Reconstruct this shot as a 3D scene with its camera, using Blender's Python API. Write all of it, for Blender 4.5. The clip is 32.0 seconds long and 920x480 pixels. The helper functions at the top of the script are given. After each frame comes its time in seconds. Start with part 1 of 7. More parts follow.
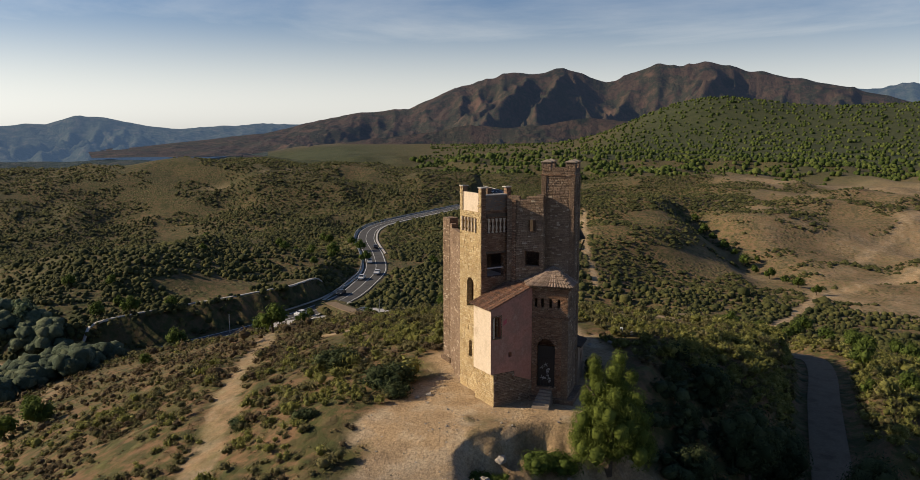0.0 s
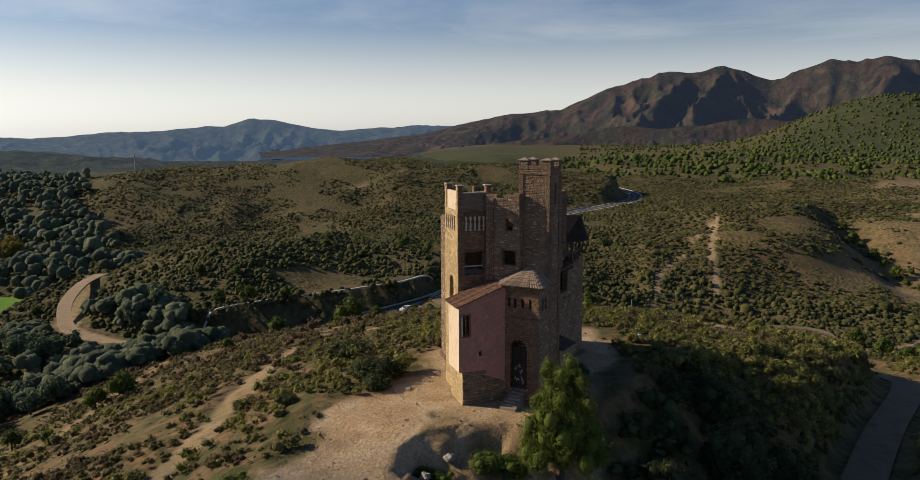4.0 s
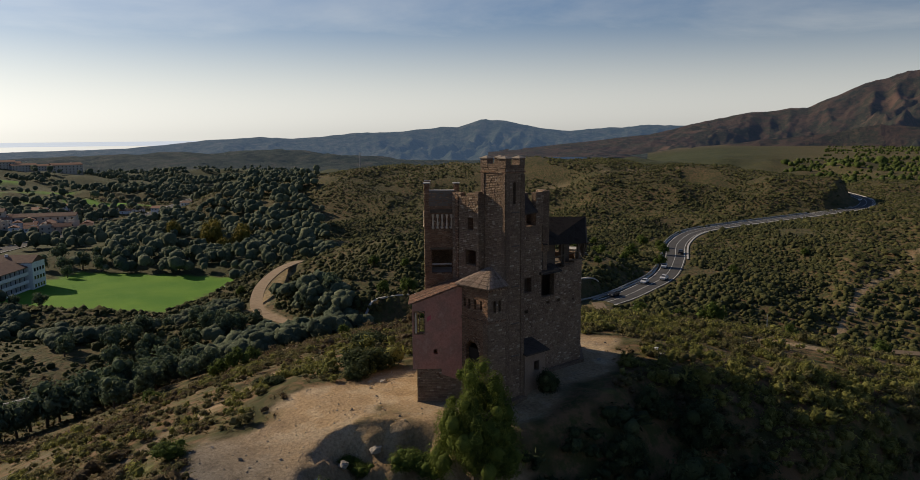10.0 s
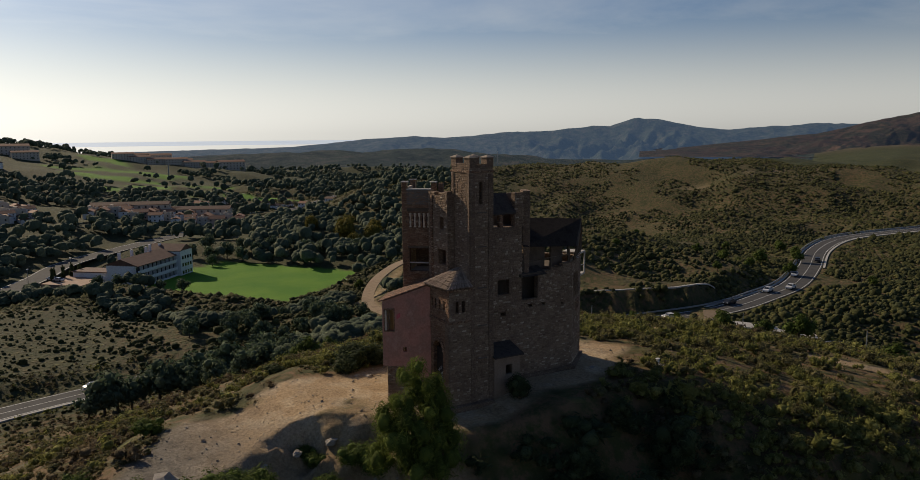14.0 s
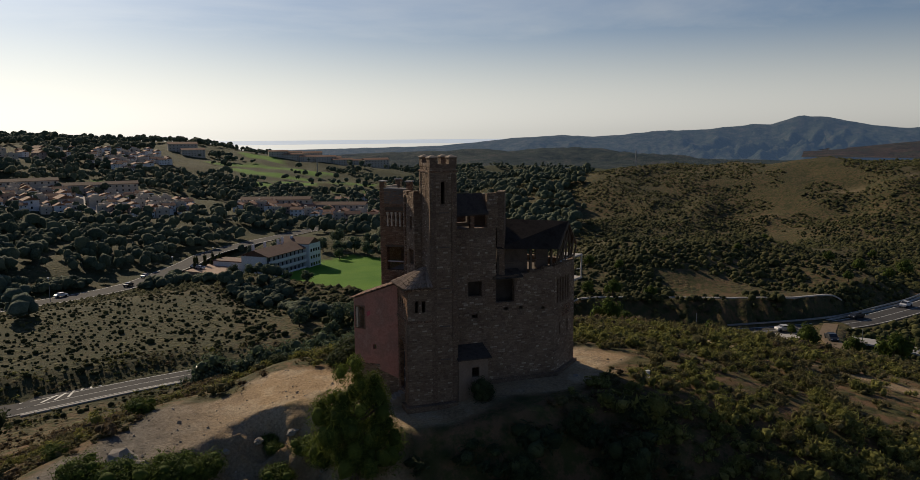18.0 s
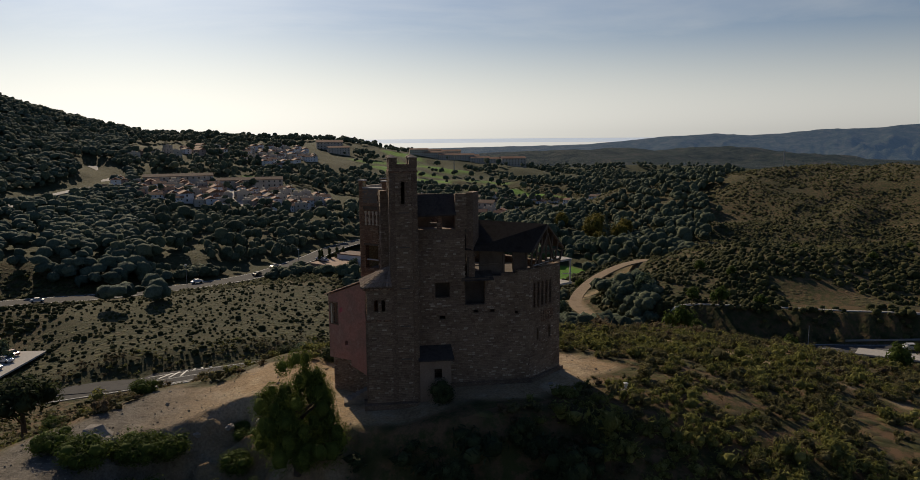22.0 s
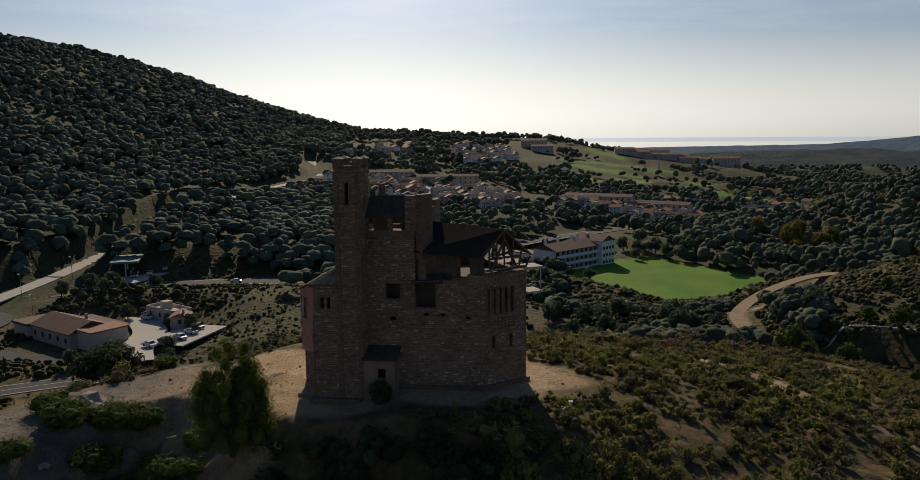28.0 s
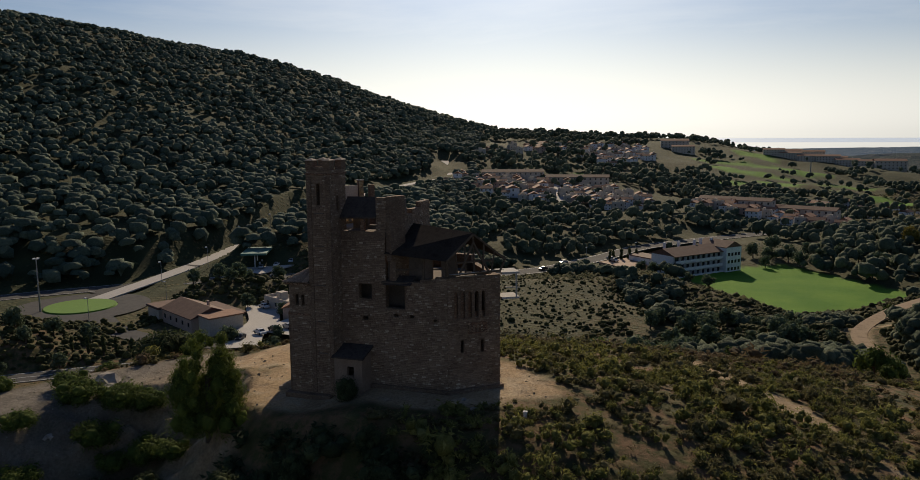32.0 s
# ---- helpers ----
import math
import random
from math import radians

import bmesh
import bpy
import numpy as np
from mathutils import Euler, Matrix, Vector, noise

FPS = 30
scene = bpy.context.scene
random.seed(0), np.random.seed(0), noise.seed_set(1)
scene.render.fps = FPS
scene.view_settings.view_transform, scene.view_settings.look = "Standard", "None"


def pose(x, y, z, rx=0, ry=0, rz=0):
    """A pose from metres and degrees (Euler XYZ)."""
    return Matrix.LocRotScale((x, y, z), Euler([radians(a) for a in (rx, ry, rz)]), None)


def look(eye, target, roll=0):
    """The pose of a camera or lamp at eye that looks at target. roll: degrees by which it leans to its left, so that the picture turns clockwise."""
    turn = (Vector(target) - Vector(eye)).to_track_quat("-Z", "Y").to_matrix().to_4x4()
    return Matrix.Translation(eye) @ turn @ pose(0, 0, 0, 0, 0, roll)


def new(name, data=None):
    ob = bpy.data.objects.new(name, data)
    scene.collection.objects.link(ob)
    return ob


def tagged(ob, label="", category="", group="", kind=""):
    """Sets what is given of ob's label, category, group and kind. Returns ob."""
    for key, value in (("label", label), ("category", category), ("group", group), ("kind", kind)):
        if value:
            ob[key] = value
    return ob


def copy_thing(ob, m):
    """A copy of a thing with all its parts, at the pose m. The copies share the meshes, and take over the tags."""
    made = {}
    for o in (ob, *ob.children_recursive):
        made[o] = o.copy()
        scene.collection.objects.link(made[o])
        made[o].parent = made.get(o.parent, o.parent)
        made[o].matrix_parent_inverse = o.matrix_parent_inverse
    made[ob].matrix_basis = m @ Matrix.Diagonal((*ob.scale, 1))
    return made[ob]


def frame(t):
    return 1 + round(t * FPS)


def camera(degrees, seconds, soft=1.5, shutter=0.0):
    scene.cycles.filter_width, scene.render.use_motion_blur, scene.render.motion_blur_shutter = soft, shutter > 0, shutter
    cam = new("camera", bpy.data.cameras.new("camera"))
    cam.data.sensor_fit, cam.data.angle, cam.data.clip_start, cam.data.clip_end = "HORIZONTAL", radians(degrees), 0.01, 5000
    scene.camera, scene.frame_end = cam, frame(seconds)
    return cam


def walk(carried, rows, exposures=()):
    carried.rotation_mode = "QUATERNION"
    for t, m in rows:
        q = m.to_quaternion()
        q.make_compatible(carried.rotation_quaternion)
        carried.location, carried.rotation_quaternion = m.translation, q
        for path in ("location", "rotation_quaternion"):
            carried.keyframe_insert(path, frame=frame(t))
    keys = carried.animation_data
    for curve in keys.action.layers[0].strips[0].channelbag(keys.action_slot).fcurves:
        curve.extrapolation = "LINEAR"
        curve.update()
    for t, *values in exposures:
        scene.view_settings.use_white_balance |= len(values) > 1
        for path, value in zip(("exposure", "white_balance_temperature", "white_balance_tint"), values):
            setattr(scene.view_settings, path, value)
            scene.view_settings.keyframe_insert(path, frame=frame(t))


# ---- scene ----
cam = camera(62.1, 32.0, soft=0.7)
ROWS = [
    (0, 10.317, -53.171, 19.280, 19.52, -8.26, -0.06),
    (1, 13.237, -52.152, 19.206, 22.35, -8.23, -0.10),
    (2, 16.092, -50.967, 19.137, 25.19, -8.19, -0.14),
    (3, 18.875, -49.622, 19.073, 28.04, -8.16, -0.17),
    (4, 21.578, -48.124, 19.014, 30.90, -8.14, -0.20),
    (5, 24.193, -46.480, 18.959, 33.75, -8.12, -0.23),
    (6, 26.716, -44.696, 18.909, 36.61, -8.10, -0.26),
    (7, 29.138, -42.779, 18.863, 39.46, -8.08, -0.29),
    (8, 31.454, -40.737, 18.821, 42.31, -8.07, -0.32),
    (9, 33.658, -38.576, 18.784, 45.16, -8.06, -0.34),
    (10, 35.747, -36.303, 18.750, 48.00, -8.05, -0.36),
    (11, 37.714, -33.925, 18.721, 50.83, -8.04, -0.38),
    (12, 39.555, -31.451, 18.696, 53.66, -8.04, -0.40),
    (13, 41.267, -28.886, 18.674, 56.48, -8.04, -0.42),
    (14, 42.847, -26.238, 18.656, 59.29, -8.04, -0.43),
    (15, 44.290, -23.515, 18.641, 62.08, -8.04, -0.45),
    (16, 45.595, -20.724, 18.630, 64.87, -8.04, -0.46),
    (17, 46.759, -17.872, 18.622, 67.65, -8.04, -0.47),
    (18, 47.780, -14.967, 18.617, 70.42, -8.04, -0.47),
    (19, 48.657, -12.017, 18.616, 73.18, -8.05, -0.48),
    (20, 49.389, -9.029, 18.617, 75.93, -8.05, -0.49),
    (21, 49.974, -6.010, 18.621, 78.67, -8.05, -0.49),
    (22, 50.413, -2.969, 18.628, 81.40, -8.06, -0.49),
    (23, 50.706, 0.087, 18.638, 84.13, -8.06, -0.49),
    (24, 50.854, 3.149, 18.650, 86.84, -8.06, -0.49),
    (25, 50.857, 6.210, 18.665, 89.56, -8.06, -0.48),
    (26, 50.716, 9.263, 18.682, 92.26, -8.06, -0.47),
    (27, 50.434, 12.298, 18.701, 94.97, -8.05, -0.47),
    (28, 50.012, 15.308, 18.723, 97.67, -8.05, -0.46),
    (29, 49.453, 18.284, 18.746, 100.38, -8.04, -0.45),
    (30, 48.760, 21.219, 18.771, 103.08, -8.03, -0.43),
    (31, 47.937, 24.104, 18.798, 105.79, -8.02, -0.42),
    (32, 46.986, 26.931, 18.827, 108.51, -8.00, -0.40),
]
walk(cam, [(t, pose(x, y, z, 90 + p, 0, w) @ pose(0, 0, 0, 0, 0, r)) for t, x, y, z, w, p, r in ROWS],
     [(0, 0.55), (6, 0.36), (12, 0.05), (19, -0.18), (25, -0.23), (32, -0.1)])

# ---- sky, sun, exposure ----
SUN_AT, SUN_UP = 195.0, 27.0            # bearing from +x towards +y, and elevation
world = bpy.data.worlds.new("world")
scene.world = world
world.use_nodes = True
wn = world.node_tree.nodes
wl = world.node_tree.links
sky = wn.new("ShaderNodeTexSky")
sky.sky_type = "NISHITA"
sky.sun_disc = False
sky.sun_elevation = radians(SUN_UP)
sky.sun_rotation = radians(90 - SUN_AT)
sky.altitude = 200
sky.air_density, sky.dust_density, sky.ozone_density = 1.0, 1.2, 2.2
wn["Background"].inputs["Strength"].default_value = 0.076
# thin high cloud, drawn out along the horizon
co_ = wn.new("ShaderNodeTexCoord")
mp_ = wn.new("ShaderNodeMapping")
mp_.inputs["Scale"].default_value = (1.0, 1.0, 7.0)
mp_.inputs["Rotation"].default_value = (0.05, -0.04, 0.4)
wl.new(co_.outputs["Generated"], mp_.inputs["Vector"])
veil = wn.new("ShaderNodeTexNoise")
veil.inputs["Scale"].default_value, veil.inputs["Detail"].default_value, veil.inputs["Roughness"].default_value, veil.inputs["Distortion"].default_value = 1.3, 8, 0.6, 0.5
wl.new(mp_.outputs[0], veil.inputs["Vector"])
thin_ = wn.new("ShaderNodeMapRange")
thin_.inputs["From Min"].default_value, thin_.inputs["From Max"].default_value = 0.38, 0.60
thin_.inputs["To Min"].default_value, thin_.inputs["To Max"].default_value = 0.0, 0.34
wl.new(veil.outputs["Fac"], thin_.inputs["Value"])
high_ = wn.new("ShaderNodeMapRange")
high_.inputs["From Min"].default_value, high_.inputs["From Max"].default_value = 0.34, 0.12
fade_ = wn.new("ShaderNodeMath")
fade_.operation = "MULTIPLY"
wl.new(thin_.outputs[0], fade_.inputs[0])
wl.new(high_.outputs[0], fade_.inputs[1])
# pale haze towards the horizon
sep_ = wn.new("ShaderNodeSeparateXYZ")
wl.new(co_.outputs["Generated"], sep_.inputs[0])
low_ = wn.new("ShaderNodeMapRange")
low_.interpolation_type = "SMOOTHSTEP"
low_.inputs["From Min"].default_value, low_.inputs["From Max"].default_value = 0.165, 0.0
low_.inputs["To Min"].default_value, low_.inputs["To Max"].default_value = 0.0, 0.84
wl.new(sep_.outputs["Z"], low_.inputs["Value"])
wl.new(sep_.outputs["Z"], high_.inputs["Value"])
most_ = wn.new("ShaderNodeMath")
most_.operation = "MAXIMUM"
wl.new(fade_.outputs[0], most_.inputs[0])
wl.new(low_.outputs[0], most_.inputs[1])
grey_ = wn.new("ShaderNodeRGBToBW")
wl.new(sky.outputs["Color"], grey_.inputs[0])
white_ = wn.new("ShaderNodeVectorMath")
white_.operation = "SCALE"
white_.inputs[0].default_value = (4.42, 4.36, 4.08)
calm_ = wn.new("ShaderNodeMath")
calm_.operation = "POWER"
calm_.inputs[1].default_value = 0.45
wl.new(grey_.outputs[0], calm_.inputs[0])
wl.new(calm_.outputs[0], white_.inputs["Scale"])
blend_ = wn.new("ShaderNodeMix")
blend_.data_type = "RGBA"
wl.new(most_.outputs[0], blend_.inputs[0])
blue_ = wn.new("ShaderNodeVectorMath")
blue_.operation = "MULTIPLY"
blue_.inputs[1].default_value = (0.55, 0.64, 0.80)
wl.new(sky.outputs["Color"], blue_.inputs[0])
wl.new(blue_.outputs[0], blend_.inputs[6])
wl.new(white_.outputs[0], blend_.inputs[7])
wl.new(blend_.outputs[2], wn["Background"].inputs["Color"])

sun = new("sun", bpy.data.lights.new("sun", "SUN"))
sun.data.energy, sun.data.angle, sun.data.color = 4.1, radians(0.53), (1.0, 0.82, 0.59)
sun.matrix_world = look((0, 0, 0), (-math.cos(radians(SUN_UP)) * math.cos(radians(SUN_AT)), -math.cos(radians(SUN_UP)) * math.sin(radians(SUN_AT)), -math.sin(radians(SUN_UP))))
tagged(sun, "low afternoon sun", "sun", kind="structure")


# ---- materials ----
def material(name, rough=0.9, metal=0.0, spec=0.3):
    m = bpy.data.materials.new(name)
    m.use_nodes = True
    b = m.node_tree.nodes["Principled BSDF"]
    b.inputs["Roughness"].default_value, b.inputs["Metallic"].default_value = rough, metal
    b.inputs["Specular IOR Level"].default_value = spec
    return m, m.node_tree.nodes, m.node_tree.links, b


def noise_node(n, l, where, scale, detail=4, rough=0.6):
    t = n.new("ShaderNodeTexNoise")
    t.inputs["Scale"].default_value, t.inputs["Detail"].default_value, t.inputs["Roughness"].default_value = scale, detail, rough
    l.new(where, t.inputs["Vector"])
    return t.outputs["Fac"]


def ramp(n, l, fac, stops):
    r = n.new("ShaderNodeValToRGB")
    e = r.color_ramp.elements
    while len(e) < len(stops):
        e.new(0.5)
    for el, (p, c) in zip(e, stops):
        el.position, el.color = p, (*c, 1)
    l.new(fac, r.inputs["Fac"])
    return r.outputs["Color"]


def mixed(n, l, fac, a, b, kind="MIX"):
    m = n.new("ShaderNodeMix")
    m.data_type, m.blend_type = "RGBA", kind
    for socket, v in ((m.inputs[0], fac), (m.inputs[6], a), (m.inputs[7], b)):
        if isinstance(v, tuple):
            socket.default_value = (*v, 1)
        elif isinstance(v, (int, float)):
            socket.default_value = v
        else:
            l.new(v, socket)
    return m.outputs[2]


def bump(n, l, b, fac, strength, distance):
    k = n.new("ShaderNodeBump")
    k.inputs["Strength"].default_value, k.inputs["Distance"].default_value = strength, distance
    l.new(fac, k.inputs["Height"])
    l.new(k.outputs["Normal"], b.inputs["Normal"])


def plain(name, colours, scale=3.0, rough=0.85, metal=0.0, depth=0.02, spec=0.3, vary=0.0):
    """A mottled surface: colours over noise at two scales, with fine relief."""
    m, n, l, b = material(name, rough, metal, spec)
    co = n.new("ShaderNodeTexCoord").outputs["Object"]
    big, small = noise_node(n, l, co, scale), noise_node(n, l, co, scale * 9, 6)
    c = ramp(n, l, big, [(0.3 + 0.4 * i / max(1, len(colours) - 1), k) for i, k in enumerate(colours)])
    c = mixed(n, l, 0.45, c, ramp(n, l, small, [(0.25, (0.35, 0.35, 0.35)), (0.75, (1, 1, 1))]), "MULTIPLY")
    if vary:
        info = n.new("ShaderNodeObjectInfo").outputs["Random"]
        c = mixed(n, l, 1.0, c, ramp(n, l, info, [(0, (1 - vary,) * 3), (1, (1, 1, 1))]), "MULTIPLY")
    l.new(c, b.inputs["Base Color"])
    bump(n, l, b, small, 0.5, depth)
    return m


def masonry(name, stones, mortar, size, flat=0.55, depth=0.06):
    """Rubble stone in lime mortar: cells stretched along the courses, each stone its own tone."""
    m, n, l, b = material(name, 0.92)
    co = n.new("ShaderNodeTexCoord").outputs["Object"]
    warp = n.new("ShaderNodeTexNoise")
    warp.inputs["Scale"].default_value = 2.2
    l.new(co, warp.inputs["Vector"])
    push = n.new("ShaderNodeVectorMath")
    push.operation = "MULTIPLY_ADD"
    push.inputs[1].default_value = (0.12, 0.12, 0.12)
    l.new(warp.outputs["Color"], push.inputs[0])
    l.new(co, push.inputs[2])
    mp = n.new("ShaderNodeMapping")
    mp.inputs["Scale"].default_value = (1 / size, 1 / size, 1 / (size * flat))
    l.new(push.outputs[0], mp.inputs["Vector"])
    edge = n.new("ShaderNodeTexVoronoi")
    edge.feature = "DISTANCE_TO_EDGE"
    cell = n.new("ShaderNodeTexVoronoi")
    for v in (edge, cell):
        v.inputs["Scale"].default_value = 1.0
        l.new(mp.outputs[0], v.inputs["Vector"])
    sep = n.new("ShaderNodeSeparateColor")
    l.new(cell.outputs["Color"], sep.inputs[0])
    stone = ramp(n, l, sep.outputs[0], [(i / (len(stones) - 1), c) for i, c in enumerate(stones)])
    fine = noise_node(n, l, co, 14, 6, 0.7)
    stone = mixed(n, l, 0.6, stone, ramp(n, l, fine, [(0.3, (0.45, 0.45, 0.45)), (0.7, (1, 1, 1))]), "MULTIPLY")
    joint = ramp(n, l, edge.outputs["Distance"], [(0.04, (1, 1, 1)), (0.13, (0, 0, 0))])
    c = mixed(n, l, joint, stone, mortar)
    stain = noise_node(n, l, co, 0.55, 5)
    c = mixed(n, l, 0.55, c, ramp(n, l, stain, [(0.32, (0.5, 0.45, 0.4)), (0.62, (1, 1, 1))]), "MULTIPLY")
    l.new(c, b.inputs["Base Color"])
    lift = ramp(n, l, edge.outputs["Distance"], [(0.0, (0, 0, 0)), (0.16, (1, 1, 1))])
    bump(n, l, b, mixed(n, l, 0.3, lift, fine), 0.9, depth)
    return m


STONE = masonry("rubble_stone", [(0.21, 0.14, 0.092), (0.30, 0.205, 0.135), (0.36, 0.26, 0.175), (0.25, 0.165, 0.108), (0.33, 0.23, 0.15)], (0.17, 0.115, 0.08), 0.22, 0.5)
# rubble of the sunward walls: yellow stone, brightened so its colour carries sunlight
SUNLIT_YELLOW_STONE = masonry("sunlit_yellow_rubble", [(0.46, 0.35, 0.18), (0.64, 0.50, 0.28), (0.55, 0.41, 0.21), (0.72, 0.60, 0.38)], (0.34, 0.24, 0.13), 0.36)
BRICK = masonry("brick_work", [(0.26, 0.14, 0.085), (0.38, 0.23, 0.14), (0.22, 0.12, 0.07), (0.50, 0.36, 0.24)], (0.12, 0.075, 0.05), 0.36, 0.34, 0.03)
PINK = plain("pink_plaster", [(0.44, 0.20, 0.145), (0.53, 0.255, 0.19), (0.41, 0.215, 0.16), (0.55, 0.32, 0.245)], 0.9, 0.9, depth=0.015)
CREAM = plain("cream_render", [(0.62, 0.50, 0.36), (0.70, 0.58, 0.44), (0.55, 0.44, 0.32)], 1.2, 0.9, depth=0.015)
DARK_ROOF = plain("weathered_roof_board", [(0.055, 0.045, 0.04), (0.09, 0.075, 0.065), (0.06, 0.05, 0.045)], 1.5, 1.0, spec=0.03)
TILE = plain("clay_tile", [(0.28, 0.13, 0.075), (0.46, 0.25, 0.15), (0.22, 0.12, 0.08), (0.52, 0.38, 0.27)], 3.2, 0.85, vary=0.55)
OLD_TILE = plain("greyed_clay_tile", [(0.26, 0.18, 0.13), (0.42, 0.31, 0.23), (0.20, 0.14, 0.105)], 3.2, 0.9, vary=0.5)
OLD_WOOD = plain("grey_timber", [(0.09, 0.065, 0.045), (0.16, 0.12, 0.085)], 5.0, 0.85)
CONCRETE = plain("pale_concrete", [(0.42, 0.40, 0.37), (0.54, 0.51, 0.47)], 1.8, 0.9)
# inner surfaces set dark to carry the shade behind openings
DARK_INSIDE = plain("dark_shade_plaster", [(0.12, 0.095, 0.075), (0.19, 0.15, 0.12)], 1.5, 0.95)
STEEL = plain("galvanised_steel", [(0.30, 0.31, 0.32), (0.42, 0.43, 0.44)], 4.0, 0.5, 0.6)
WHITE = plain("white_paint", [(0.72, 0.72, 0.70), (0.80, 0.79, 0.77)], 0.6, 0.8)
ASPHALT = plain("asphalt", [(0.065, 0.065, 0.068), (0.09, 0.088, 0.086), (0.06, 0.06, 0.062)], 0.25, 0.92, depth=0.01, spec=0.15)
DIRT = plain("bare_earth", [(0.29, 0.205, 0.125), (0.37, 0.27, 0.17), (0.25, 0.175, 0.105)], 0.35, 0.95, depth=0.05)
PALE_LINE = plain("road_paint", [(0.62, 0.62, 0.58), (0.74, 0.74, 0.7)], 2.0, 0.7)
GLASS_DARK = plain("dark_glazing", [(0.02, 0.025, 0.03), (0.035, 0.04, 0.05)], 0.5, 0.15, spec=0.6)


def tone(name, colour, rough=0.8, metal=0.0):
    return plain(name, [tuple(0.85 * c for c in colour), colour], 1.0, rough, metal)


# ---- mesh helpers ----
def part(name, bm, mat, parent=None, label=""):
    me = bpy.data.meshes.new(name)
    bm.to_mesh(me)
    bm.free()
    me.materials.append(mat)
    ob = new(name, me)
    ob.parent = parent
    if label:
        ob["label"] = label
    return ob


def mesh_of(name, verts, faces, mat, parent=None, smooth=False):
    """Fast mesh from arrays of points and equal-sized faces."""
    verts, faces = np.asarray(verts, np.float32), np.asarray(faces, np.int32)
    me = bpy.data.meshes.new(name)
    me.vertices.add(len(verts))
    me.vertices.foreach_set("co", verts.ravel())
    k = faces.shape[1]
    me.loops.add(faces.size)
    me.loops.foreach_set("vertex_index", faces.ravel())
    me.polygons.add(len(faces))
    me.polygons.foreach_set("loop_start", np.arange(0, faces.size, k, dtype=np.int32))
    me.polygons.foreach_set("use_smooth", np.full(len(faces), smooth))
    me.update(calc_edges=True)
    for one in (mat if isinstance(mat, (list, tuple)) else [mat]):
        me.materials.append(one)
    ob = new(name, me)
    ob.parent = parent
    return ob


def add_box(bm, x0, y0, z0, x1, y1, z1, bevel=0.0):
    v = [bm.verts.new((x, y, z)) for z in (z0, z1) for x, y in ((x0, y0), (x1, y0), (x1, y1), (x0, y1))]
    f = [bm.faces.new([v[i] for i in q]) for q in ((3, 2, 1, 0), (4, 5, 6, 7), (0, 1, 5, 4), (1, 2, 6, 5), (2, 3, 7, 6), (3, 0, 4, 7))]
    if bevel:
        es = {e for q in f for e in q.edges}
        bmesh.ops.bevel(bm, geom=list(es), offset=bevel, segments=1, affect="EDGES")


def box_mesh(x0, y0, z0, x1, y1, z1, bevel=0.0):
    bm = bmesh.new()
    add_box(bm, x0, y0, z0, x1, y1, z1, bevel)
    return bm


def add_prism(bm, poly, z0, z1):
    """Upright prism; z0 and z1 may be lists, a height for each corner."""
    lo = z0 if isinstance(z0, (list, tuple)) else [z0] * len(poly)
    hi = z1 if isinstance(z1, (list, tuple)) else [z1] * len(poly)
    a = [bm.verts.new((x, y, z)) for (x, y), z in zip(poly, lo)]
    b = [bm.verts.new((x, y, z)) for (x, y), z in zip(poly, hi)]
    k = len(poly)
    bm.faces.new(a[::-1])
    bm.faces.new(b)
    for i in range(k):
        j = (i + 1) % k
        bm.faces.new((a[i], a[j], b[j], b[i]))


def prism(poly, z0, z1):
    bm = bmesh.new()
    add_prism(bm, poly, z0, z1)
    bmesh.ops.recalc_face_normals(bm, faces=bm.faces)
    return bm


def add_beam(bm, p, q, w, h=None):
    """A squared bar from p to q."""
    p, q = Vector(p), Vector(q)
    h = h or w
    d = (q - p).normalized()
    side = d.cross(Vector((0, 0, 1)))
    side = side.normalized() if side.length > 1e-4 else Vector((1, 0, 0))
    up = side.cross(d)
    v = [bm.verts.new(e + side * (a * w / 2) + up * (b * h / 2)) for e in (p, q) for a, b in ((-1, -1), (1, -1), (1, 1), (-1, 1))]
    for i in ((3, 2, 1, 0), (4, 5, 6, 7), (0, 1, 5, 4), (1, 2, 6, 5), (2, 3, 7, 6), (3, 0, 4, 7)):
        bm.faces.new([v[k] for k in i])


def beam(p, q, w, h=None):
    bm = bmesh.new()
    add_beam(bm, p, q, w, h)
    return bm


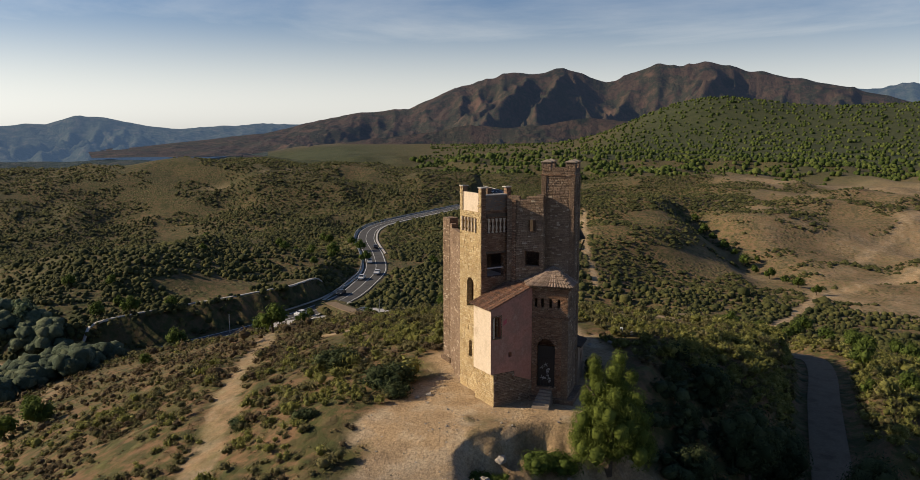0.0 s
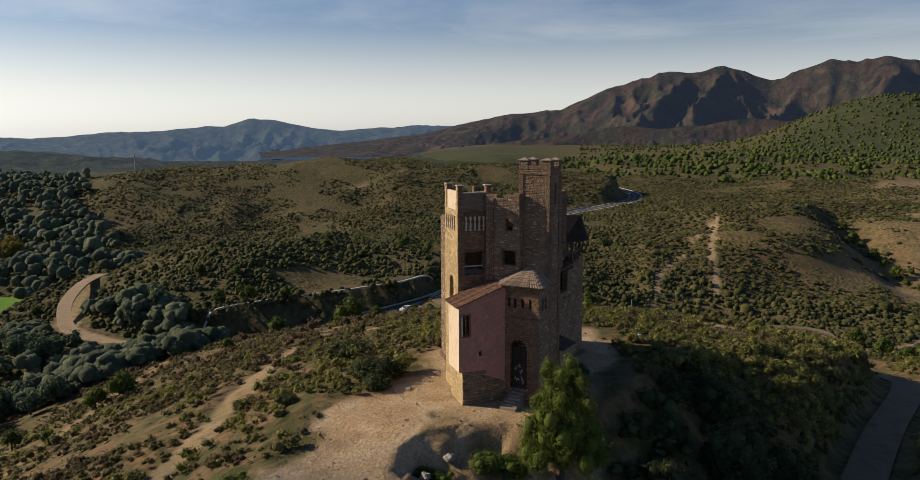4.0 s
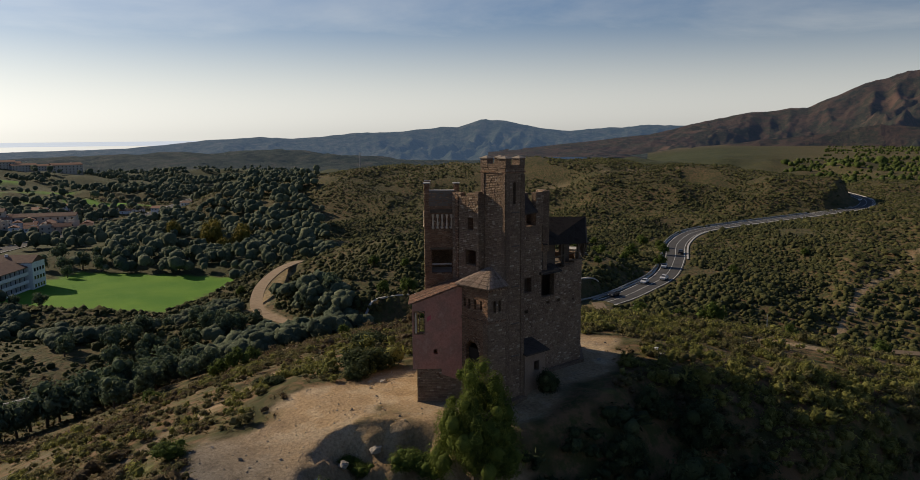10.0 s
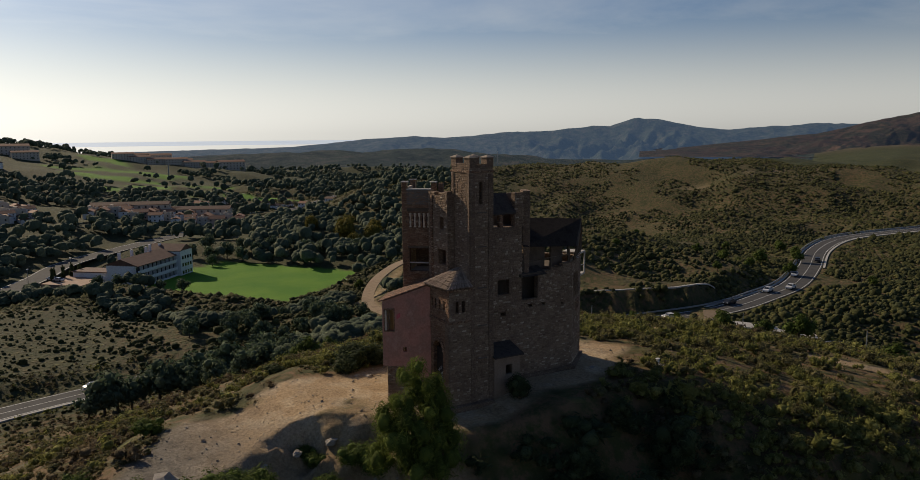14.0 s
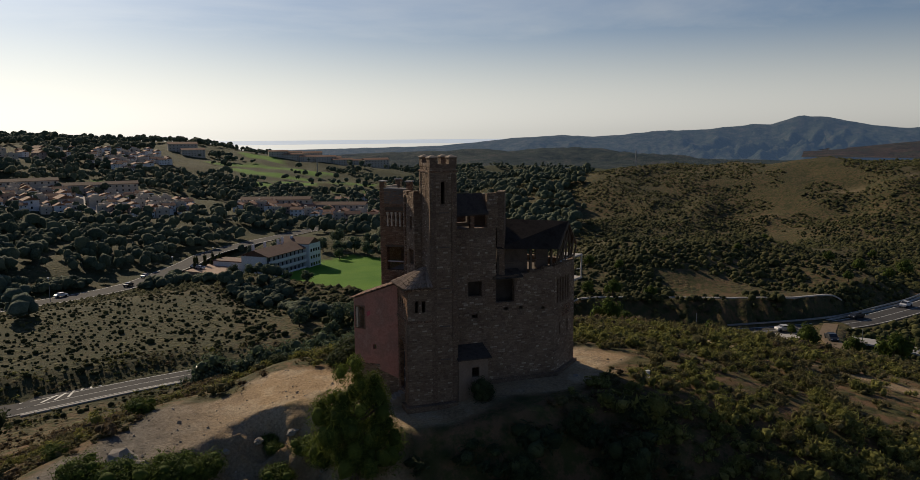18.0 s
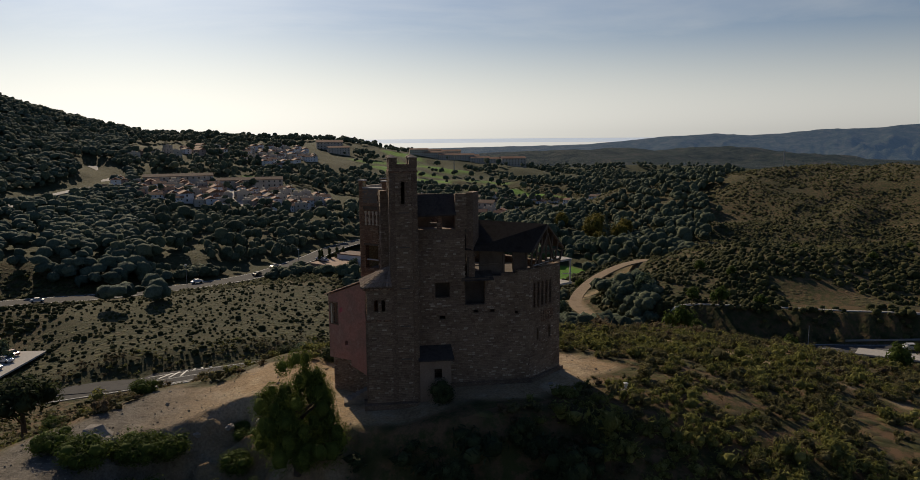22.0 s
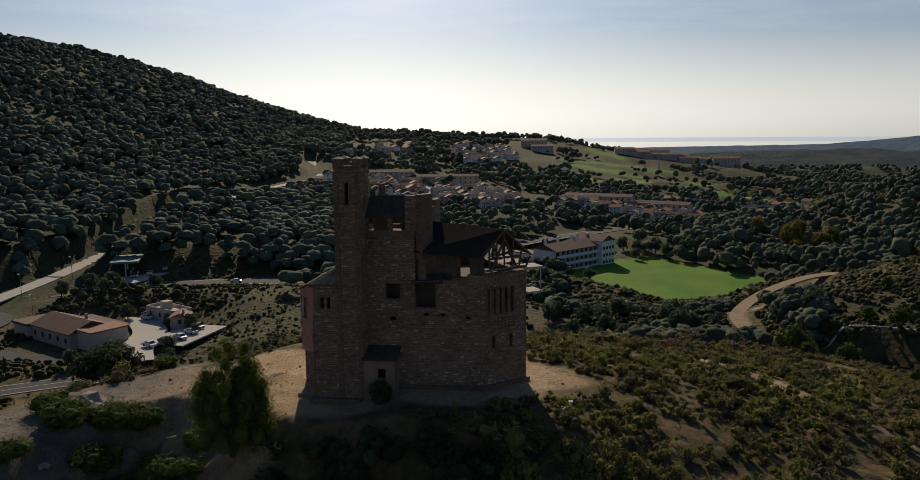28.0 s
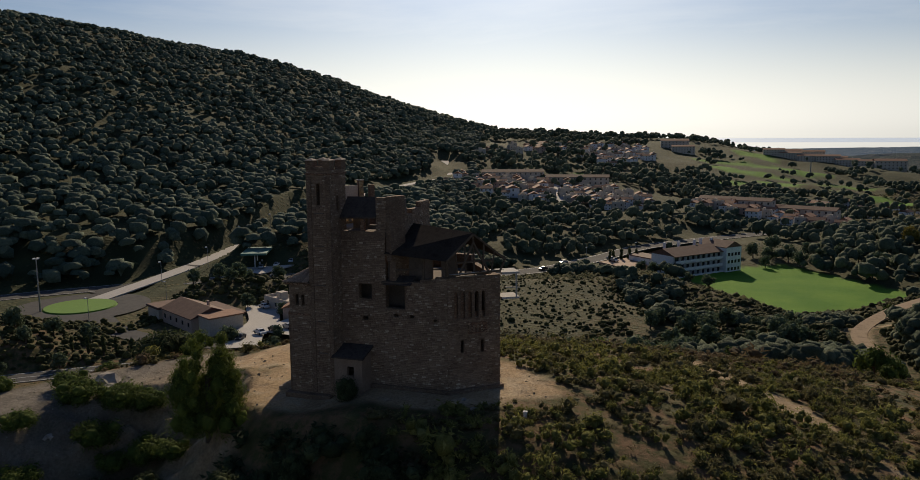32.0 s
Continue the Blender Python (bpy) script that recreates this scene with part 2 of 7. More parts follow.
def wall_mesh(p, q, z0, z1, thick, holes=(), crest=()):
    """A wall from p to q seen from outside (p at the viewer's left), its thickness inwards. holes: (s0, s1, za, zb, arched);
    crest: (s0, s1, height) pieces standing above z1 (negative: broken away). Openings go right through."""
    p, q = Vector((*p, 0)), Vector((*q, 0))
    d = (q - p).normalized()
    p, q = p + d * 0.004, q - d * 0.004
    length = (q - p).length
    inward = Vector((-d.y, d.x, 0))
    ss = sorted({0.0, length, *[round(s, 3) for h in holes for s in h[:2]], *[round(s, 3) for c in crest for s in c[:2]]})
    ss = [s for s in ss if 0 <= s <= length]
    dense = []
    for a, b in zip(ss[:-1], ss[1:]):
        k = max(1, int((b - a) / 0.9))
        dense += [a + (b - a) * i / k for i in range(k)]
    ss = dense + [length]
    zs = sorted({z0, z1, *[round(z, 3) for h in holes for z in h[2:4]], *[round(z1 + c[2], 3) for c in crest]})

    def solid(i, j):
        if i < 0 or j < 0 or i >= len(ss) - 1 or j >= len(zs) - 1:
            return False
        s, z = (ss[i] + ss[i + 1]) / 2, (zs[j] + zs[j + 1]) / 2
        if any(h[0] < s < h[1] and h[2] < z < h[3] for h in holes):
            return False
        top = z1
        for c in crest:
            if c[0] < s < c[1]:
                top = z1 + c[2]
        return z < top
    bm = bmesh.new()
    seen = {}

    def at(i, j, k):
        if (i, j, k) not in seen:
            seen[i, j, k] = bm.verts.new(p + d * ss[i] + inward * (thick * k) + Vector((0, 0, zs[j])))
        return seen[i, j, k]
    for i in range(len(ss) - 1):
        for j in range(len(zs) - 1):
            if not solid(i, j):
                continue
            bm.faces.new((at(i, j, 0), at(i + 1, j, 0), at(i + 1, j + 1, 0), at(i, j + 1, 0)))
            bm.faces.new((at(i, j, 1), at(i, j + 1, 1), at(i + 1, j + 1, 1), at(i + 1, j, 1)))
            if not solid(i - 1, j):
                bm.faces.new((at(i, j, 1), at(i, j, 0), at(i, j + 1, 0), at(i, j + 1, 1)))
            if not solid(i + 1, j):
                bm.faces.new((at(i + 1, j, 0), at(i + 1, j, 1), at(i + 1, j + 1, 1), at(i + 1, j + 1, 0)))
            if not solid(i, j - 1):
                bm.faces.new((at(i, j, 0), at(i, j, 1), at(i + 1, j, 1), at(i + 1, j, 0)))
            if not solid(i, j + 1):
                bm.faces.new((at(i, j + 1, 0), at(i + 1, j + 1, 0), at(i + 1, j + 1, 1), at(i, j + 1, 1)))
    # arch heads: the corners of the opening filled up to a half circle
    for h in holes:
        if len(h) > 4 and h[4]:
            mid, rad = (h[0] + h[1]) / 2, (h[1] - h[0]) / 2
            rise = rad * h[4]
            for sgn in (-1, 1):
                arc = [(mid + sgn * rad * math.cos(a), h[3] - rise + rise * math.sin(a)) for a in (radians(x) for x in (0, 22, 45, 68, 90))]
                corner = (mid + sgn * rad, h[3] + 0.002)
                loop = [corner] + (arc[::-1] if sgn > 0 else arc[::-1])
                fr = [bm.verts.new(p + d * s + inward * 0.004 + Vector((0, 0, z))) for s, z in loop]
                bk = [bm.verts.new(p + d * s + inward * (thick - 0.004) + Vector((0, 0, z))) for s, z in loop]
                bm.faces.new(fr)
                bm.faces.new(bk[::-1])
                for a in range(len(loop)):
                    c = (a + 1) % len(loop)
                    bm.faces.new((fr[a], bk[a], bk[c], fr[c]))
    bmesh.ops.recalc_face_normals(bm, faces=bm.faces)
    return bm

# ---- the land: one height function, used by everything that stands on it ----
# hills: centre x, y, height over the valley floor, reach along, reach across, turn
HILLS = [
    (-160, 122, 22, 47, 42, 40),
    (-36, 326, 15, 48, 60, 80),
    (90, 380, 8, 50, 60, 0),
    (-20, 520, 7, 120, 70, 0),
    (-700, -110, 14, 75, 140, 100),
    (-1000, -70, 34, 210, 125, 15),
    (-1010, 75, 12, 110, 90, 0),
    (-850, 165, 15, 80, 75, 0),
    (-1617, 525, 58, 330, 190, 72),
    (-2030, 1080, 44, 380, 200, 62),
    (-1150, 330, 14, 300, 160, 110),
    (-60, 1760, 60, 130, 170, 0),
    (470, 1820, 98, 450, 330, 0),
    (-540, 620, 14, 180, 120, 40),
    (-620, 420, 10, 120, 90, 0),
    (-250, 820, 12, 260, 160, 0),
    (-700, -800, 153, 340, 290, 38),
    (-860, -460, 54, 200, 170, 30),
    (-350, -680, 62, 240, 200, 30),
]
# the long scrub ridge behind the winding road: x, y, crest height
RIDGE = [(-505, 225, -21), (-432, 300, -5), (-350, 385, 0), (-240, 440, -2), (-185, 458, -9)]
# roads and tracks by their bends: x, y, height of the roadbed
MAIN_ROAD = [(-60, -150, -36.5), (-103, -95, -36.5), (-122, -50, -36.3), (-131, -22, -36), (-135, 8, -35.2),
             (-130, 40, -33.5), (-115, 75, -31.5), (-99, 108, -30), (-93, 135, -29), (-97, 160, -28.6),
             (-103, 180, -28.4), (-117, 207, -28), (-138, 243, -27.6), (-150, 278, -27.2), (-147, 315, -26.6),
             (-138, 375, -26), (-133, 420, -25.2), (-146, 462, -24), (-180, 505, -23), (-235, 545, -21)]
WEST_ROAD = [(-60, -330, -37), (-110, -240, -36.5), (-160, -190, -36), (-196, -150, -36), (-214, -115, -36),
             (-222, -80, -36), (-246, -41, -36), (-285, -20, -36), (-330, 0, -36), (-400, 62, -36),
             (-470, 130, -37), (-560, 200, -37), (-700, 300, -37)]
HILL_ROAD = [(-148, -168, -36), (-205, -170, -33), (-262, -178, -30), (-330, -190, -26), (-400, -182, -19), (-504, -163, -12),
             (-560, -190, -4)]
DIRT_ROAD = [(-113, 62, -30.5), (-125, 64, -31), (-140, 62, -31), (-158, 62, -30.5), (-180, 74, -29), (-197, 90, -27.5),
             (-208, 104, -27.6)]
SLOPE_TRACK = [(-56, 46, -12.3), (-44, 26, -8.6), (-37, 12, -7.6), (-31.5, 2, -7.4), (-26.5, -6.5, -7.6), (-23.2, -14, -8), (-18.5, -25, -9), (-12, -38, -11)]
SIDE_ROAD = [(-94, 132, -28.8), (-75, 112, -25.5), (-60, 104, -24), (-42, 108, -24), (-20, 122, -24.6), (2, 142, -27), (10, 120, -24.4),
             (16, 92, -20.6), (19, 63.5, -13), (22, 58, -12), (22, 47, -10.6), (20.6, 32, -9.2), (19.6, 18, -8.8), (19, 6, -9.5)]
# edge of the castle's plateau on the steep side, from south to north
BRINK = [(60, -60), (40, -32), (22, -25), (9, -22.5), (2, -20), (-0.8, -17.6), (-2.4, -15), (-4.3, -13), (-5.1, -11), (-4.7, -9.2), (-3.2, -7.4), (-0.4, -5.6), (2.2, -4.7), (4, -1), (5, 5), (4.8, 10),
         (5, 15), (7, 22), (11, 34), (17, 58), (24, 110), (24, 160)]
FIELD = (-254, 54.5, 38.5, 30, 36.5)        # centre, half length, half width, turn


def along(px, py, line):
    """Distance to a polyline, and the line's third value there."""
    best = np.full(px.shape, 1e9)
    level = np.zeros(px.shape)
    for a, b in zip(line[:-1], line[1:]):
        dx, dy = b[0] - a[0], b[1] - a[1]
        k = np.clip(((px - a[0]) * dx + (py - a[1]) * dy) / (dx * dx + dy * dy), 0, 1)
        d = np.hypot(px - a[0] - k * dx, py - a[1] - k * dy)
        near = d < best
        best = np.where(near, d, best)
        if len(a) > 2:
            level = np.where(near, a[2] + k * (b[2] - a[2]), level)
    return best, level


def side_of(px, py, line):
    """Signed distance to a polyline, positive on its right, towards +x."""
    best, _ = along(px, py, line)
    inside = np.zeros(px.shape, bool)
    ring = [*line, (400, line[-1][1]), (400, line[0][1])]
    for a, b in zip(ring, ring[1:] + ring[:1]):
        if a[1] != b[1]:
            cross = (a[1] > py) != (b[1] > py)
            inside ^= cross & (px < (b[0] - a[0]) * (py - a[1]) / (b[1] - a[1]) + a[0])
    return np.where(inside, best, -best)


def step(v, lo, hi):
    k = np.clip((v - lo) / (hi - lo), 0, 1)
    return k * k * (3 - 2 * k)


def wave(px, py, size, seed):
    """Smooth value noise in -1..1 made of lattice values."""
    u, v = px / size + seed * 17.3, py / size - seed * 9.1
    i, j = np.floor(u), np.floor(v)
    fu, fv = u - i, v - j
    fu, fv = fu * fu * (3 - 2 * fu), fv * fv * (3 - 2 * fv)

    def cell(a, b):
        h = np.sin(a * 127.1 + b * 311.7 + seed * 74.7) * 43758.5453
        return (h - np.floor(h)) * 2 - 1
    return ((cell(i, j) * (1 - fu) + cell(i + 1, j) * fu) * (1 - fv)
            + (cell(i, j + 1) * (1 - fu) + cell(i + 1, j + 1) * fu) * fv)


def ground(px, py):
    px, py = np.asarray(px, float), np.asarray(py, float)
    r = np.hypot(px, py)
    bearing = np.degrees(np.arctan2(py, px)) % 360
    base = np.full(px.shape, -37.0)
    base += 9 * step(py, 60, 300) * step(px, -330, -150) * (1 - step(px, -40, 10) * (1 - step(py, 260, 420))) + 6 * step(py, 420, 800)
    base -= 54 * step(r, 750, 1900) * step(bearing, 118, 130) * (1 - 0.6 * step(bearing, 174, 190))
    h = base.copy()
    for x, y, up, ra, rb, turn in HILLS:
        c, s = math.cos(math.radians(turn)), math.sin(math.radians(turn))
        u, v = (px - x) * c + (py - y) * s, -(px - x) * s + (py - y) * c
        h += up * np.exp(-(u / ra) ** 2 / 2 - (v / rb) ** 2 / 2)
    d, top = along(px, py, RIDGE)
    h = np.maximum(h, base + (top - base) * np.exp(-(d / 62) ** 2 / 2)) + 0.0
    h += (13 * (0.5 - np.abs(wave(px + 0.5 * py, py - 0.4 * px, 420, 9))) * 1.6 + 9 * wave(px, py, 130, 10) - 7 * np.abs(wave(px, py, 60, 19))) * step(r, 700, 1100) * step(bearing, 112, 128) * (1 - step(bearing, 176, 186)) * (1 - step(r, 2300, 3000))
    # gullies and spurs
    rough = step(r, 60, 200) * (1 - 0.65 * step(r, 900, 1600))
    rough *= 1 - 0.9 * step(-px, 80, 125) * (1 - step(py, 40, 80)) * (1 - step(r, 300, 380))
    lumpy = 1 + 0.9 * step(r, 130, 190) * step(py, 60, 120)
    h += rough * (2.6 * wave(px, py, 62, 1) + lumpy * (1.1 * wave(px, py, 23, 2) - 1.8 * np.abs(wave(px + 0.4 * py, py, 41, 6))) - 3.2 * (lumpy - 1) * (np.abs(wave(px - 0.3 * py, py, 84, 57)) - 0.3))
    # gullies worn into the hills
    worn = step(r, 150, 240) * step(py, 55, 120) * (1 - step(r, 900, 1400)) * (0.25 + 0.75 * step(along(px, py, RIDGE)[0], 10, 60))
    h += worn * (6.5 * (0.30 - np.abs(wave(px + 0.5 * py, 0.6 * py - 0.3 * px, 105, 61))) + 3.2 * (0.3 - np.abs(wave(px - 0.35 * py, py, 44, 62))) + 1.0 * (0.3 - np.abs(wave(px, py, 17, 63))))
    d, _ = along(px, py, [(-8, 335), (3, 305), (18, 275), (33, 247), (44, 222)])
    h -= 6.0 * np.exp(-(d / 9) ** 2 / 2)
    # the castle's own hill
    reach = 53 + 23 * step(py, -15, 55)
    h = np.maximum(h, -38 - 300 * step(r, 420, 700) + 38.6 * np.exp(-((px + 3) ** 2 + (py - 6) ** 2) / (2 * reach ** 2)) + 0.35 * wave(px, py, 9, 3) * step(r, 14, 40))
    # plateau round the castle, its ridge to the south and the path north
    d, _ = along(px, py, [(-4, 16), (-7, 9), (-8, 0), (-8.5, -7), (-6.5, -15), (3, -22), (20, -29), (50, -40)])
    h = h + (0.05 * wave(px, py, 3, 7) - 1.3 * step(-py, 8, 15) - h) * (1 - step(d, 4.6 - 1.4 * step(-py, 6, 12), 15))
    castle, _ = along(px, py, [(-3, -1), (-4, 9)])
    h = np.where(castle < 8, h + (0.0 - h) * (1 - step(castle, 5.5, 8)), h)
    # rear ground is a little higher
    h += 0.75 * step(py, 0, 5) * (1 - step(np.hypot(px + 2, py - 8), 9, 16))
    # the steep bank towards the wood
    s = side_of(px, py, BRINK)
    steep = 0.84 - 0.62 * step(py, 7, 17) - 0.3 * step(-py, 3, 6) - 0.2 * step(-py, 12, 17)
    deep = 13 + 3 * step(py, 6, 16)
    bank = np.clip(s, 0, deep) * steep + np.clip(s - deep, 0, 60) * 0.12
    front = step(-py, 4.5, 6) * (1 - step(-py, 17, 21))
    bank += front * (0.55 * np.clip(s, 0, 2.4) + 1.1 * (np.abs(wave(px, py, 1.7, 38)) - 0.3 + 0.5 * wave(px, py, 0.8, 39)) * step(s, 0.1, 1.2) * (1 - step(s, 4, 7)))
    bank += front * 2.6 * (np.abs(wave(0.75 * px + 0.65 * py + 0.5 * wave(px, py, 1.5, 65), 0 * px, 2.3, 64)) - 0.3) * step(s, 0.1, 1.2) * (1 - step(s, 4, 7))
    bank *= (1 - step(py, 40, 85)) * step(py, -48, -36)
    bank *= 1 + 0.22 * wave(px, py, 3.2, 8) * step(s, 0, 3)
    h = np.where(s > 0, np.minimum(h, h - bank), h)
    # roadbeds
    d, level = along(px, py, MAIN_ROAD)
    east = px - np.interp(py, [p[1] for p in MAIN_ROAD], [p[0] for p in MAIN_ROAD])
    soft = 9 + 34 * step(east, -2, 8) * np.maximum(step(py, 110, 140), 0.6 * (1 - step(py, 10, 40)))
    cut = step(-east, 0, 3) * step(py, 66, 82) * (1 - step(py, 138, 156))
    h = np.where(cut > 0, h + cut * np.clip(-24.2 - h, -1.5, 5) * (1 - step(d, 8, 30)), h)
    soft, half = soft - 7 * cut, 5.2 + 2.2 * cut
    h = h + (np.minimum(level, h + 30) - h) * (1 - step(d, half, half + soft))
    for line, half, soft in ((WEST_ROAD, 6.5, 34), (HILL_ROAD, 4, 8), (DIRT_ROAD, 4, 6), (SIDE_ROAD, 2, 4)):
        d, level = along(px, py, line)
        h = h + (level - h) * (1 - step(d, half, half + soft))
    d, level = along(px, py, SLOPE_TRACK)
    h = h - 0.35 * (1 - step(d, 1.4, 2.6))
    # football field and roundabout; the hotel stands level with the field
    c, sn = math.cos(math.radians(FIELD[4])), math.sin(math.radians(FIELD[4]))
    u, v = (px - FIELD[0]) * c + (py - FIELD[1]) * sn, -(px - FIELD[0]) * sn + (py - FIELD[1]) * c
    d = np.maximum(np.abs(u) - FIELD[2], np.abs(v) - FIELD[3])
    h = h + (-38 - h) * (1 - step(d, 2, 16))
    d = np.hypot((px + 292) / 1.3, py - 18)
    h = h + (-38.6 - h) * (1 - step(d, 24, 44)) * step(np.maximum(np.abs(u) - FIELD[2], np.abs(v) - FIELD[3]), 2, 16)
    d = np.hypot(px + 142, py + 165)
    h = h + (-36 - h) * (1 - step(d, 24, 40))
    d = np.hypot(px + 128, py + 104)
    h = h + (-36.2 - h) * (1 - step(d, 26, 52)) * step(along(px, py, MAIN_ROAD)[0], 4, 10)
    # low ground between the castle hill and the field
    d, _ = along(px, py, [(-206, 20), (-196, 36), (-202, 50)])
    h = np.minimum(h, -38 + 0.2 * np.maximum(d - 12, 0) + 0.002 * np.maximum(d - 12, 0) ** 2)
    return h


def height(x, y):
    return float(ground(np.array([x]), np.array([y]))[0])


# ---- ground sheet ----
def ground_material():
    """Dry scrub hillside: brown soil, olive and grey tufts, bare earth where it is trodden; woods, turf and far slopes by place."""
    m, n, l, b = material("hillside", 0.95, spec=0.15)
    co = n.new("ShaderNodeTexCoord").outputs["Object"]
    soil = ramp(n, l, noise_node(n, l, co, 0.02, 6), [(0.3, (0.105, 0.073, 0.038)), (0.5, (0.175, 0.104, 0.056)), (0.7, (0.12, 0.084, 0.043))])
    tufts = noise_node(n, l, co, 0.55, 6, 0.75)
    scrub = ramp(n, l, noise_node(n, l, co, 0.09, 5), [(0.35, (0.052, 0.056, 0.018)), (0.65, (0.098, 0.088, 0.032))])
    c = mixed(n, l, ramp(n, l, tufts, [(0.44, (0, 0, 0)), (0.56, (1, 1, 1))]), soil, scrub)
    c = mixed(n, l, ramp(n, l, noise_node(n, l, co, 0.22, 4, 0.7), [(0.52, (0, 0, 0)), (0.62, (0.75, 0.75, 0.75))]), c, (0.04, 0.046, 0.016))
    mask = n.new("ShaderNodeVertexColor")
    mask.layer_name = "cover"
    sep = n.new("ShaderNodeSeparateColor")
    l.new(mask.outputs["Color"], sep.inputs[0])
    bare = ramp(n, l, noise_node(n, l, co, 0.22, 7, 0.72), [(0.3, (0.26, 0.175, 0.098)), (0.5, (0.46, 0.325, 0.185)), (0.62, (0.33, 0.25, 0.165)), (0.8, (0.29, 0.19, 0.10))])
    bare = mixed(n, l, ramp(n, l, noise_node(n, l, co, 0.45, 5, 0.65), [(0.5, (0, 0, 0)), (0.62, (0.7, 0.7, 0.7))]), bare, (0.56, 0.44, 0.29))
    bare = mixed(n, l, ramp(n, l, noise_node(n, l, co, 0.3, 6, 0.7), [(0.30, (0.75, 0.75, 0.75)), (0.42, (0, 0, 0))]), bare, (0.20, 0.16, 0.115))
    where = n.new("ShaderNodeSeparateXYZ")
    l.new(co, where.inputs[0])
    south = n.new("ShaderNodeMapRange")
    south.inputs["From Min"].default_value, south.inputs["From Max"].default_value = -10.5, -19.0
    l.new(where.outputs["Y"], south.inputs["Value"])
    bare = mixed(n, l, south.outputs[0], bare, ramp(n, l, noise_node(n, l, co, 0.6, 6, 0.75), [(0.35, (0.12, 0.105, 0.085)), (0.6, (0.235, 0.205, 0.165))]))
    stones = ramp(n, l, noise_node(n, l, co, 5.0, 4, 0.8), [(0.35, (0.4, 0.4, 0.4)), (0.6, (1, 1, 1))])
    bare = mixed(n, l, 0.7, bare, stones, "MULTIPLY")
    c = mixed(n, l, sep.outputs[0], c, bare)
    wood = ramp(n, l, noise_node(n, l, co, 0.05, 6, 0.7), [(0.35, (0.030, 0.040, 0.018)), (0.65, (0.055, 0.062, 0.028))])
    c = mixed(n, l, sep.outputs[1], c, wood)
    rock = ramp(n, l, noise_node(n, l, co, 0.004, 9, 0.72), [(0.32, (0.05, 0.045, 0.035)), (0.48, (0.12, 0.085, 0.06)), (0.6, (0.085, 0.08, 0.055)), (0.72, (0.16, 0.105, 0.075))])
    c = mixed(n, l, sep.outputs[2], c, rock)
    lawn = n.new("ShaderNodeVertexColor")
    lawn.layer_name = "turf"
    sep2 = n.new("ShaderNodeSeparateColor")
    l.new(lawn.outputs["Color"], sep2.inputs[0])
    grass = ramp(n, l, noise_node(n, l, co, 0.06, 5), [(0.35, (0.07, 0.18, 0.012)), (0.65, (0.115, 0.235, 0.02))])
    c = mixed(n, l, sep2.outputs[0], c, grass)
    # small bushes: dark rounded spots with relief of their own, each its own tone
    jig = n.new("ShaderNodeTexVoronoi")
    jig.inputs["Scale"].default_value = 0.62
    l.new(co, jig.inputs["Vector"])
    own = n.new("ShaderNodeSeparateColor")
    l.new(jig.outputs["Color"], own.inputs[0])
    dome = ramp(n, l, jig.outputs["Distance"], [(0.18, (1, 1, 1)), (0.52, (0, 0, 0))])
    open_ground = n.new("ShaderNodeMath")
    open_ground.operation = "SUBTRACT"
    open_ground.inputs[0].default_value = 1.0
    open_ground.use_clamp = True
    l.new(mixed(n, l, 1.0, mixed(n, l, 1.0, sep.outputs[0], sep2.outputs[0], "ADD"), ramp(n, l, noise_node(n, l, co, 0.07, 3), [(0.40, (1, 1, 1)), (0.5, (0, 0, 0))]), "ADD"), open_ground.inputs[1])
    dome = mixed(n, l, 1.0, dome, open_ground.outputs[0], "MULTIPLY")
    leafy = ramp(n, l, own.outputs[0], [(0.0, (0.03, 0.038, 0.014)), (0.5, (0.062, 0.064, 0.022)), (0.8, (0.10, 0.078, 0.038)), (1.0, (0.12, 0.12, 0.04))])
    c = mixed(n, l, dome, c, leafy)
    l.new(c, b.inputs["Base Color"])
    first = n.new("ShaderNodeBump")
    first.inputs["Strength"].default_value, first.inputs["Distance"].default_value = 0.7, 0.3
    l.new(dome, first.inputs["Height"])
    second = n.new("ShaderNodeBump")
    second.inputs["Strength"].default_value, second.inputs["Distance"].default_value = 0.9, 0.25
    l.new(mixed(n, l, 0.5, tufts, noise_node(n, l, co, 3.0, 5, 0.7)), second.inputs["Height"])
    l.new(first.outputs["Normal"], second.inputs["Normal"])
    l.new(second.outputs["Normal"], b.inputs["Normal"])
    return m


bearings = np.concatenate([np.arange(48, 252, 0.42), np.arange(252, 408, 1.5)])
rings = np.concatenate([np.arange(0.4, 34, 0.55), 34 * np.exp(np.arange(0, math.log(2800 / 34) + 0.02, 0.0205))])
BA, RI = np.meshgrid(np.radians(bearings), rings)
GX, GY = RI * np.cos(BA), RI * np.sin(BA)
GZ = ground(GX, GY)
GZ[-3:] -= np.array([[0], [20], [80]])
nb, nr = len(bearings), len(rings)
ids = np.arange(nb * nr).reshape(nr, nb)
nxt = np.roll(ids, -1, axis=1)
quads = np.stack([ids[:-1], ids[1:], nxt[1:], nxt[:-1]], axis=-1).reshape(-1, 4)
HILLSIDE = ground_material()


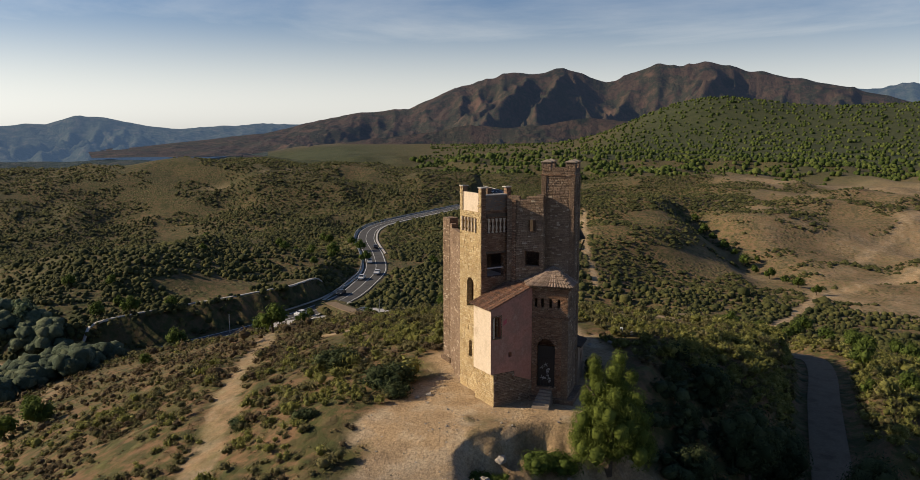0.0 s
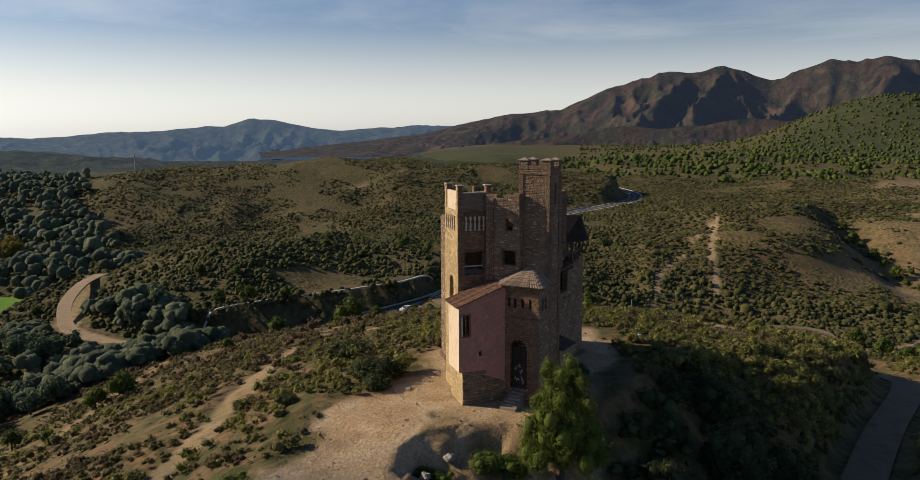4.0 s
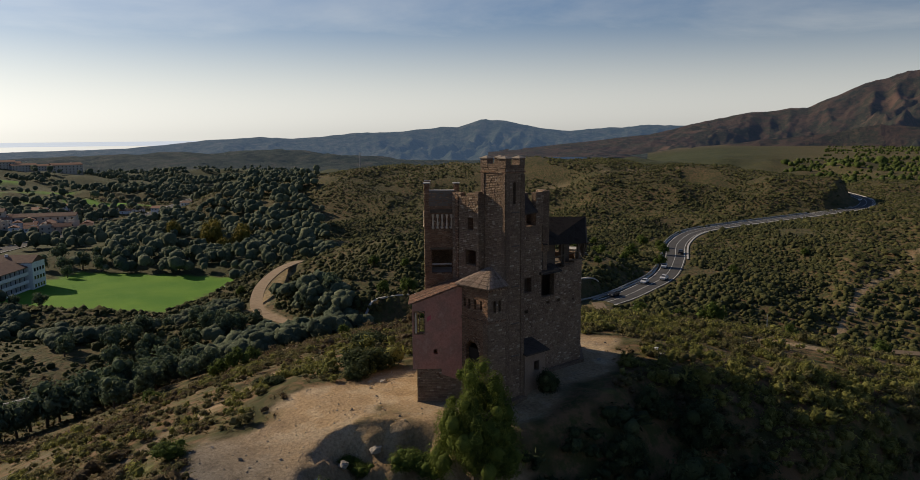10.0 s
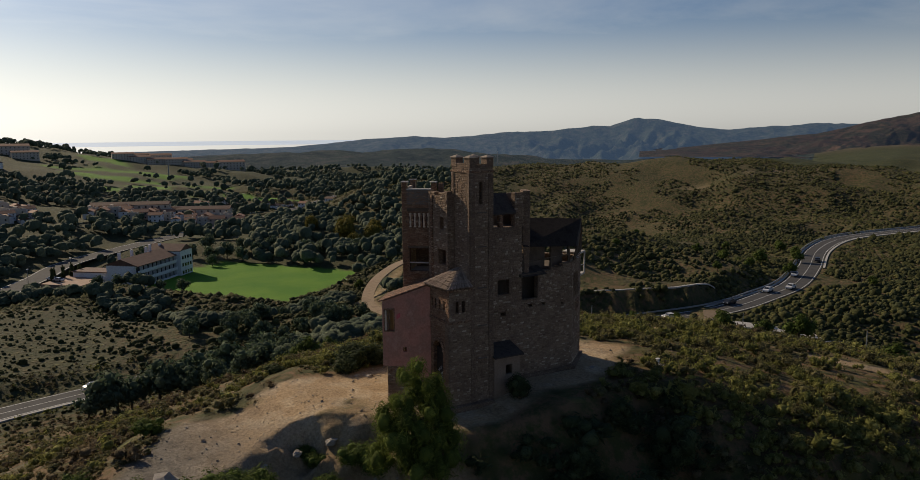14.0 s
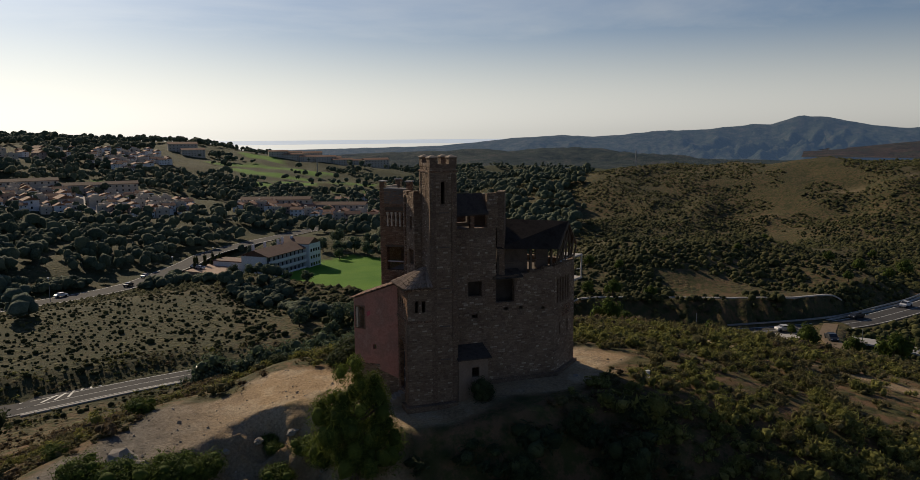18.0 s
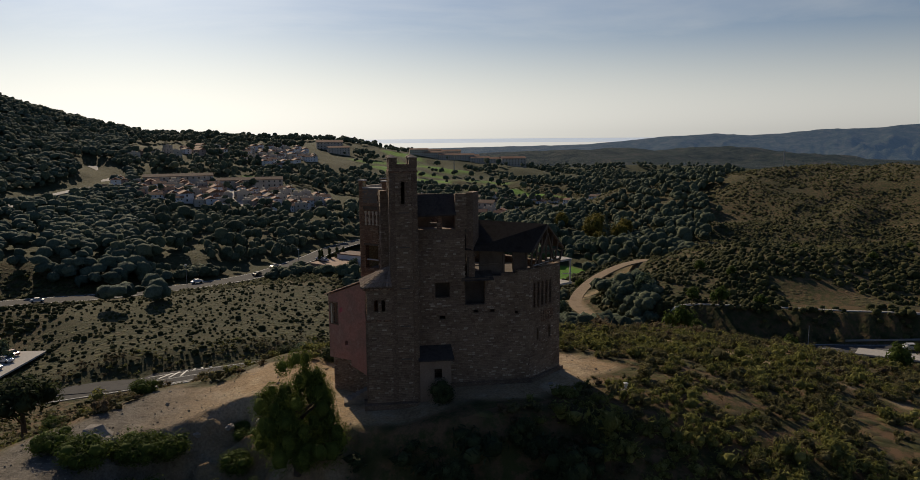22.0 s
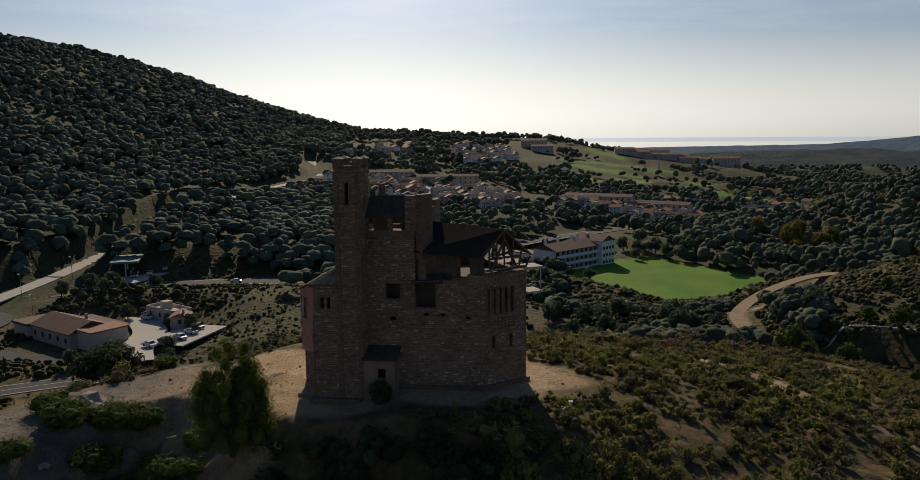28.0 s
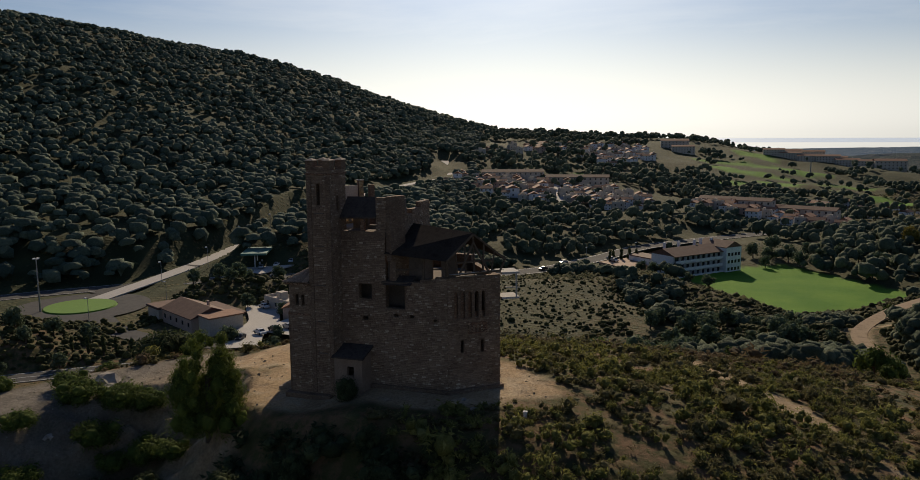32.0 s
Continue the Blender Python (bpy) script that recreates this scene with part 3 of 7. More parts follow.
def hazed_slope_material(name, haze, wooded=False, planted=False):
    """Far slopes seen through miles of air: rock and scrub, the haze added as blue emission."""
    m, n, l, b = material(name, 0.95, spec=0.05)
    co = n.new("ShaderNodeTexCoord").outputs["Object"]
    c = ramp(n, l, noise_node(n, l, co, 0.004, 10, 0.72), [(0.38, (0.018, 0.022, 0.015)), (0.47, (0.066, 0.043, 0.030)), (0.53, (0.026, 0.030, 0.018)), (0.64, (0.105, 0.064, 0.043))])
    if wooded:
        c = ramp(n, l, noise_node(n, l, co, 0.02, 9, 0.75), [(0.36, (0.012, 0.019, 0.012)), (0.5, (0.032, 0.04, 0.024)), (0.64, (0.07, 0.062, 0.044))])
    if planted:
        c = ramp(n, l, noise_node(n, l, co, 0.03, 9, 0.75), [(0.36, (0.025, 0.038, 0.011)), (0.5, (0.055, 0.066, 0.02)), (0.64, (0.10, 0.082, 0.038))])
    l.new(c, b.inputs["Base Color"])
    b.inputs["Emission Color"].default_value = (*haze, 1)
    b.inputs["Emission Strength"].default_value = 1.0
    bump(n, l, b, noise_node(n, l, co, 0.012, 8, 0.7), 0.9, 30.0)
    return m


turned = np.degrees(BA[:-1, :].ravel()) % 360
hazy = (RI[:-1, :].ravel() >= 1330) & (turned > 124) & (turned < 190)
allpoints = np.stack([GX, GY, GZ], axis=-1).reshape(-1, 3)
land = mesh_of("ground", allpoints, quads[~hazy], HILLSIDE, smooth=True)
use = quads[hazy]
keep, back = np.unique(use, return_inverse=True)
tagged(mesh_of("backdrop", allpoints[keep], back.reshape(use.shape), hazed_slope_material("distant_slopes", (0.009, 0.015, 0.024), True), smooth=True), "dark wooded valley floor in blue haze", "hills", kind="structure")

# far ranges: bearing (degrees) and height of the crest
RANGE_NEAR = [(40, 60), (60, 90), (74, 110), (78.4, 120), (84, 218), (88.4, 265), (92, 317), (95, 310), (98.5, 246), (102.5, 299), (106.5, 276),
              (110.5, 200), (113.5, 118), (117, 100), (120.5, 55), (124, 5), (132, -50), (140, -100), (150, -110)]
RANGE_FAR = [(60, 5), (74, 140), (79, 245), (83, 210), (90, 60), (120, 50), (124, 55), (130.3, 24), (132.3, 47), (134.6, 83), (136.4, 91), (138.1, 48), (139.4, 52), (140.7, 40), (143.2, 20), (145.8, 22), (148.5, -3),
             (150.4, -8), (152.7, 2), (155.6, -12), (157.7, -20), (159, -33), (160.3, -42), (161.8, -54), (166, -60), (171, -68), (176, -74), (196, -88)]
FOOTHILLS = [(84, -60), (92, -10), (94, 12), (97, 46), (100, 62), (103, 40), (106, 26), (109, 38), (112, 8), (116, -10), (120, -40), (126, -90)]
SPURS = [(140, -95), (147, -80), (150, -72), (153, -64), (157, -51), (160, -42), (163, -37), (166, -35), (169, -40), (172, -50), (176, -64), (186, -95)]
LOW_SPURS = [(132, -90), (138, -62), (143, -52), (147, -50), (150, -56), (154, -64), (160, -72), (168, -90)]


def range_mesh(words, crest, near, far, floor, mat, lo, hi, seed, fine=0.12, steps=64, size=1.0):
    """A mountain range round the horizon: from its foot up to a jagged crest, with spurs and gullies running down, then down behind."""
    B, K = np.meshgrid(np.arange(lo, hi, fine), np.linspace(0, 1, steps))
    R = near + (far - near) * K
    arc = np.radians(B) * far
    down = far - R
    u = arc + 90 * size * wave(arc, R, 420 * size, seed + 1)
    spur = (0.62 * np.abs(wave(u + 0.35 * down, 0.30 * R, 400 * size, seed)) + 0.40 * np.abs(wave(u - 0.30 * down, 0.4 * R, 170 * size, seed + 2))
            + 0.22 * np.abs(wave(u + 0.2 * down, 0.5 * R, 74 * size, seed + 3)) + 0.10 * np.abs(wave(u, 0.7 * R, 30 * size, seed + 4)))
    top = np.interp(B, [b for b, z in crest], [z for b, z in crest])
    tall = np.maximum(top - floor, 0)
    top = top - tall * (0.07 * np.abs(wave(arc, 0 * arc, 150 * size, seed + 5)) + 0.035 * np.abs(wave(arc, 0 * arc, 55 * size, seed + 6)))
    rise = K ** 1.1
    Z = floor + (top - floor) * (rise - 0.95 * (spur - 0.12) * np.sin(np.pi * K ** 0.8) ** 0.8)
    X, Y = R * np.cos(np.radians(B)), R * np.sin(np.radians(B))
    X = np.vstack([X, X[-1:] * 1.06])
    Y = np.vstack([Y, Y[-1:] * 1.06])
    Z = np.vstack([Z, np.full((1, Z.shape[1]), floor)])
    i = np.arange(X.size).reshape(X.shape)
    f = np.stack([i[:-1, :-1], i[:-1, 1:], i[1:, 1:], i[1:, :-1]], axis=-1).reshape(-1, 4)
    return tagged(mesh_of("backdrop", np.stack([X, Y, Z], -1).reshape(-1, 3), f[:, ::-1], mat, smooth=True), words, "mountains", kind="structure")


range_mesh("hazy blue hills at the horizon", RANGE_FAR, 2900, 4250, -105, hazed_slope_material("horizon_slopes", (0.034, 0.055, 0.090), True), 66, 196, 201, 0.13, 26)
range_mesh("dark brown folded mountains in the distance", RANGE_NEAR, 2350, 3500, -60, hazed_slope_material("mountain_slopes", (0.009, 0.013, 0.021)), 46, 136, 211, 0.12, 72)
range_mesh("bare brown foothills below the mountains", FOOTHILLS, 2150, 2700, -60, hazed_slope_material("foothill_slopes", (0.006, 0.009, 0.015)), 84, 126, 221, 0.12, 44, 0.6)
range_mesh("dark wooded spurs in blue haze", SPURS, 1650, 2150, -100, hazed_slope_material("spur_slopes", (0.013, 0.021, 0.035), True), 140, 186, 231, 0.12, 40, 0.5)
range_mesh("low wooded spurs beyond the valley", LOW_SPURS, 1350, 1650, -95, hazed_slope_material("low_spur_slopes", (0.009, 0.014, 0.023), True), 132, 168, 241, 0.14, 32, 0.4)
tagged(land, "dry scrub hills with bare tracks, valley floor and far mountains", "ground", kind="structure")


def bearing_of(px, py):
    return np.degrees(np.arctan2(py, px)) % 360


# fairways: centre, half length, half width, turn
GREENS = [(-770, 40, 50, 18, 85), (-700, 62, 60, 22, 80), (-640, 96, 60, 20, 75), (-620, 30, 34, 14, 80), (-665, 122, 45, 20, 70), (-585, 140, 55, 14, 60),
          (-562, 178, 45, 12, 60), (-760, 90, 50, 22, 85), (-142, -168, 9, 9, 0), (-560, -75, 22, 7, 20), (-860, 60, 60, 26, 40)]


def cover(px, py):
    """Bare earth, woodland and mountain rock, each 0 to 1."""
    r = np.hypot(px, py)
    d, _ = along(px, py, [(-3.5, 13), (-7, 9), (-8, 0), (-8.5, -7), (-6.5, -15), (3, -22), (20, -29), (50, -40)])
    bare = 1 - step(d + 1.5 * wave(px, py, 3.4, 11) + 0.9 * wave(px, py, 1.3, 41), 2.7, 5.0)
    d, _ = along(px, py, [(-3, -1), (-4, 9)])
    bare = np.maximum(bare, 1 - step(d + 1.0 * wave(px, py, 2, 12), 4.8, 6.8))
    for line, half, most in ((SLOPE_TRACK, 1.3, 0.5), (DIRT_ROAD, 2.2, 1.0), ([(-40, -30), (-52, -12), (-66, 4), (-84, 30), (-96, 44)], 1.1, 0.35)):
        d, _ = along(px, py, line)
        bare = np.maximum(bare, most * (1 - step(d + 0.5 * wave(px, py, 2.5, 13), half * 0.7, half * 1.3)))
    s = side_of(px, py, BRINK)
    bare = np.maximum(bare, (1 - step(np.abs(s - 2.5), 2, 5)) * step(-py, 2, 5) * 0.75)
    for x, y, rad in ((62, 270, 26), (48, 232, 16), (95, 262, 30), (25, 258, 14), (110, 330, 22), (140, 480, 40), (210, 560, 60)):
        bare = np.maximum(bare, (1 - step(np.hypot((px - x), (py - y) * 1.3) + 7 * wave(px, py, 18, 14), rad * 0.5, rad)) * (0.5 + 0.35 * wave(px, py, 9, 47)))
    for line, half in (([(12, 130), (30, 190), (40, 232), (70, 262), (130, 300), (230, 330)], 1.9), ([(48, 232), (92, 216), (170, 205)], 1.6),
                       ([(60, 290), (100, 380), (190, 450), (330, 520)], 3), ([(-30, 196), (-42, 240), (-52, 292)], 1.1), ([(-300, 330), (-275, 365), (-262, 395)], 2.0),
                       ([(-52, 290), (-50, 200), (-38, 150)], 0.9), ([(-34, 22), (-21.8, 29), (-9.3, 36.8), (4, 45)], 0.9)):
        d, _ = along(px, py, line)
        bare = np.maximum(bare, 0.8 * (1 - step(d + 0.9 * wave(px, py, 6, 15), half * 0.6, half * 1.25)))
    bare = np.maximum(bare, (0.2 + 0.34 * step(wave(px, py, 44, 42) + 0.6 * wave(px, py, 13, 43), -0.35, 0.5)) * step(px, -25, 30) * step(py, 170, 230) * (1 - step(py, 620, 800)))
    wood = step(-py - 0.25 * np.abs(px) - 72, 0, 14) * step(-px, 60, 120) * step(r, 200, 230) * (1 - step(r, 2400, 2800))
    wood = np.maximum(wood, step(py, 700, 900) * (1 - step(r, 2600, 2900)) * step(px, -380, -120))
    wood = np.maximum(wood, (0.55 + 0.3 * wave(px, py, 70, 19)) * step(r, 560, 700) * step(py, 200, 400) * (1 - step(py, 700, 900)))
    wood = np.maximum(wood, step(r + 60 * wave(px, py, 120, 16), 620, 760) * step(bearing_of(px, py), 106, 120) * (1 - step(r, 2900, 3300)))
    wood = np.maximum(wood, (0.8 + 0.2 * wave(px, py, 60, 18)) * step(-px, 235, 265) * (1 - step(py, 100, 200)))
    wood = np.maximum(wood, np.minimum(0.40 + 0.2 * wave(px, py, 30, 48), 0.49) * step(-px, 30, 100) * step(py, 20, 80))
    wood = np.maximum(wood, 0.49 * step(-px, 95, 125) * (1 - step(py, 25, 60)))
    wood = np.maximum(wood, 0.8 * step(-px, 112, 124) * (1 - step(-px, 205, 226)) * step(-py, -6, 10) * (1 - step(-py, 78, 92)))
    rock = step(r, 2300, 2900)
    c, sn = math.cos(math.radians(FIELD[4])), math.sin(math.radians(FIELD[4]))
    u, v = (px - FIELD[0]) * c + (py - FIELD[1]) * sn, -(px - FIELD[0]) * sn + (py - FIELD[1]) * c
    turf = 1 - step(np.maximum(np.abs(u) - FIELD[2], np.abs(v) - FIELD[3]), -1.5, 0.5)
    for x, y, ra, rb, turn in GREENS:
        ra, rb = (ra, rb) if ra < 25 else (ra * 0.95, rb * 0.95)
        c, sn = math.cos(math.radians(turn)), math.sin(math.radians(turn))
        u, v = (px - x) * c + (py - y) * sn, -(px - x) * sn + (py - y) * c
        turf = np.maximum(turf, 1 - step((u / ra) ** 2 + (v / rb) ** 2 + 0.7 * wave(px, py, 22, 17), 0.3, 0.6))
    return bare, wood, rock, turf


bare, wood, rock, turf = cover(GX.ravel(), GY.ravel())
layer = land.data.color_attributes.new("cover", "FLOAT_COLOR", "POINT")
layer.data.foreach_set("color", np.stack([bare, wood, rock, np.ones_like(bare)], axis=-1).astype(np.float32).ravel())
layer = land.data.color_attributes.new("turf", "FLOAT_COLOR", "POINT")
layer.data.foreach_set("color", np.stack([turf, turf, turf, np.ones_like(turf)], axis=-1).astype(np.float32).ravel())

sea_verts = [(math.cos(radians(a)) * r, math.sin(radians(a)) * r, -26 - 0.031 * (4890 - r)) for r in (4340, 4890) for a in range(150, 241, 5)]
# sun glitter and pale haze on the water put in as emission
SEA, sn_, sl_, sb_ = material("sea_glitter_glow", 0.35, spec=0.5)
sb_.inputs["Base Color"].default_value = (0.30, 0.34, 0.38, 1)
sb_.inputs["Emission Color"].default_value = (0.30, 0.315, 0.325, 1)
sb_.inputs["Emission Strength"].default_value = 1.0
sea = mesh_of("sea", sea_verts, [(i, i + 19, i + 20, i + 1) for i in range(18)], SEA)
tagged(sea, "pale sea at the horizon, its glitter put in as glow", "water", kind="structure")


# ---- road strips ----
def strip(name, line, half, mat, parent=None, lift=0.12, shift=0.0, seg=2.5):
    """A road surface along its bends, rounded by a spline, laid on its bed."""
    pts = [Vector(p) for p in line]
    smooth = []
    for i in range(len(pts) - 1):
        a, b, c, d = pts[max(0, i - 1)], pts[i], pts[i + 1], pts[min(len(pts) - 1, i + 2)]
        k = max(2, int((c - b).length / seg))
        for j in range(k):
            t = j / k
            smooth.append(0.5 * ((2 * b) + (c - a) * t + (2 * a - 5 * b + 4 * c - d) * t * t + (3 * b - a - 3 * c + d) * t ** 3))
    smooth.append(pts[-1])
    verts, faces = [], []
    for i, p in enumerate(smooth):
        d = smooth[min(i + 1, len(smooth) - 1)] - smooth[max(i - 1, 0)]
        side = Vector((d.y, -d.x, 0)).normalized()
        for s in (-1, 1):
            q = p + side * (half * s + shift)
            verts.append((q.x, q.y, p.z + lift))
        for s in (-1, 1):
            q = p + side * (half * s + shift)
            verts.append((q.x, q.y, p.z + lift - 0.4))
    for i in range(len(smooth) - 1):
        a, b = 4 * i, 4 * i + 4
        faces += [(a, a + 1, b + 1, b), (a, b, b + 2, a + 2), (a + 1, a + 3, b + 3, b + 1)]
    return mesh_of(name, verts, faces, mat, parent)

GRAVEL = plain("grey_gravel", [(0.13, 0.09, 0.055), (0.20, 0.145, 0.09), (0.14, 0.10, 0.062)], 0.5, 0.95, depth=0.05)
tagged(strip("road", MAIN_ROAD, 3.9, ASPHALT), "grey winding two-lane asphalt road through the hills", "road", kind="structure")
tagged(strip("road", WEST_ROAD, 5.2, ASPHALT, lift=0.18), "wide grey asphalt road along the valley", "road", kind="structure")
tagged(strip("road", HILL_ROAD, 3.4, CONCRETE, lift=0.16), "pale concrete road at the foot of the wood", "road", kind="structure")
tagged(strip("road", SIDE_ROAD, 1.6, GRAVEL, lift=0.1), "narrow brown gravel road below the castle", "road", kind="structure")
tagged(strip("road", DIRT_ROAD, 1.8, DIRT, lift=0.1), "pale dirt road round the foot of a hill", "road", kind="structure")

for lane, half, words in (([(-97, 107), (-88, 116), (-80, 124), (-71, 132), (-60, 137)], 2.6, "pale slip road beside the bend"), ([(-66, 625), (-63, 655), (-57, 685), (-44, 715), (-25, 740)], 4.5, "pale dirt lane curving up the far slope")):
    tagged(strip("road", [(x, y, height(x, y)) for x, y in lane], half, CONCRETE, lift=0.5), words, "road", kind="structure")
# concrete ditch along the top of the cutting
DITCH = [(-124.6, 70.5), (-125, 77), (-124, 84), (-119.5, 97), (-110, 115), (-104.5, 130), (-104.5, 148)]
rim = [(a[0] + (b[0] - a[0]) * k / 8, a[1] + (b[1] - a[1]) * k / 8) for a, b in zip(DITCH[:-1], DITCH[1:]) for k in range(8)]
tagged(strip("ditch", [(x, y, height(x, y)) for x, y in rim], 0.35, CONCRETE, lift=0.25), "pale concrete drainage ditch along the cutting", "ditch", kind="structure")


# ---- the ruined castle ----
U, W = Vector((0.65, 0.76)), Vector((-0.76, 0.65))      # the diagonal blocks lie along these
PINK_AT, LEFT_AT = Vector((-4.75, -4.33)), Vector((-6.26, -1.9))


def diag(o, s, t):
    q = o + U * s + W * t
    return (q.x, q.y)


castle = tagged(new("ruined_castle"), "ruined stone folly castle with square tower, pink annex and broken roofs", "castle")
TH = 0.45
LEAN_PLASTER = plain("brown_render", [(0.24, 0.17, 0.12), (0.30, 0.22, 0.16)], 1.0)



def stonework(name, tones, joint=0.5):
    """Dressed pieces laid in courses: each its own tone, pitted and stained."""
    m, n, l, b = material(name, 0.93, spec=0.2)
    co = n.new("ShaderNodeTexCoord").outputs["Object"]
    both = n.new("ShaderNodeMath")
    both.operation = "ADD"
    l.new(n.new("ShaderNodeNewGeometry").outputs["Random Per Island"], both.inputs[0])
    l.new(n.new("ShaderNodeObjectInfo").outputs["Random"], both.inputs[1])
    share = n.new("ShaderNodeMath")
    share.operation = "FRACT"
    l.new(both.outputs[0], share.inputs[0])
    c = ramp(n, l, share.outputs[0], [(i / (len(tones) - 1), t) for i, t in enumerate(tones)])
    geo = n.new("ShaderNodeNewGeometry").outputs["Position"]
    fine = noise_node(n, l, geo, 16, 6, 0.75)
    c = mixed(n, l, 0.65, c, ramp(n, l, fine, [(0.3, (0.45, 0.43, 0.4)), (0.68, (1, 1, 1))]), "MULTIPLY")
    c = mixed(n, l, 0.5, c, ramp(n, l, noise_node(n, l, geo, 0.6, 5), [(0.34, (0.55, 0.5, 0.45)), (0.6, (1, 1, 1))]), "MULTIPLY")
    l.new(c, b.inputs["Base Color"])
    bump(n, l, b, fine, 0.6, 0.03)
    return m


LAID = {"rubble_stone": (stonework("laid_rubble", [(0.21, 0.147, 0.102), (0.33, 0.235, 0.16), (0.27, 0.188, 0.13), (0.41, 0.305, 0.21), (0.30, 0.21, 0.145), (0.37, 0.265, 0.185), (0.24, 0.165, 0.115), (0.62, 0.51, 0.38)]), 0.25, 0.118),
        "sunlit_yellow_rubble": (stonework("laid_sunlit_yellow_rubble", [(0.48, 0.36, 0.19), (0.62, 0.48, 0.27), (0.54, 0.40, 0.21), (0.68, 0.56, 0.35), (0.44, 0.31, 0.16)]), 0.28, 0.14),
        "brick_work": (stonework("laid_brick", [(0.25, 0.14, 0.085), (0.34, 0.20, 0.125), (0.28, 0.16, 0.10), (0.42, 0.29, 0.19), (0.23, 0.13, 0.08)]), 0.27, 0.085)}
PIECE = [((0, 0, 0), (1, 0, 0), (1, 0, 1), (0, 0, 1), (a, -1, b), (1 - c, -1, b), (1 - a, -1, 1 - d), (c, -1, 1 - b)) for a, b, c, d in ((0.06, 0.12, 0.07, 0.14), (0.1, 0.16, 0.05, 0.1), (0.05, 0.1, 0.1, 0.18), (0.09, 0.2, 0.08, 0.12))]
PIECE_FACES = [(4, 5, 6, 7), (0, 1, 5, 4), (1, 2, 6, 5), (2, 3, 7, 6), (3, 0, 4, 7)]
single_stones, stone_meshes = [0], []
stone_rng = random.Random(71)


def lay_courses(wall, mat, p, q, z0, z1, holes, crest, singles=False):
    """Courses of stones standing proud of a wall's outer face, left out at its openings and broken tops."""
    skin, long, tall = LAID[mat.name]
    p, d = Vector((*p, 0)), (Vector((*q, 0)) - Vector((*p, 0)))
    length = d.length
    d = d.normalized()
    out = Vector((d.y, -d.x, 0))
    verts, faces = [], []
    z = max(z0, -1.3)
    while z < z1 + 3:
        h = tall * stone_rng.uniform(0.75, 1.3)
        s = -stone_rng.uniform(0, long * 0.6)
        while s < length:
            w = long * stone_rng.uniform(0.55, 1.5)
            a, b = max(s, 0.01), min(s + w - 0.02, length - 0.01)
            s += w
            lip = z1
            for c in crest:
                if c[0] < (a + b) / 2 < c[1]:
                    lip = z1 + c[2]
            if b - a < 0.08 or z + h > lip or stone_rng.random() < 0.035:
                continue
            if any(a < k[1] + 0.01 and b > k[0] - 0.01 and z < k[3] + 0.01 and z + h > k[2] - 0.01 for k in holes):
                continue
            base, proud, shape = p + d * a - out * 0.004, stone_rng.uniform(0.012, 0.05), stone_rng.randrange(4)
            if singles and single_stones[0] < 300 and 1.2 < z < 7.5:
                if not stone_meshes:
                    for form in PIECE:
                        me = bpy.data.meshes.new("stone")
                        me.from_pydata(form, [], PIECE_FACES)
                        me.materials.append(LAID["rubble_stone"][0])
                        stone_meshes.append(me)
                ob = new("stone", stone_meshes[shape])
                ob.parent = wall
                turn = Matrix(((d.x, -out.x, 0, 0), (d.y, -out.y, 0, 0), (0, 0, 1, 0), (0, 0, 0, 1)))
                ob.matrix_basis = Matrix.Translation((base.x, base.y, z)) @ turn @ Matrix.Diagonal((b - a, proud + 0.004, h - 0.018, 1))
                single_stones[0] += 1
                continue
            k = len(verts)
            for x, y, up in PIECE[shape]:
                v = base + d * (x * (b - a)) - out * (y * (proud + 0.004))
                verts.append((v.x, v.y, z + up * (h - 0.018)))
            faces += [tuple(k + i for i in f) for f in PIECE_FACES]
        z += h
    if verts:
        tagged(mesh_of("stonework", verts, faces, skin, wall), "stones laid in uneven courses", kind="stuff")


def walled(name, mat, spec, label=""):
    """A castle wall with its courses of stone. spec: as for wall_mesh."""
    p, q, z0, z1, thick, holes, crest = (*spec, (), ())[:7]
    ob = part(name, wall_mesh(p, q, z0, z1, thick, holes, crest), mat, castle, label)
    lay_courses(ob, mat, p, q, z0, z1, holes, crest, name in ("body_wall",))
    return ob


# tower: square shaft, string course, battlements
tower_sides = [((-2.34, 0), (0, 0)), ((0, 0), (0, 1.78)), ((0, 1.78), (-2.34, 1.78)), ((-2.34, 1.78), (-2.34, 0))]
tower_holes = [[], [(0.72, 0.98, 13.9, 15.4, 0.8)], [(0.9, 1.2, 13.5, 14.5, 0)], []]
for (p, q), holes in zip(tower_sides, tower_holes):
    walled("tower_wall", STONE, (p, q, -1.5, 16.35, TH, holes), "brown rubble stone wall with pale mortar")
part("string_course", prism([(-2.42, -0.08), (0.08, -0.08), (0.08, 1.86), (-2.42, 1.86)], 16.0, 16.12), BRICK, castle, "projecting brick band")
part("tower_roof_slab", prism([(-2.1, 0.2), (-0.2, 0.2), (-0.2, 1.6), (-2.1, 1.6)], 15.75, 15.9), CONCRETE, castle)


CAP_STONE = plain("cap_stone", [(0.24, 0.19, 0.145), (0.36, 0.30, 0.235)], 3.0, 0.92)


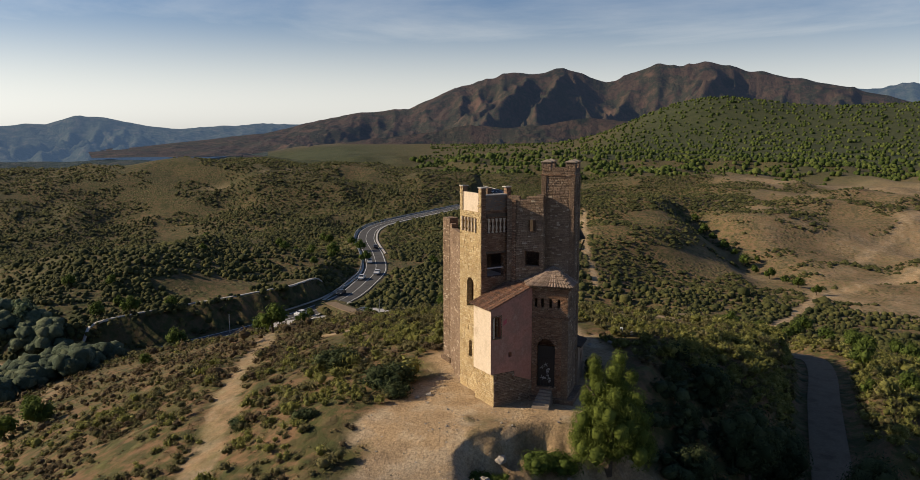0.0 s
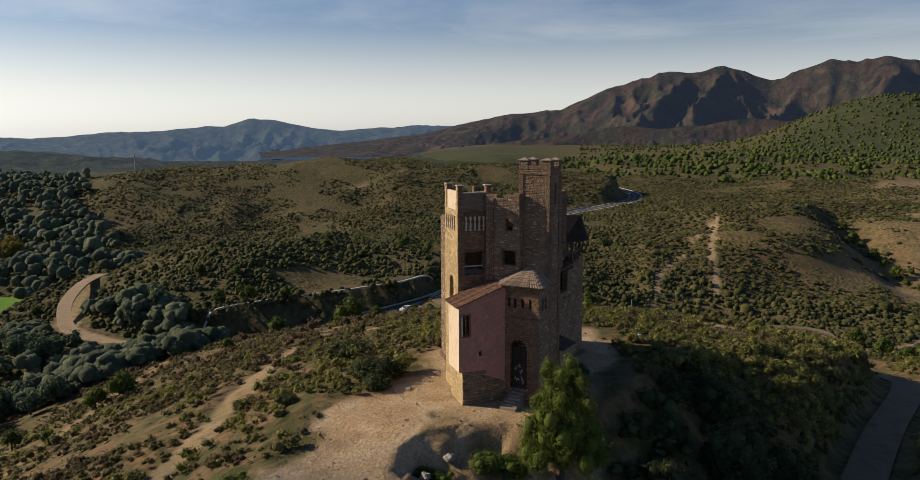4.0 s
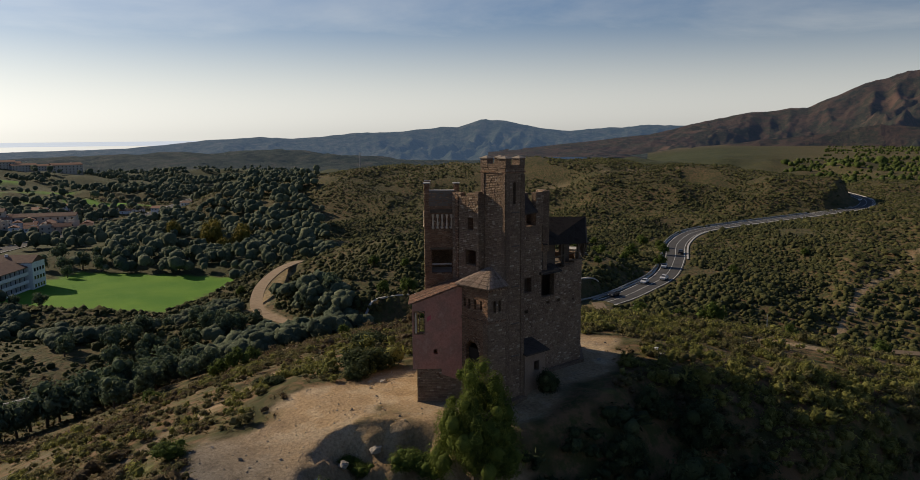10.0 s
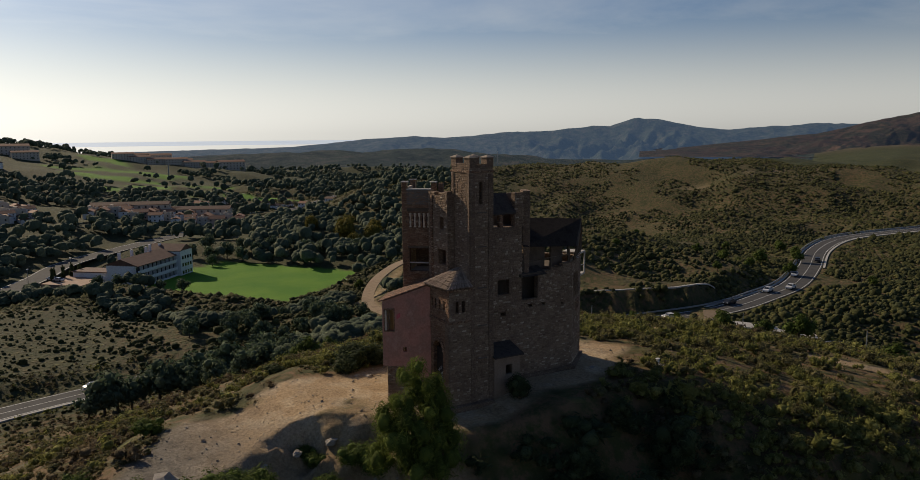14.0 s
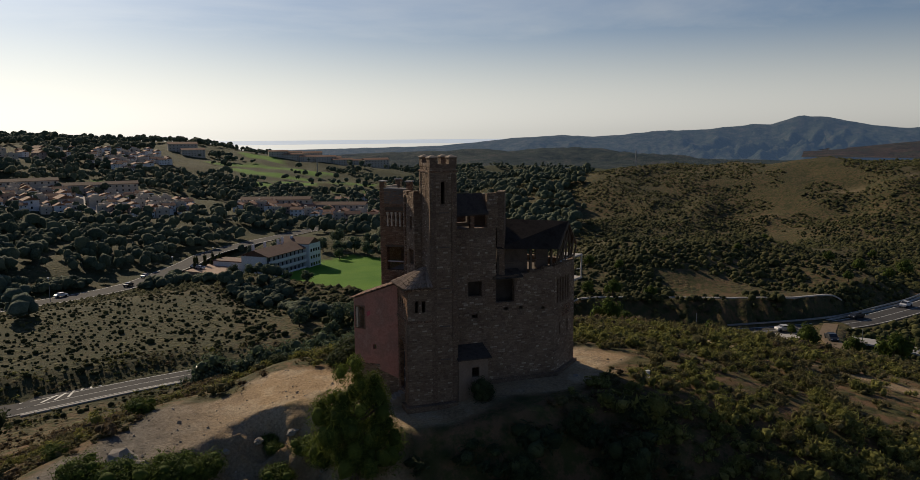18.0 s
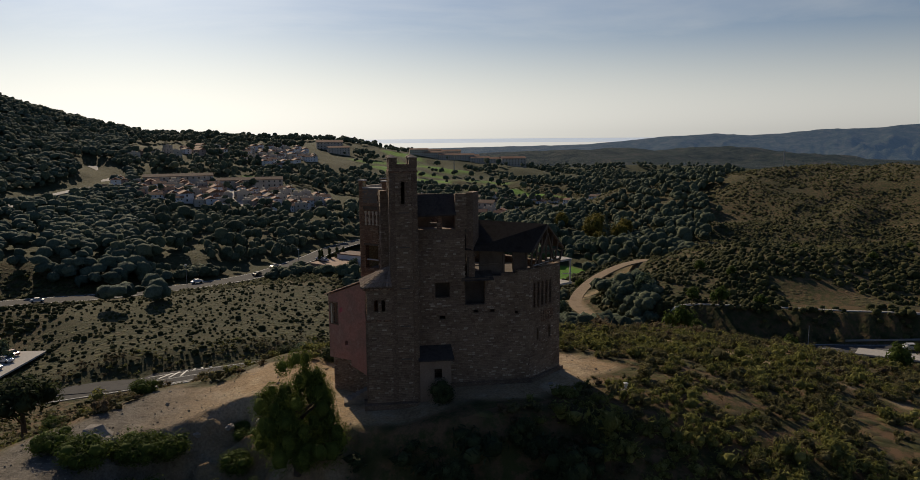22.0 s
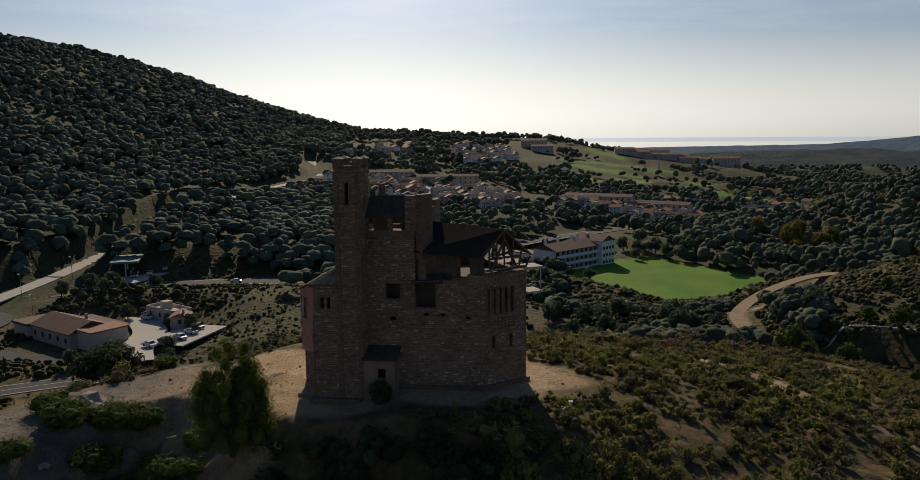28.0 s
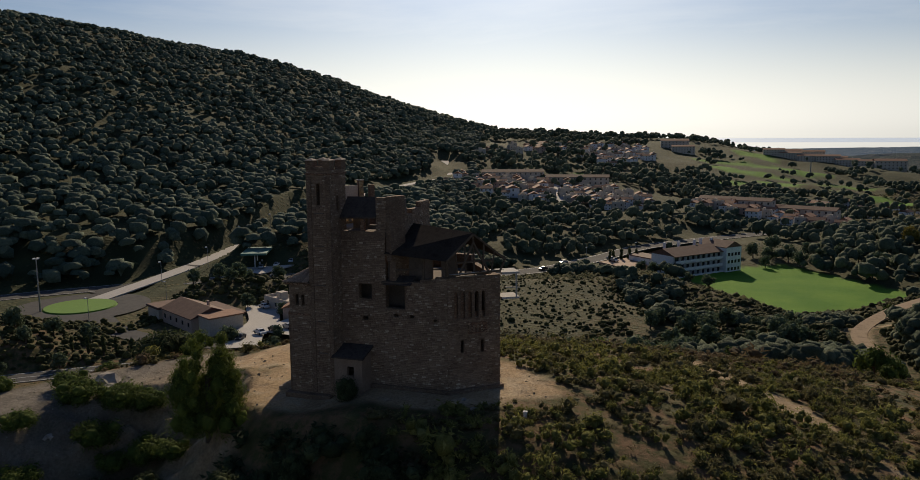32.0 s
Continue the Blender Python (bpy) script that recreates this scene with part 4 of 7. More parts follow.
def merlon(x0, y0, x1, y1, z0, z1, cap=0.16):
    bm = bmesh.new()
    add_box(bm, x0, y0, z0, x1, y1, z1)
    part("merlon", bm, STONE, castle)
    cx, cy = (x0 + x1) / 2, (y0 + y1) / 2
    bm = bmesh.new()
    base = [bm.verts.new(v) for v in ((x0 - 0.06, y0 - 0.06, z1), (x1 + 0.06, y0 - 0.06, z1), (x1 + 0.06, y1 + 0.06, z1), (x0 - 0.06, y1 + 0.06, z1))]
    mid = [bm.verts.new((v.co.x, v.co.y, z1 + 0.05)) for v in base]
    tip = bm.verts.new((cx, cy, z1 + 0.05 + cap))
    bm.faces.new(base[::-1])
    for i in range(4):
        bm.faces.new((base[i], base[(i + 1) % 4], mid[(i + 1) % 4], mid[i]))
        bm.faces.new((mid[i], mid[(i + 1) % 4], tip))
    part("merlon_cap", bm, CAP_STONE, castle, "weathered grey pyramid cap")


for x0, x1 in ((-2.38, -1.72), (-0.66, 0.04)):
    for y0, y1 in ((-0.04, 0.5), (1.3, 1.82)):
        merlon(x0, y0, x1, y1, 16.35, 16.95)
part("parapet", box_mesh(-1.72, -0.02, 16.35, -0.66, 0.35, 16.6), STONE, castle)
part("parapet", box_mesh(-0.35, 0.5, 16.35, 0.02, 1.3, 16.55), STONE, castle)
# corner strips of the shaft, and dark slabs standing in for shaded putlog slits
for x, y in ((-0.34, -0.07), (-2.36, -0.07)):
    part("corner_strip", box_mesh(x, y, 8.3, x + 0.36, y + 0.1, 16.0, 0.02), STONE, castle)
part("corner_strip", box_mesh(-0.03, 1.42, -1.2, 0.09, 1.8, 15.9, 0.02), STONE, castle)
part("corner_strip", box_mesh(-0.03, -0.02, -1.2, 0.09, 0.34, 15.9, 0.02), STONE, castle)
for z in (3.3, 5.6, 8.2, 11.0, 13.3):
    part("putlog_shade_slab", box_mesh(0.0, 0.55, z, 0.1, 1.25, z + 0.07), DARK_INSIDE, castle, "dark slab standing in for a shaded slit")

# porch under the tower: arched door, row of little arches, hipped tile roof
porch_front = [(0.36, 1.66, 1.05, 4.6, 1)] + [(s, s + 0.2, 6.85, 7.5, 0.6) for s in (0.16, 0.62, 1.2, 1.78)]
walled("porch_wall", BRICK, ((-2.5, -1.7), (0.05, -1.7), -1.2, 8.3, 0.4, porch_front), "brick and stone porch wall with arched doorway")
walled("porch_wall", STONE, ((0.05, -1.7), (0.05, 0.0), -1.2, 8.3, 0.4, [(0.5, 0.74, 6.7, 7.5, 0.6), (0.98, 1.22, 6.7, 7.5, 0.6)]), "")
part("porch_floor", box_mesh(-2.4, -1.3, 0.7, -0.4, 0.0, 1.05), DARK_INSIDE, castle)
part("porch_band", box_mesh(-2.52, -1.78, 6.05, 0.13, -1.7, 6.2, 0.01), BRICK, castle, "projecting brick band")
part("porch_band", box_mesh(0.05, -1.78, 6.0, 0.12, 0.0, 6.15, 0.01), BRICK, castle)
part("porch_cornice", prism([(-2.75, -1.95), (0.28, -1.95), (0.28, 0.0), (-2.75, 0.0)], 8.22, 8.34), BRICK, castle, "brick eaves course")
part("pilaster", box_mesh(-0.35, -1.8, -1.2, 0.1, -1.68, 6.05, 0.02), STONE, castle)
bm = bmesh.new()
for i in range(13):                       # voussoirs of the door arch
    a0, a1 = radians(180 * i / 13), radians(180 * (i + 0.88) / 13)
    c0 = Vector((-1.49, 3.95))
    q = [(c0.x + r * math.cos(a), c0.y + r * math.sin(a)) for r, a in ((0.66, a0), (0.94, a0), (0.94, a1), (0.66, a1))]
    f = [bm.verts.new((x, -1.75, z)) for x, z in q]
    b = [bm.verts.new((x, -1.69, z)) for x, z in q]
    bm.faces.new(f)
    for k in range(4):
        bm.faces.new((f[k], b[k], b[(k + 1) % 4], f[(k + 1) % 4]))
part("arch_ring", bm, BRICK, castle, "brick ring over the doorway")
door = part("door", box_mesh(-2.14, -1.42, 1.05, -0.84, -1.36, 4.0), tone("black_door_paint", (0.025, 0.022, 0.02), 0.6), castle, "dark plank door with white scrawls")
for x in (-2.0, -1.78, -1.56, -1.34, -1.12):
    part("plank", box_mesh(x - 0.1, -1.45, 1.08, x + 0.1, -1.42, 3.1), tone("dark_plank", (0.03, 0.025, 0.022), 0.6), door)
CHALK = tone("white_spray", (0.55, 0.55, 0.55), 0.8)
rng = random.Random(5)
for k in range(9):
    bm = bmesh.new()
    x, z = rng.uniform(-2.0, -1.0), rng.uniform(1.4, 2.7)
    for i in range(5):
        a = rng.uniform(0, 6.28)
        add_beam(bm, (x, -1.458, z), (x + 0.16 * math.cos(a), -1.458, z + 0.16 * math.sin(a)), 0.03, 0.02)
    part("scrawl", bm, CHALK, door, "white sprayed scribble")
bm = bmesh.new()
for i in range(6):
    add_box(bm, -2.05 + 0.04 * i, -3.4 + 0.28 * i, -0.6, -0.85 - 0.03 * i, -1.7, 0.2 + 0.14 * i)
part("door_steps", bm, CAP_STONE, castle, "worn concrete steps up to the doorway")


def tiled_slope(parent, low_a, low_b, high_b, high_a, mat=TILE, gap=0.21):
    """Rows of barrel tiles on a sloping quad or triangle, each row one ridge of half-round clay."""
    la, lb, hb, ha = map(Vector, (low_a, low_b, high_b, high_a))
    bm = bmesh.new()
    vs = [bm.verts.new(v) for v in ((la, lb, hb, ha) if (ha - hb).length > 0.01 else (la, lb, ha))]
    bm.faces.new(vs)
    bmesh.ops.solidify(bm, geom=bm.faces[:], thickness=0.07)
    part("roof_bed", bm, mat, parent, "clay tile bed")
    count = max(3, int((lb - la).length / gap))
    up = (lb - la).cross(ha - la).normalized()
    if up.z < 0:
        up = -up
    for i in range(count):
        t = (i + 0.5) / count
        p, q = la.lerp(lb, t), ha.lerp(hb, t)
        if (q - p).length < 0.15:
            continue
        d = (q - p).normalized()
        side = d.cross(up)
        bm = bmesh.new()
        k = max(2, int((q - p).length / 0.4))
        for j in range(k):
            a, b = p.lerp(q, j / k), p.lerp(q, min(1, (j + 1.12) / k))
            ring = []
            for e, rad, lift in ((a, 0.1, 0.035), (b, 0.082, 0.0)):
                ring.append([bm.verts.new(e + side * (rad * math.cos(x)) + up * (rad * 0.85 * math.sin(x) + lift)) for x in (0, 0.8, 1.57, 2.34, 3.14)])
            for x in range(4):
                bm.faces.new((ring[0][x], ring[0][x + 1], ring[1][x + 1], ring[1][x]))
            bm.faces.new(ring[0][::-1])
        part("tile_rib", bm, mat, parent)


porch_roof = part("porch_roof", prism([(-2.6, -1.8), (0.15, -1.8), (0.15, 0.0), (-2.6, 0.0)], 8.34, 8.4), DARK_INSIDE, castle)
APEX = (-1.35, -0.05, 9.5)
tiled_slope(porch_roof, (-2.85, -2.05, 8.38), (0.38, -2.05, 8.38), APEX, APEX, OLD_TILE)
tiled_slope(porch_roof, (0.38, -2.05, 8.38), (0.38, 0.0, 8.42), APEX, APEX, OLD_TILE)
tiled_slope(porch_roof, (-3.5, -0.5, 8.5), (-2.85, -2.05, 8.38), APEX, APEX, OLD_TILE)

# pink annex on its stone plinth
part("annex_wall", wall_mesh(diag(PINK_AT, 0, 0), diag(PINK_AT, 3.44, 0), 2.4, 7.0, 0.3, [(0.18, 0.82, 4.95, 6.45, 0.5), (1.45, 1.72, 3.45, 3.8, 0)]), PINK, castle, "faded pink plaster wall, patched and stained")
for name, quad in (("annex_gable", [(0, 0), (3.44, 0), (3.44, 0.3), (0, 0.3)]),):
    part(name, prism([diag(PINK_AT, s, t) for s, t in quad], 7.0, [7.02, 8.3, 8.3, 7.02]), PINK, castle, "sloping top of the pink wall")
part("annex_wall", wall_mesh(diag(PINK_AT, 0, 2.3), diag(PINK_AT, 0, 0), 2.4, 7.05, 0.3), CREAM, castle, "cream plaster side wall, lighter than the pink front")
# lower edge of the plaster hangs further down on the door side
part("annex_skirt", prism([diag(PINK_AT, 2.0, 0), diag(PINK_AT, 3.42, 0), diag(PINK_AT, 3.42, 0.3), diag(PINK_AT, 2.0, 0.3)], [2.0, 1.5, 1.5, 2.0], 2.4), PINK, castle)
walled("annex_plinth", STONE, (diag(PINK_AT, 0.3, 0.07), diag(PINK_AT, 3.5, 0.07), -1.0, 2.4, 0.5), "rubble stone plinth")
walled("annex_plinth", SUNLIT_YELLOW_STONE, (diag(PINK_AT, 0.3, 2.6), diag(PINK_AT, 0.3, 0.07), -1.0, 2.6, 0.5), "yellow rubble plinth, sunlight brightened into its colour")
bm = bmesh.new()
for i in range(9):
    a0, a1 = radians(20 + 140 * i / 9), radians(20 + 140 * (i + 0.85) / 9)
    pts = [(1.15 + r * math.cos(a), 1.55 + r * 0.95 * math.sin(a)) for r, a in ((0.7, a0), (0.88, a0), (0.88, a1), (0.7, a1))]
    f = [bm.verts.new((*diag(PINK_AT, s, 0.03), z)) for s, z in pts]
    b = [bm.verts.new((*diag(PINK_AT, s, 0.09), z)) for s, z in pts]
    bm.faces.new(f)
    for k in range(4):
        bm.faces.new((f[k], b[k], b[(k + 1) % 4], f[(k + 1) % 4]))
part("blind_arch", bm, BRICK, castle, "brick relieving arch in the plinth")
walled("window_frame", BRICK, (diag(PINK_AT, 0.1, -0.02), diag(PINK_AT, 0.9, -0.02), 4.86, 6.55, 0.08, [(0.08, 0.37, 4.95, 6.45, 0.6), (0.43, 0.72, 4.95, 6.45, 0.6)]), "")
part("graffiti", prism([diag(PINK_AT, 1.02, -0.004), diag(PINK_AT, 1.3, -0.004), diag(PINK_AT, 1.3, 0.0), diag(PINK_AT, 1.02, 0.0)], [5.75, 5.95, 5.95, 5.75], [6.1, 6.25, 6.25, 6.1]), tone("red_spray", (0.62, 0.14, 0.16)), castle, "red sprayed mark")
annex_roof = part("annex_roof", prism([diag(PINK_AT, 0.05, 0.05), diag(PINK_AT, 3.4, 0.05), diag(PINK_AT, 3.4, 2.7), diag(PINK_AT, 0.05, 2.7)], 6.9, [6.98, 8.26, 8.26, 6.98]), DARK_INSIDE, castle)
tiled_slope(annex_roof, (*diag(PINK_AT, -0.22, -0.15), 6.98), (*diag(PINK_AT, -0.22, 2.6), 7.02), (*diag(PINK_AT, 3.5, 2.6), 8.42), (*diag(PINK_AT, 3.5, -0.15), 8.38))

# left block: arcaded loggia under a parapet
front_holes = [(0.5 + 0.32 * i, 0.7 + 0.32 * i, 11.9, 12.95, 0.6) for i in range(6)] + [(0.5, 1.95, 8.7, 10.4, 0)]
walled("loggia_wall", BRICK, (diag(LEFT_AT, 0, 0), diag(LEFT_AT, 2.5, 0), 2.0, 14.6, 0.4, front_holes, [(0, 0.35, 0.55), (2.15, 2.5, 0.5)]), "brick wall with a row of slender arches")
side_holes = [(0.42 + 0.42 * i, 0.68 + 0.42 * i, 11.9, 12.95, 0.6) for i in range(5)] + [(1.0, 1.95, 6.3, 8.5, 1), (1.3, 1.75, 2.5, 3.8, 1)]
walled("loggia_wall", SUNLIT_YELLOW_STONE, (diag(LEFT_AT, 0, 3.0), diag(LEFT_AT, 0, 0), -1.0, 13.4, 0.4, side_holes, [(0, 0.35, 1.75), (2.7, 3.0, 1.75)]), "yellow rubble wall with arched openings, sunlight brightened into its colour")
walled("loggia_wall", STONE, (diag(LEFT_AT, 2.5, 3.0), diag(LEFT_AT, 0, 3.0), -1.0, 13.4, 0.4, [(0.5 + 0.4 * i, 0.75 + 0.4 * i, 11.9, 12.95, 0.6) for i in range(4)], [(0, 0.35, 1.5), (2.1, 2.5, 1.8)]), "")
for s, t in ((0.03, 0.03), (2.12, 0.03), (0.03, 2.62)):
    bm = bmesh.new()
    cap = [diag(LEFT_AT, s - 0.08, t - 0.08), diag(LEFT_AT, s + 0.42, t - 0.08), diag(LEFT_AT, s + 0.42, t + 0.42), diag(LEFT_AT, s - 0.08, t + 0.42)]
    add_prism(bm, cap, 15.13, 15.2)
    part("merlon_cap", bm, CONCRETE, castle, "weathered pale cap")
part("loggia_floor", prism([diag(LEFT_AT, 0.3, 0.3), diag(LEFT_AT, 2.4, 0.3), diag(LEFT_AT, 2.4, 2.8), diag(LEFT_AT, 0.3, 2.8)], 11.55, 11.75), CONCRETE, castle)
part("loggia_floor", prism([diag(LEFT_AT, 0.3, 0.3), diag(LEFT_AT, 2.4, 0.3), diag(LEFT_AT, 2.4, 2.8), diag(LEFT_AT, 0.3, 2.8)], 8.45, 8.65), CONCRETE, castle)
part("parapet_coping", prism([diag(LEFT_AT, 0.35, -0.05), diag(LEFT_AT, 2.15, -0.05), diag(LEFT_AT, 2.15, 0.42), diag(LEFT_AT, 0.35, 0.42)], 14.6, 14.67), CONCRETE, castle, "pale coping")
part("lintel", prism([diag(LEFT_AT, 0.4, -0.06), diag(LEFT_AT, 2.4, -0.06), diag(LEFT_AT, 2.4, 0.0), diag(LEFT_AT, 0.4, 0.0)], 13.05, 13.3), OLD_WOOD, castle, "dark timber lintel over the arches")
part("lintel", prism([diag(LEFT_AT, 0.4, -0.05), diag(LEFT_AT, 2.1, -0.05), diag(LEFT_AT, 2.1, 0.0), diag(LEFT_AT, 0.4, 0.0)], 10.4, 10.55), OLD_WOOD, castle)
part("window_bar", prism([diag(LEFT_AT, 0.5, 0.1), diag(LEFT_AT, 1.95, 0.1), diag(LEFT_AT, 1.95, 0.25), diag(LEFT_AT, 0.5, 0.25)], 9.28, 9.36), CONCRETE, castle, "pale sill across the opening")
# pale balusters in the arches and plaster panels between the piers
def baluster(p):
    bm = bmesh.new()
    rings = []
    for z, rad in ((11.92, 0.09), (12.0, 0.09), (12.05, 0.05), (12.25, 0.085), (12.5, 0.05), (12.62, 0.045), (12.72, 0.08), (12.93, 0.1)):
        rings.append([bm.verts.new((p[0] + rad * math.cos(a), p[1] + rad * math.sin(a), z)) for a in (6.2832 * i / 8 for i in range(8))])
    for u, v in zip(rings[:-1], rings[1:]):
        for i in range(8):
            bm.faces.new((u[i], u[(i + 1) % 8], v[(i + 1) % 8], v[i]))
    part("baluster", bm, CREAM, castle, "pale turned baluster")


for i in range(5):
    baluster(diag(LEFT_AT, 0.62 + 0.33 * i, -0.02))
for i in range(5):
    baluster(diag(LEFT_AT, -0.02, 3.0 - (0.36 + 0.46 * i)))
part("parapet_panel", prism([diag(LEFT_AT, 0.05, 0.35), diag(LEFT_AT, 0.2, 0.35), diag(LEFT_AT, 0.2, 2.65), diag(LEFT_AT, 0.05, 2.65)], 13.4, 14.75), CREAM, castle, "pale plaster parapet panel")
part("parapet_panel", prism([diag(LEFT_AT, 0.36, -0.03), diag(LEFT_AT, 2.14, -0.03), diag(LEFT_AT, 2.14, 0.0), diag(LEFT_AT, 0.36, 0.0)], 13.55, 14.58), tone("grey_render", (0.20, 0.165, 0.135)), castle, "grey rendered parapet panel")
# dark outer pier behind it
walled("rear_pier", STONE, ((-11.35, 3.9), (-10.55, 3.25), -1.5, 12.3, 0.8), "tall brown stone pier")
part("rear_pier", prism([(-11.6, 3.9), (-10.5, 3.0), (-9.8, 3.9), (-10.9, 4.8)], -1.5, 0.9), STONE, castle, "broken pier footing")
walled("side_wall", STONE, ((-10.55, 3.3), diag(LEFT_AT, 0, 3.0), -1.5, 11.6, 0.4, [], [(0, 0.8, 0.3)]), "")

# wall between loggia and tower
walled("link_wall", STONE, ((-4.75, -0.55), (-2.05, -0.55), 4.0, 14.55, 0.4, [(1.35, 2.5, 9.55, 10.6, 0), (1.6, 2.15, 12.0, 12.85, 0)], [(0.9, 1.5, -0.25), (2.2, 2.7, 0.12)]), "stone wall with small square windows")
walled("link_wall", STONE, ((-2.05, -0.55), (-2.05, 0.05), 8.0, 14.5, 0.3), "")
part("link_pilaster", box_mesh(-4.35, -0.66, 8.3, -4.05, -0.5, 14.3, 0.02), BRICK, castle)

# body: east wall, gallery and lean-to
east_low = [(1.32, 2.33, 7.18, 8.24, 0), (1.6, 2.02, 5.62, 5.88, 0), (3.42, 4.84, 6.58, 8.32, 0), (4.0, 4.34, 6.0, 6.2, 0), (5.2, 5.54, 6.0, 6.2, 0), (6.98, 7.24, 5.82, 6.02, 0)]
walled("body_wall", STONE, ((-1.4, 1.78), (-1.4, 9.8), -1.8, 8.3, TH, east_low, [(0, 3.42, 3.7), (4.84, 6.0, 0.25), (6.0, 7.1, 0.45), (7.1, 8.02, 0.65)]), "brown rubble wall with square windows and putlog holes")
walled("gallery_pier", STONE, ((-1.4, 4.55), (-1.4, 5.35), 12.0, 14.4, TH), "")
part("gallery_post", box_mesh(-1.75, 3.3, 12.0, -1.45, 3.62, 12.95, 0.02), BRICK, castle)
part("gallery_roof", prism([(-1.25, 1.8), (-1.25, 4.6), (-2.6, 4.6), (-2.6, 1.8)], [12.86, 12.94, 14.2, 14.2], [12.98, 13.06, 14.34, 14.34]), DARK_ROOF, castle, "dark sloping board roof")
# gallery back and floor coloured dark to stand for the shade inside
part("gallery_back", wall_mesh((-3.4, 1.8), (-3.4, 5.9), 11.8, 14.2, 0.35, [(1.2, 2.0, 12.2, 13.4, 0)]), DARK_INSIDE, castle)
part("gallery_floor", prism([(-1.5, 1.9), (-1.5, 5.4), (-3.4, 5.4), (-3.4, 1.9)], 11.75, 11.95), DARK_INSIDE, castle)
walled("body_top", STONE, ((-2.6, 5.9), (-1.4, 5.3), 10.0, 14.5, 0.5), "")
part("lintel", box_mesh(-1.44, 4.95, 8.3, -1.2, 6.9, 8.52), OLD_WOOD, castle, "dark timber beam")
# floors and inner wall added to block light and keep the openings dark
part("added_dark_floor", prism([(-1.9, 0.3), (-1.9, 9.6), (-4.4, 12.3), (-8.5, 8.5), (-8.0, 0.5)], 5.3, 5.5), DARK_INSIDE, castle)
part("added_dark_floor", prism([(-1.9, 0.3), (-1.9, 9.6), (-4.4, 12.3), (-8.5, 8.5), (-8.0, 0.5)], 8.25, 8.4), DARK_INSIDE, castle)
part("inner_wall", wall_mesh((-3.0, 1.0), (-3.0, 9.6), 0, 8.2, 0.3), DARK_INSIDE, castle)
# faceted end with lancets
lancets = [(0.5 + 0.52 * i, 0.78 + 0.52 * i, 6.05, 7.9, 1.3) for i in range(5)] + [(0.98, 1.2, 3.6, 4.5, 0.8), (2.5, 2.75, 3.5, 4.4, 0.8)]
walled("end_wall", STONE, ((-1.4, 9.8), (-4.05, 12.8), -1.8, 8.95, TH, lancets), "stone end wall with five pointed windows")
walled("end_patch", BRICK, ((-2.33, 10.95), (-3.33, 12.08), 4.9, 5.7, 0.1, [(0.1 + 0.3 * i, 0.28 + 0.3 * i, 5.0, 5.55, 0.5) for i in range(4)]), "crumbled brick tracery")
walled("end_back", BRICK, ((-1.9, 10.1), (-4.2, 12.5), 5.5, 8.9, 0.15, [(1.4, 2.9, 6.4, 7.9, 0)]), "")
walled("back_wall", STONE, ((-4.05, 12.8), (-9.4, 9.2), -1.8, 8.9, TH, [(1.5, 2.3, 6.3, 7.9, 0.8), (3.6, 4.4, 6.3, 7.9, 0.8)]), "")
walled("back_wall", STONE, ((-9.4, 9.2), (-10.6, 4.0), -1.8, 9.4, TH, [(1.5, 2.3, 6.3, 7.9, 0.8), (3.2, 3.9, 2.3, 3.9, 0.8)]), "")
walled("back_wall", STONE, ((-1.5, 5.9), (-8.4, 5.9), 8.2, 13.3, 0.4, [(1.5, 2.3, 9.8, 11.4, 0.8), (4.1, 4.9, 9.8, 11.4, 0.8)], [(2.4, 3.3, -0.3), (5.0, 6.9, 0.4)]), "")
walled("back_wall", STONE, ((-8.4, 5.9), (-8.4, 0.5), 8.2, 13.0, 0.4), "")

# gallery under the wing's roof: recessed wall coloured dark for its shade, ledge, posts
part("gallery_inner", wall_mesh((-2.7, 5.3), (-2.7, 9.9), 8.3, 10.5, 0.25, [(0.15, 1.15, 8.4, 10.2, 0), (2.9, 3.6, 8.6, 10.2, 0)]), DARK_INSIDE, castle, "plastered wall behind the gallery, darkened for its shade")
for y in (5.35, 7.9, 9.55):
    part("gallery_post", box_mesh(-1.72, y, 8.6, -1.56, y + 0.16, 10.4, 0.01), OLD_WOOD, castle, "old timber post")
part("gallery_rail", beam((-1.55, 5.4, 9.3), (-1.55, 9.7, 9.55), 0.07), OLD_WOOD, castle)
part("gallery_ledge", prism([(-1.1, 5.15), (-1.1, 7.2), (-2.2, 7.2), (-2.2, 5.15)], [8.3, 8.34, 8.78, 8.76], [8.37, 8.41, 8.85, 8.83]), DARK_ROOF, castle, "dark ledge roof")
R1, R2, E1, E2, F1, F2 = (-5.0, 5.85, 12.25), (-2.35, 11.35, 12.05), (-1.2, 5.2, 10.5), (-0.98, 9.9, 10.2), (-8.6, 8.6, 10.6), (-4.3, 13.1, 10.0)
for quad in ((R2, R1, E1, E2), (R1, R2, F2, F1)):
    bm = bmesh.new()
    bm.faces.new([bm.verts.new(v) for v in quad])
    bmesh.ops.solidify(bm, geom=bm.faces[:], thickness=0.12)
    part("wing_roof", bm, DARK_ROOF, castle, "sagging dark roof deck, tiles gone")
bm = bmesh.new()
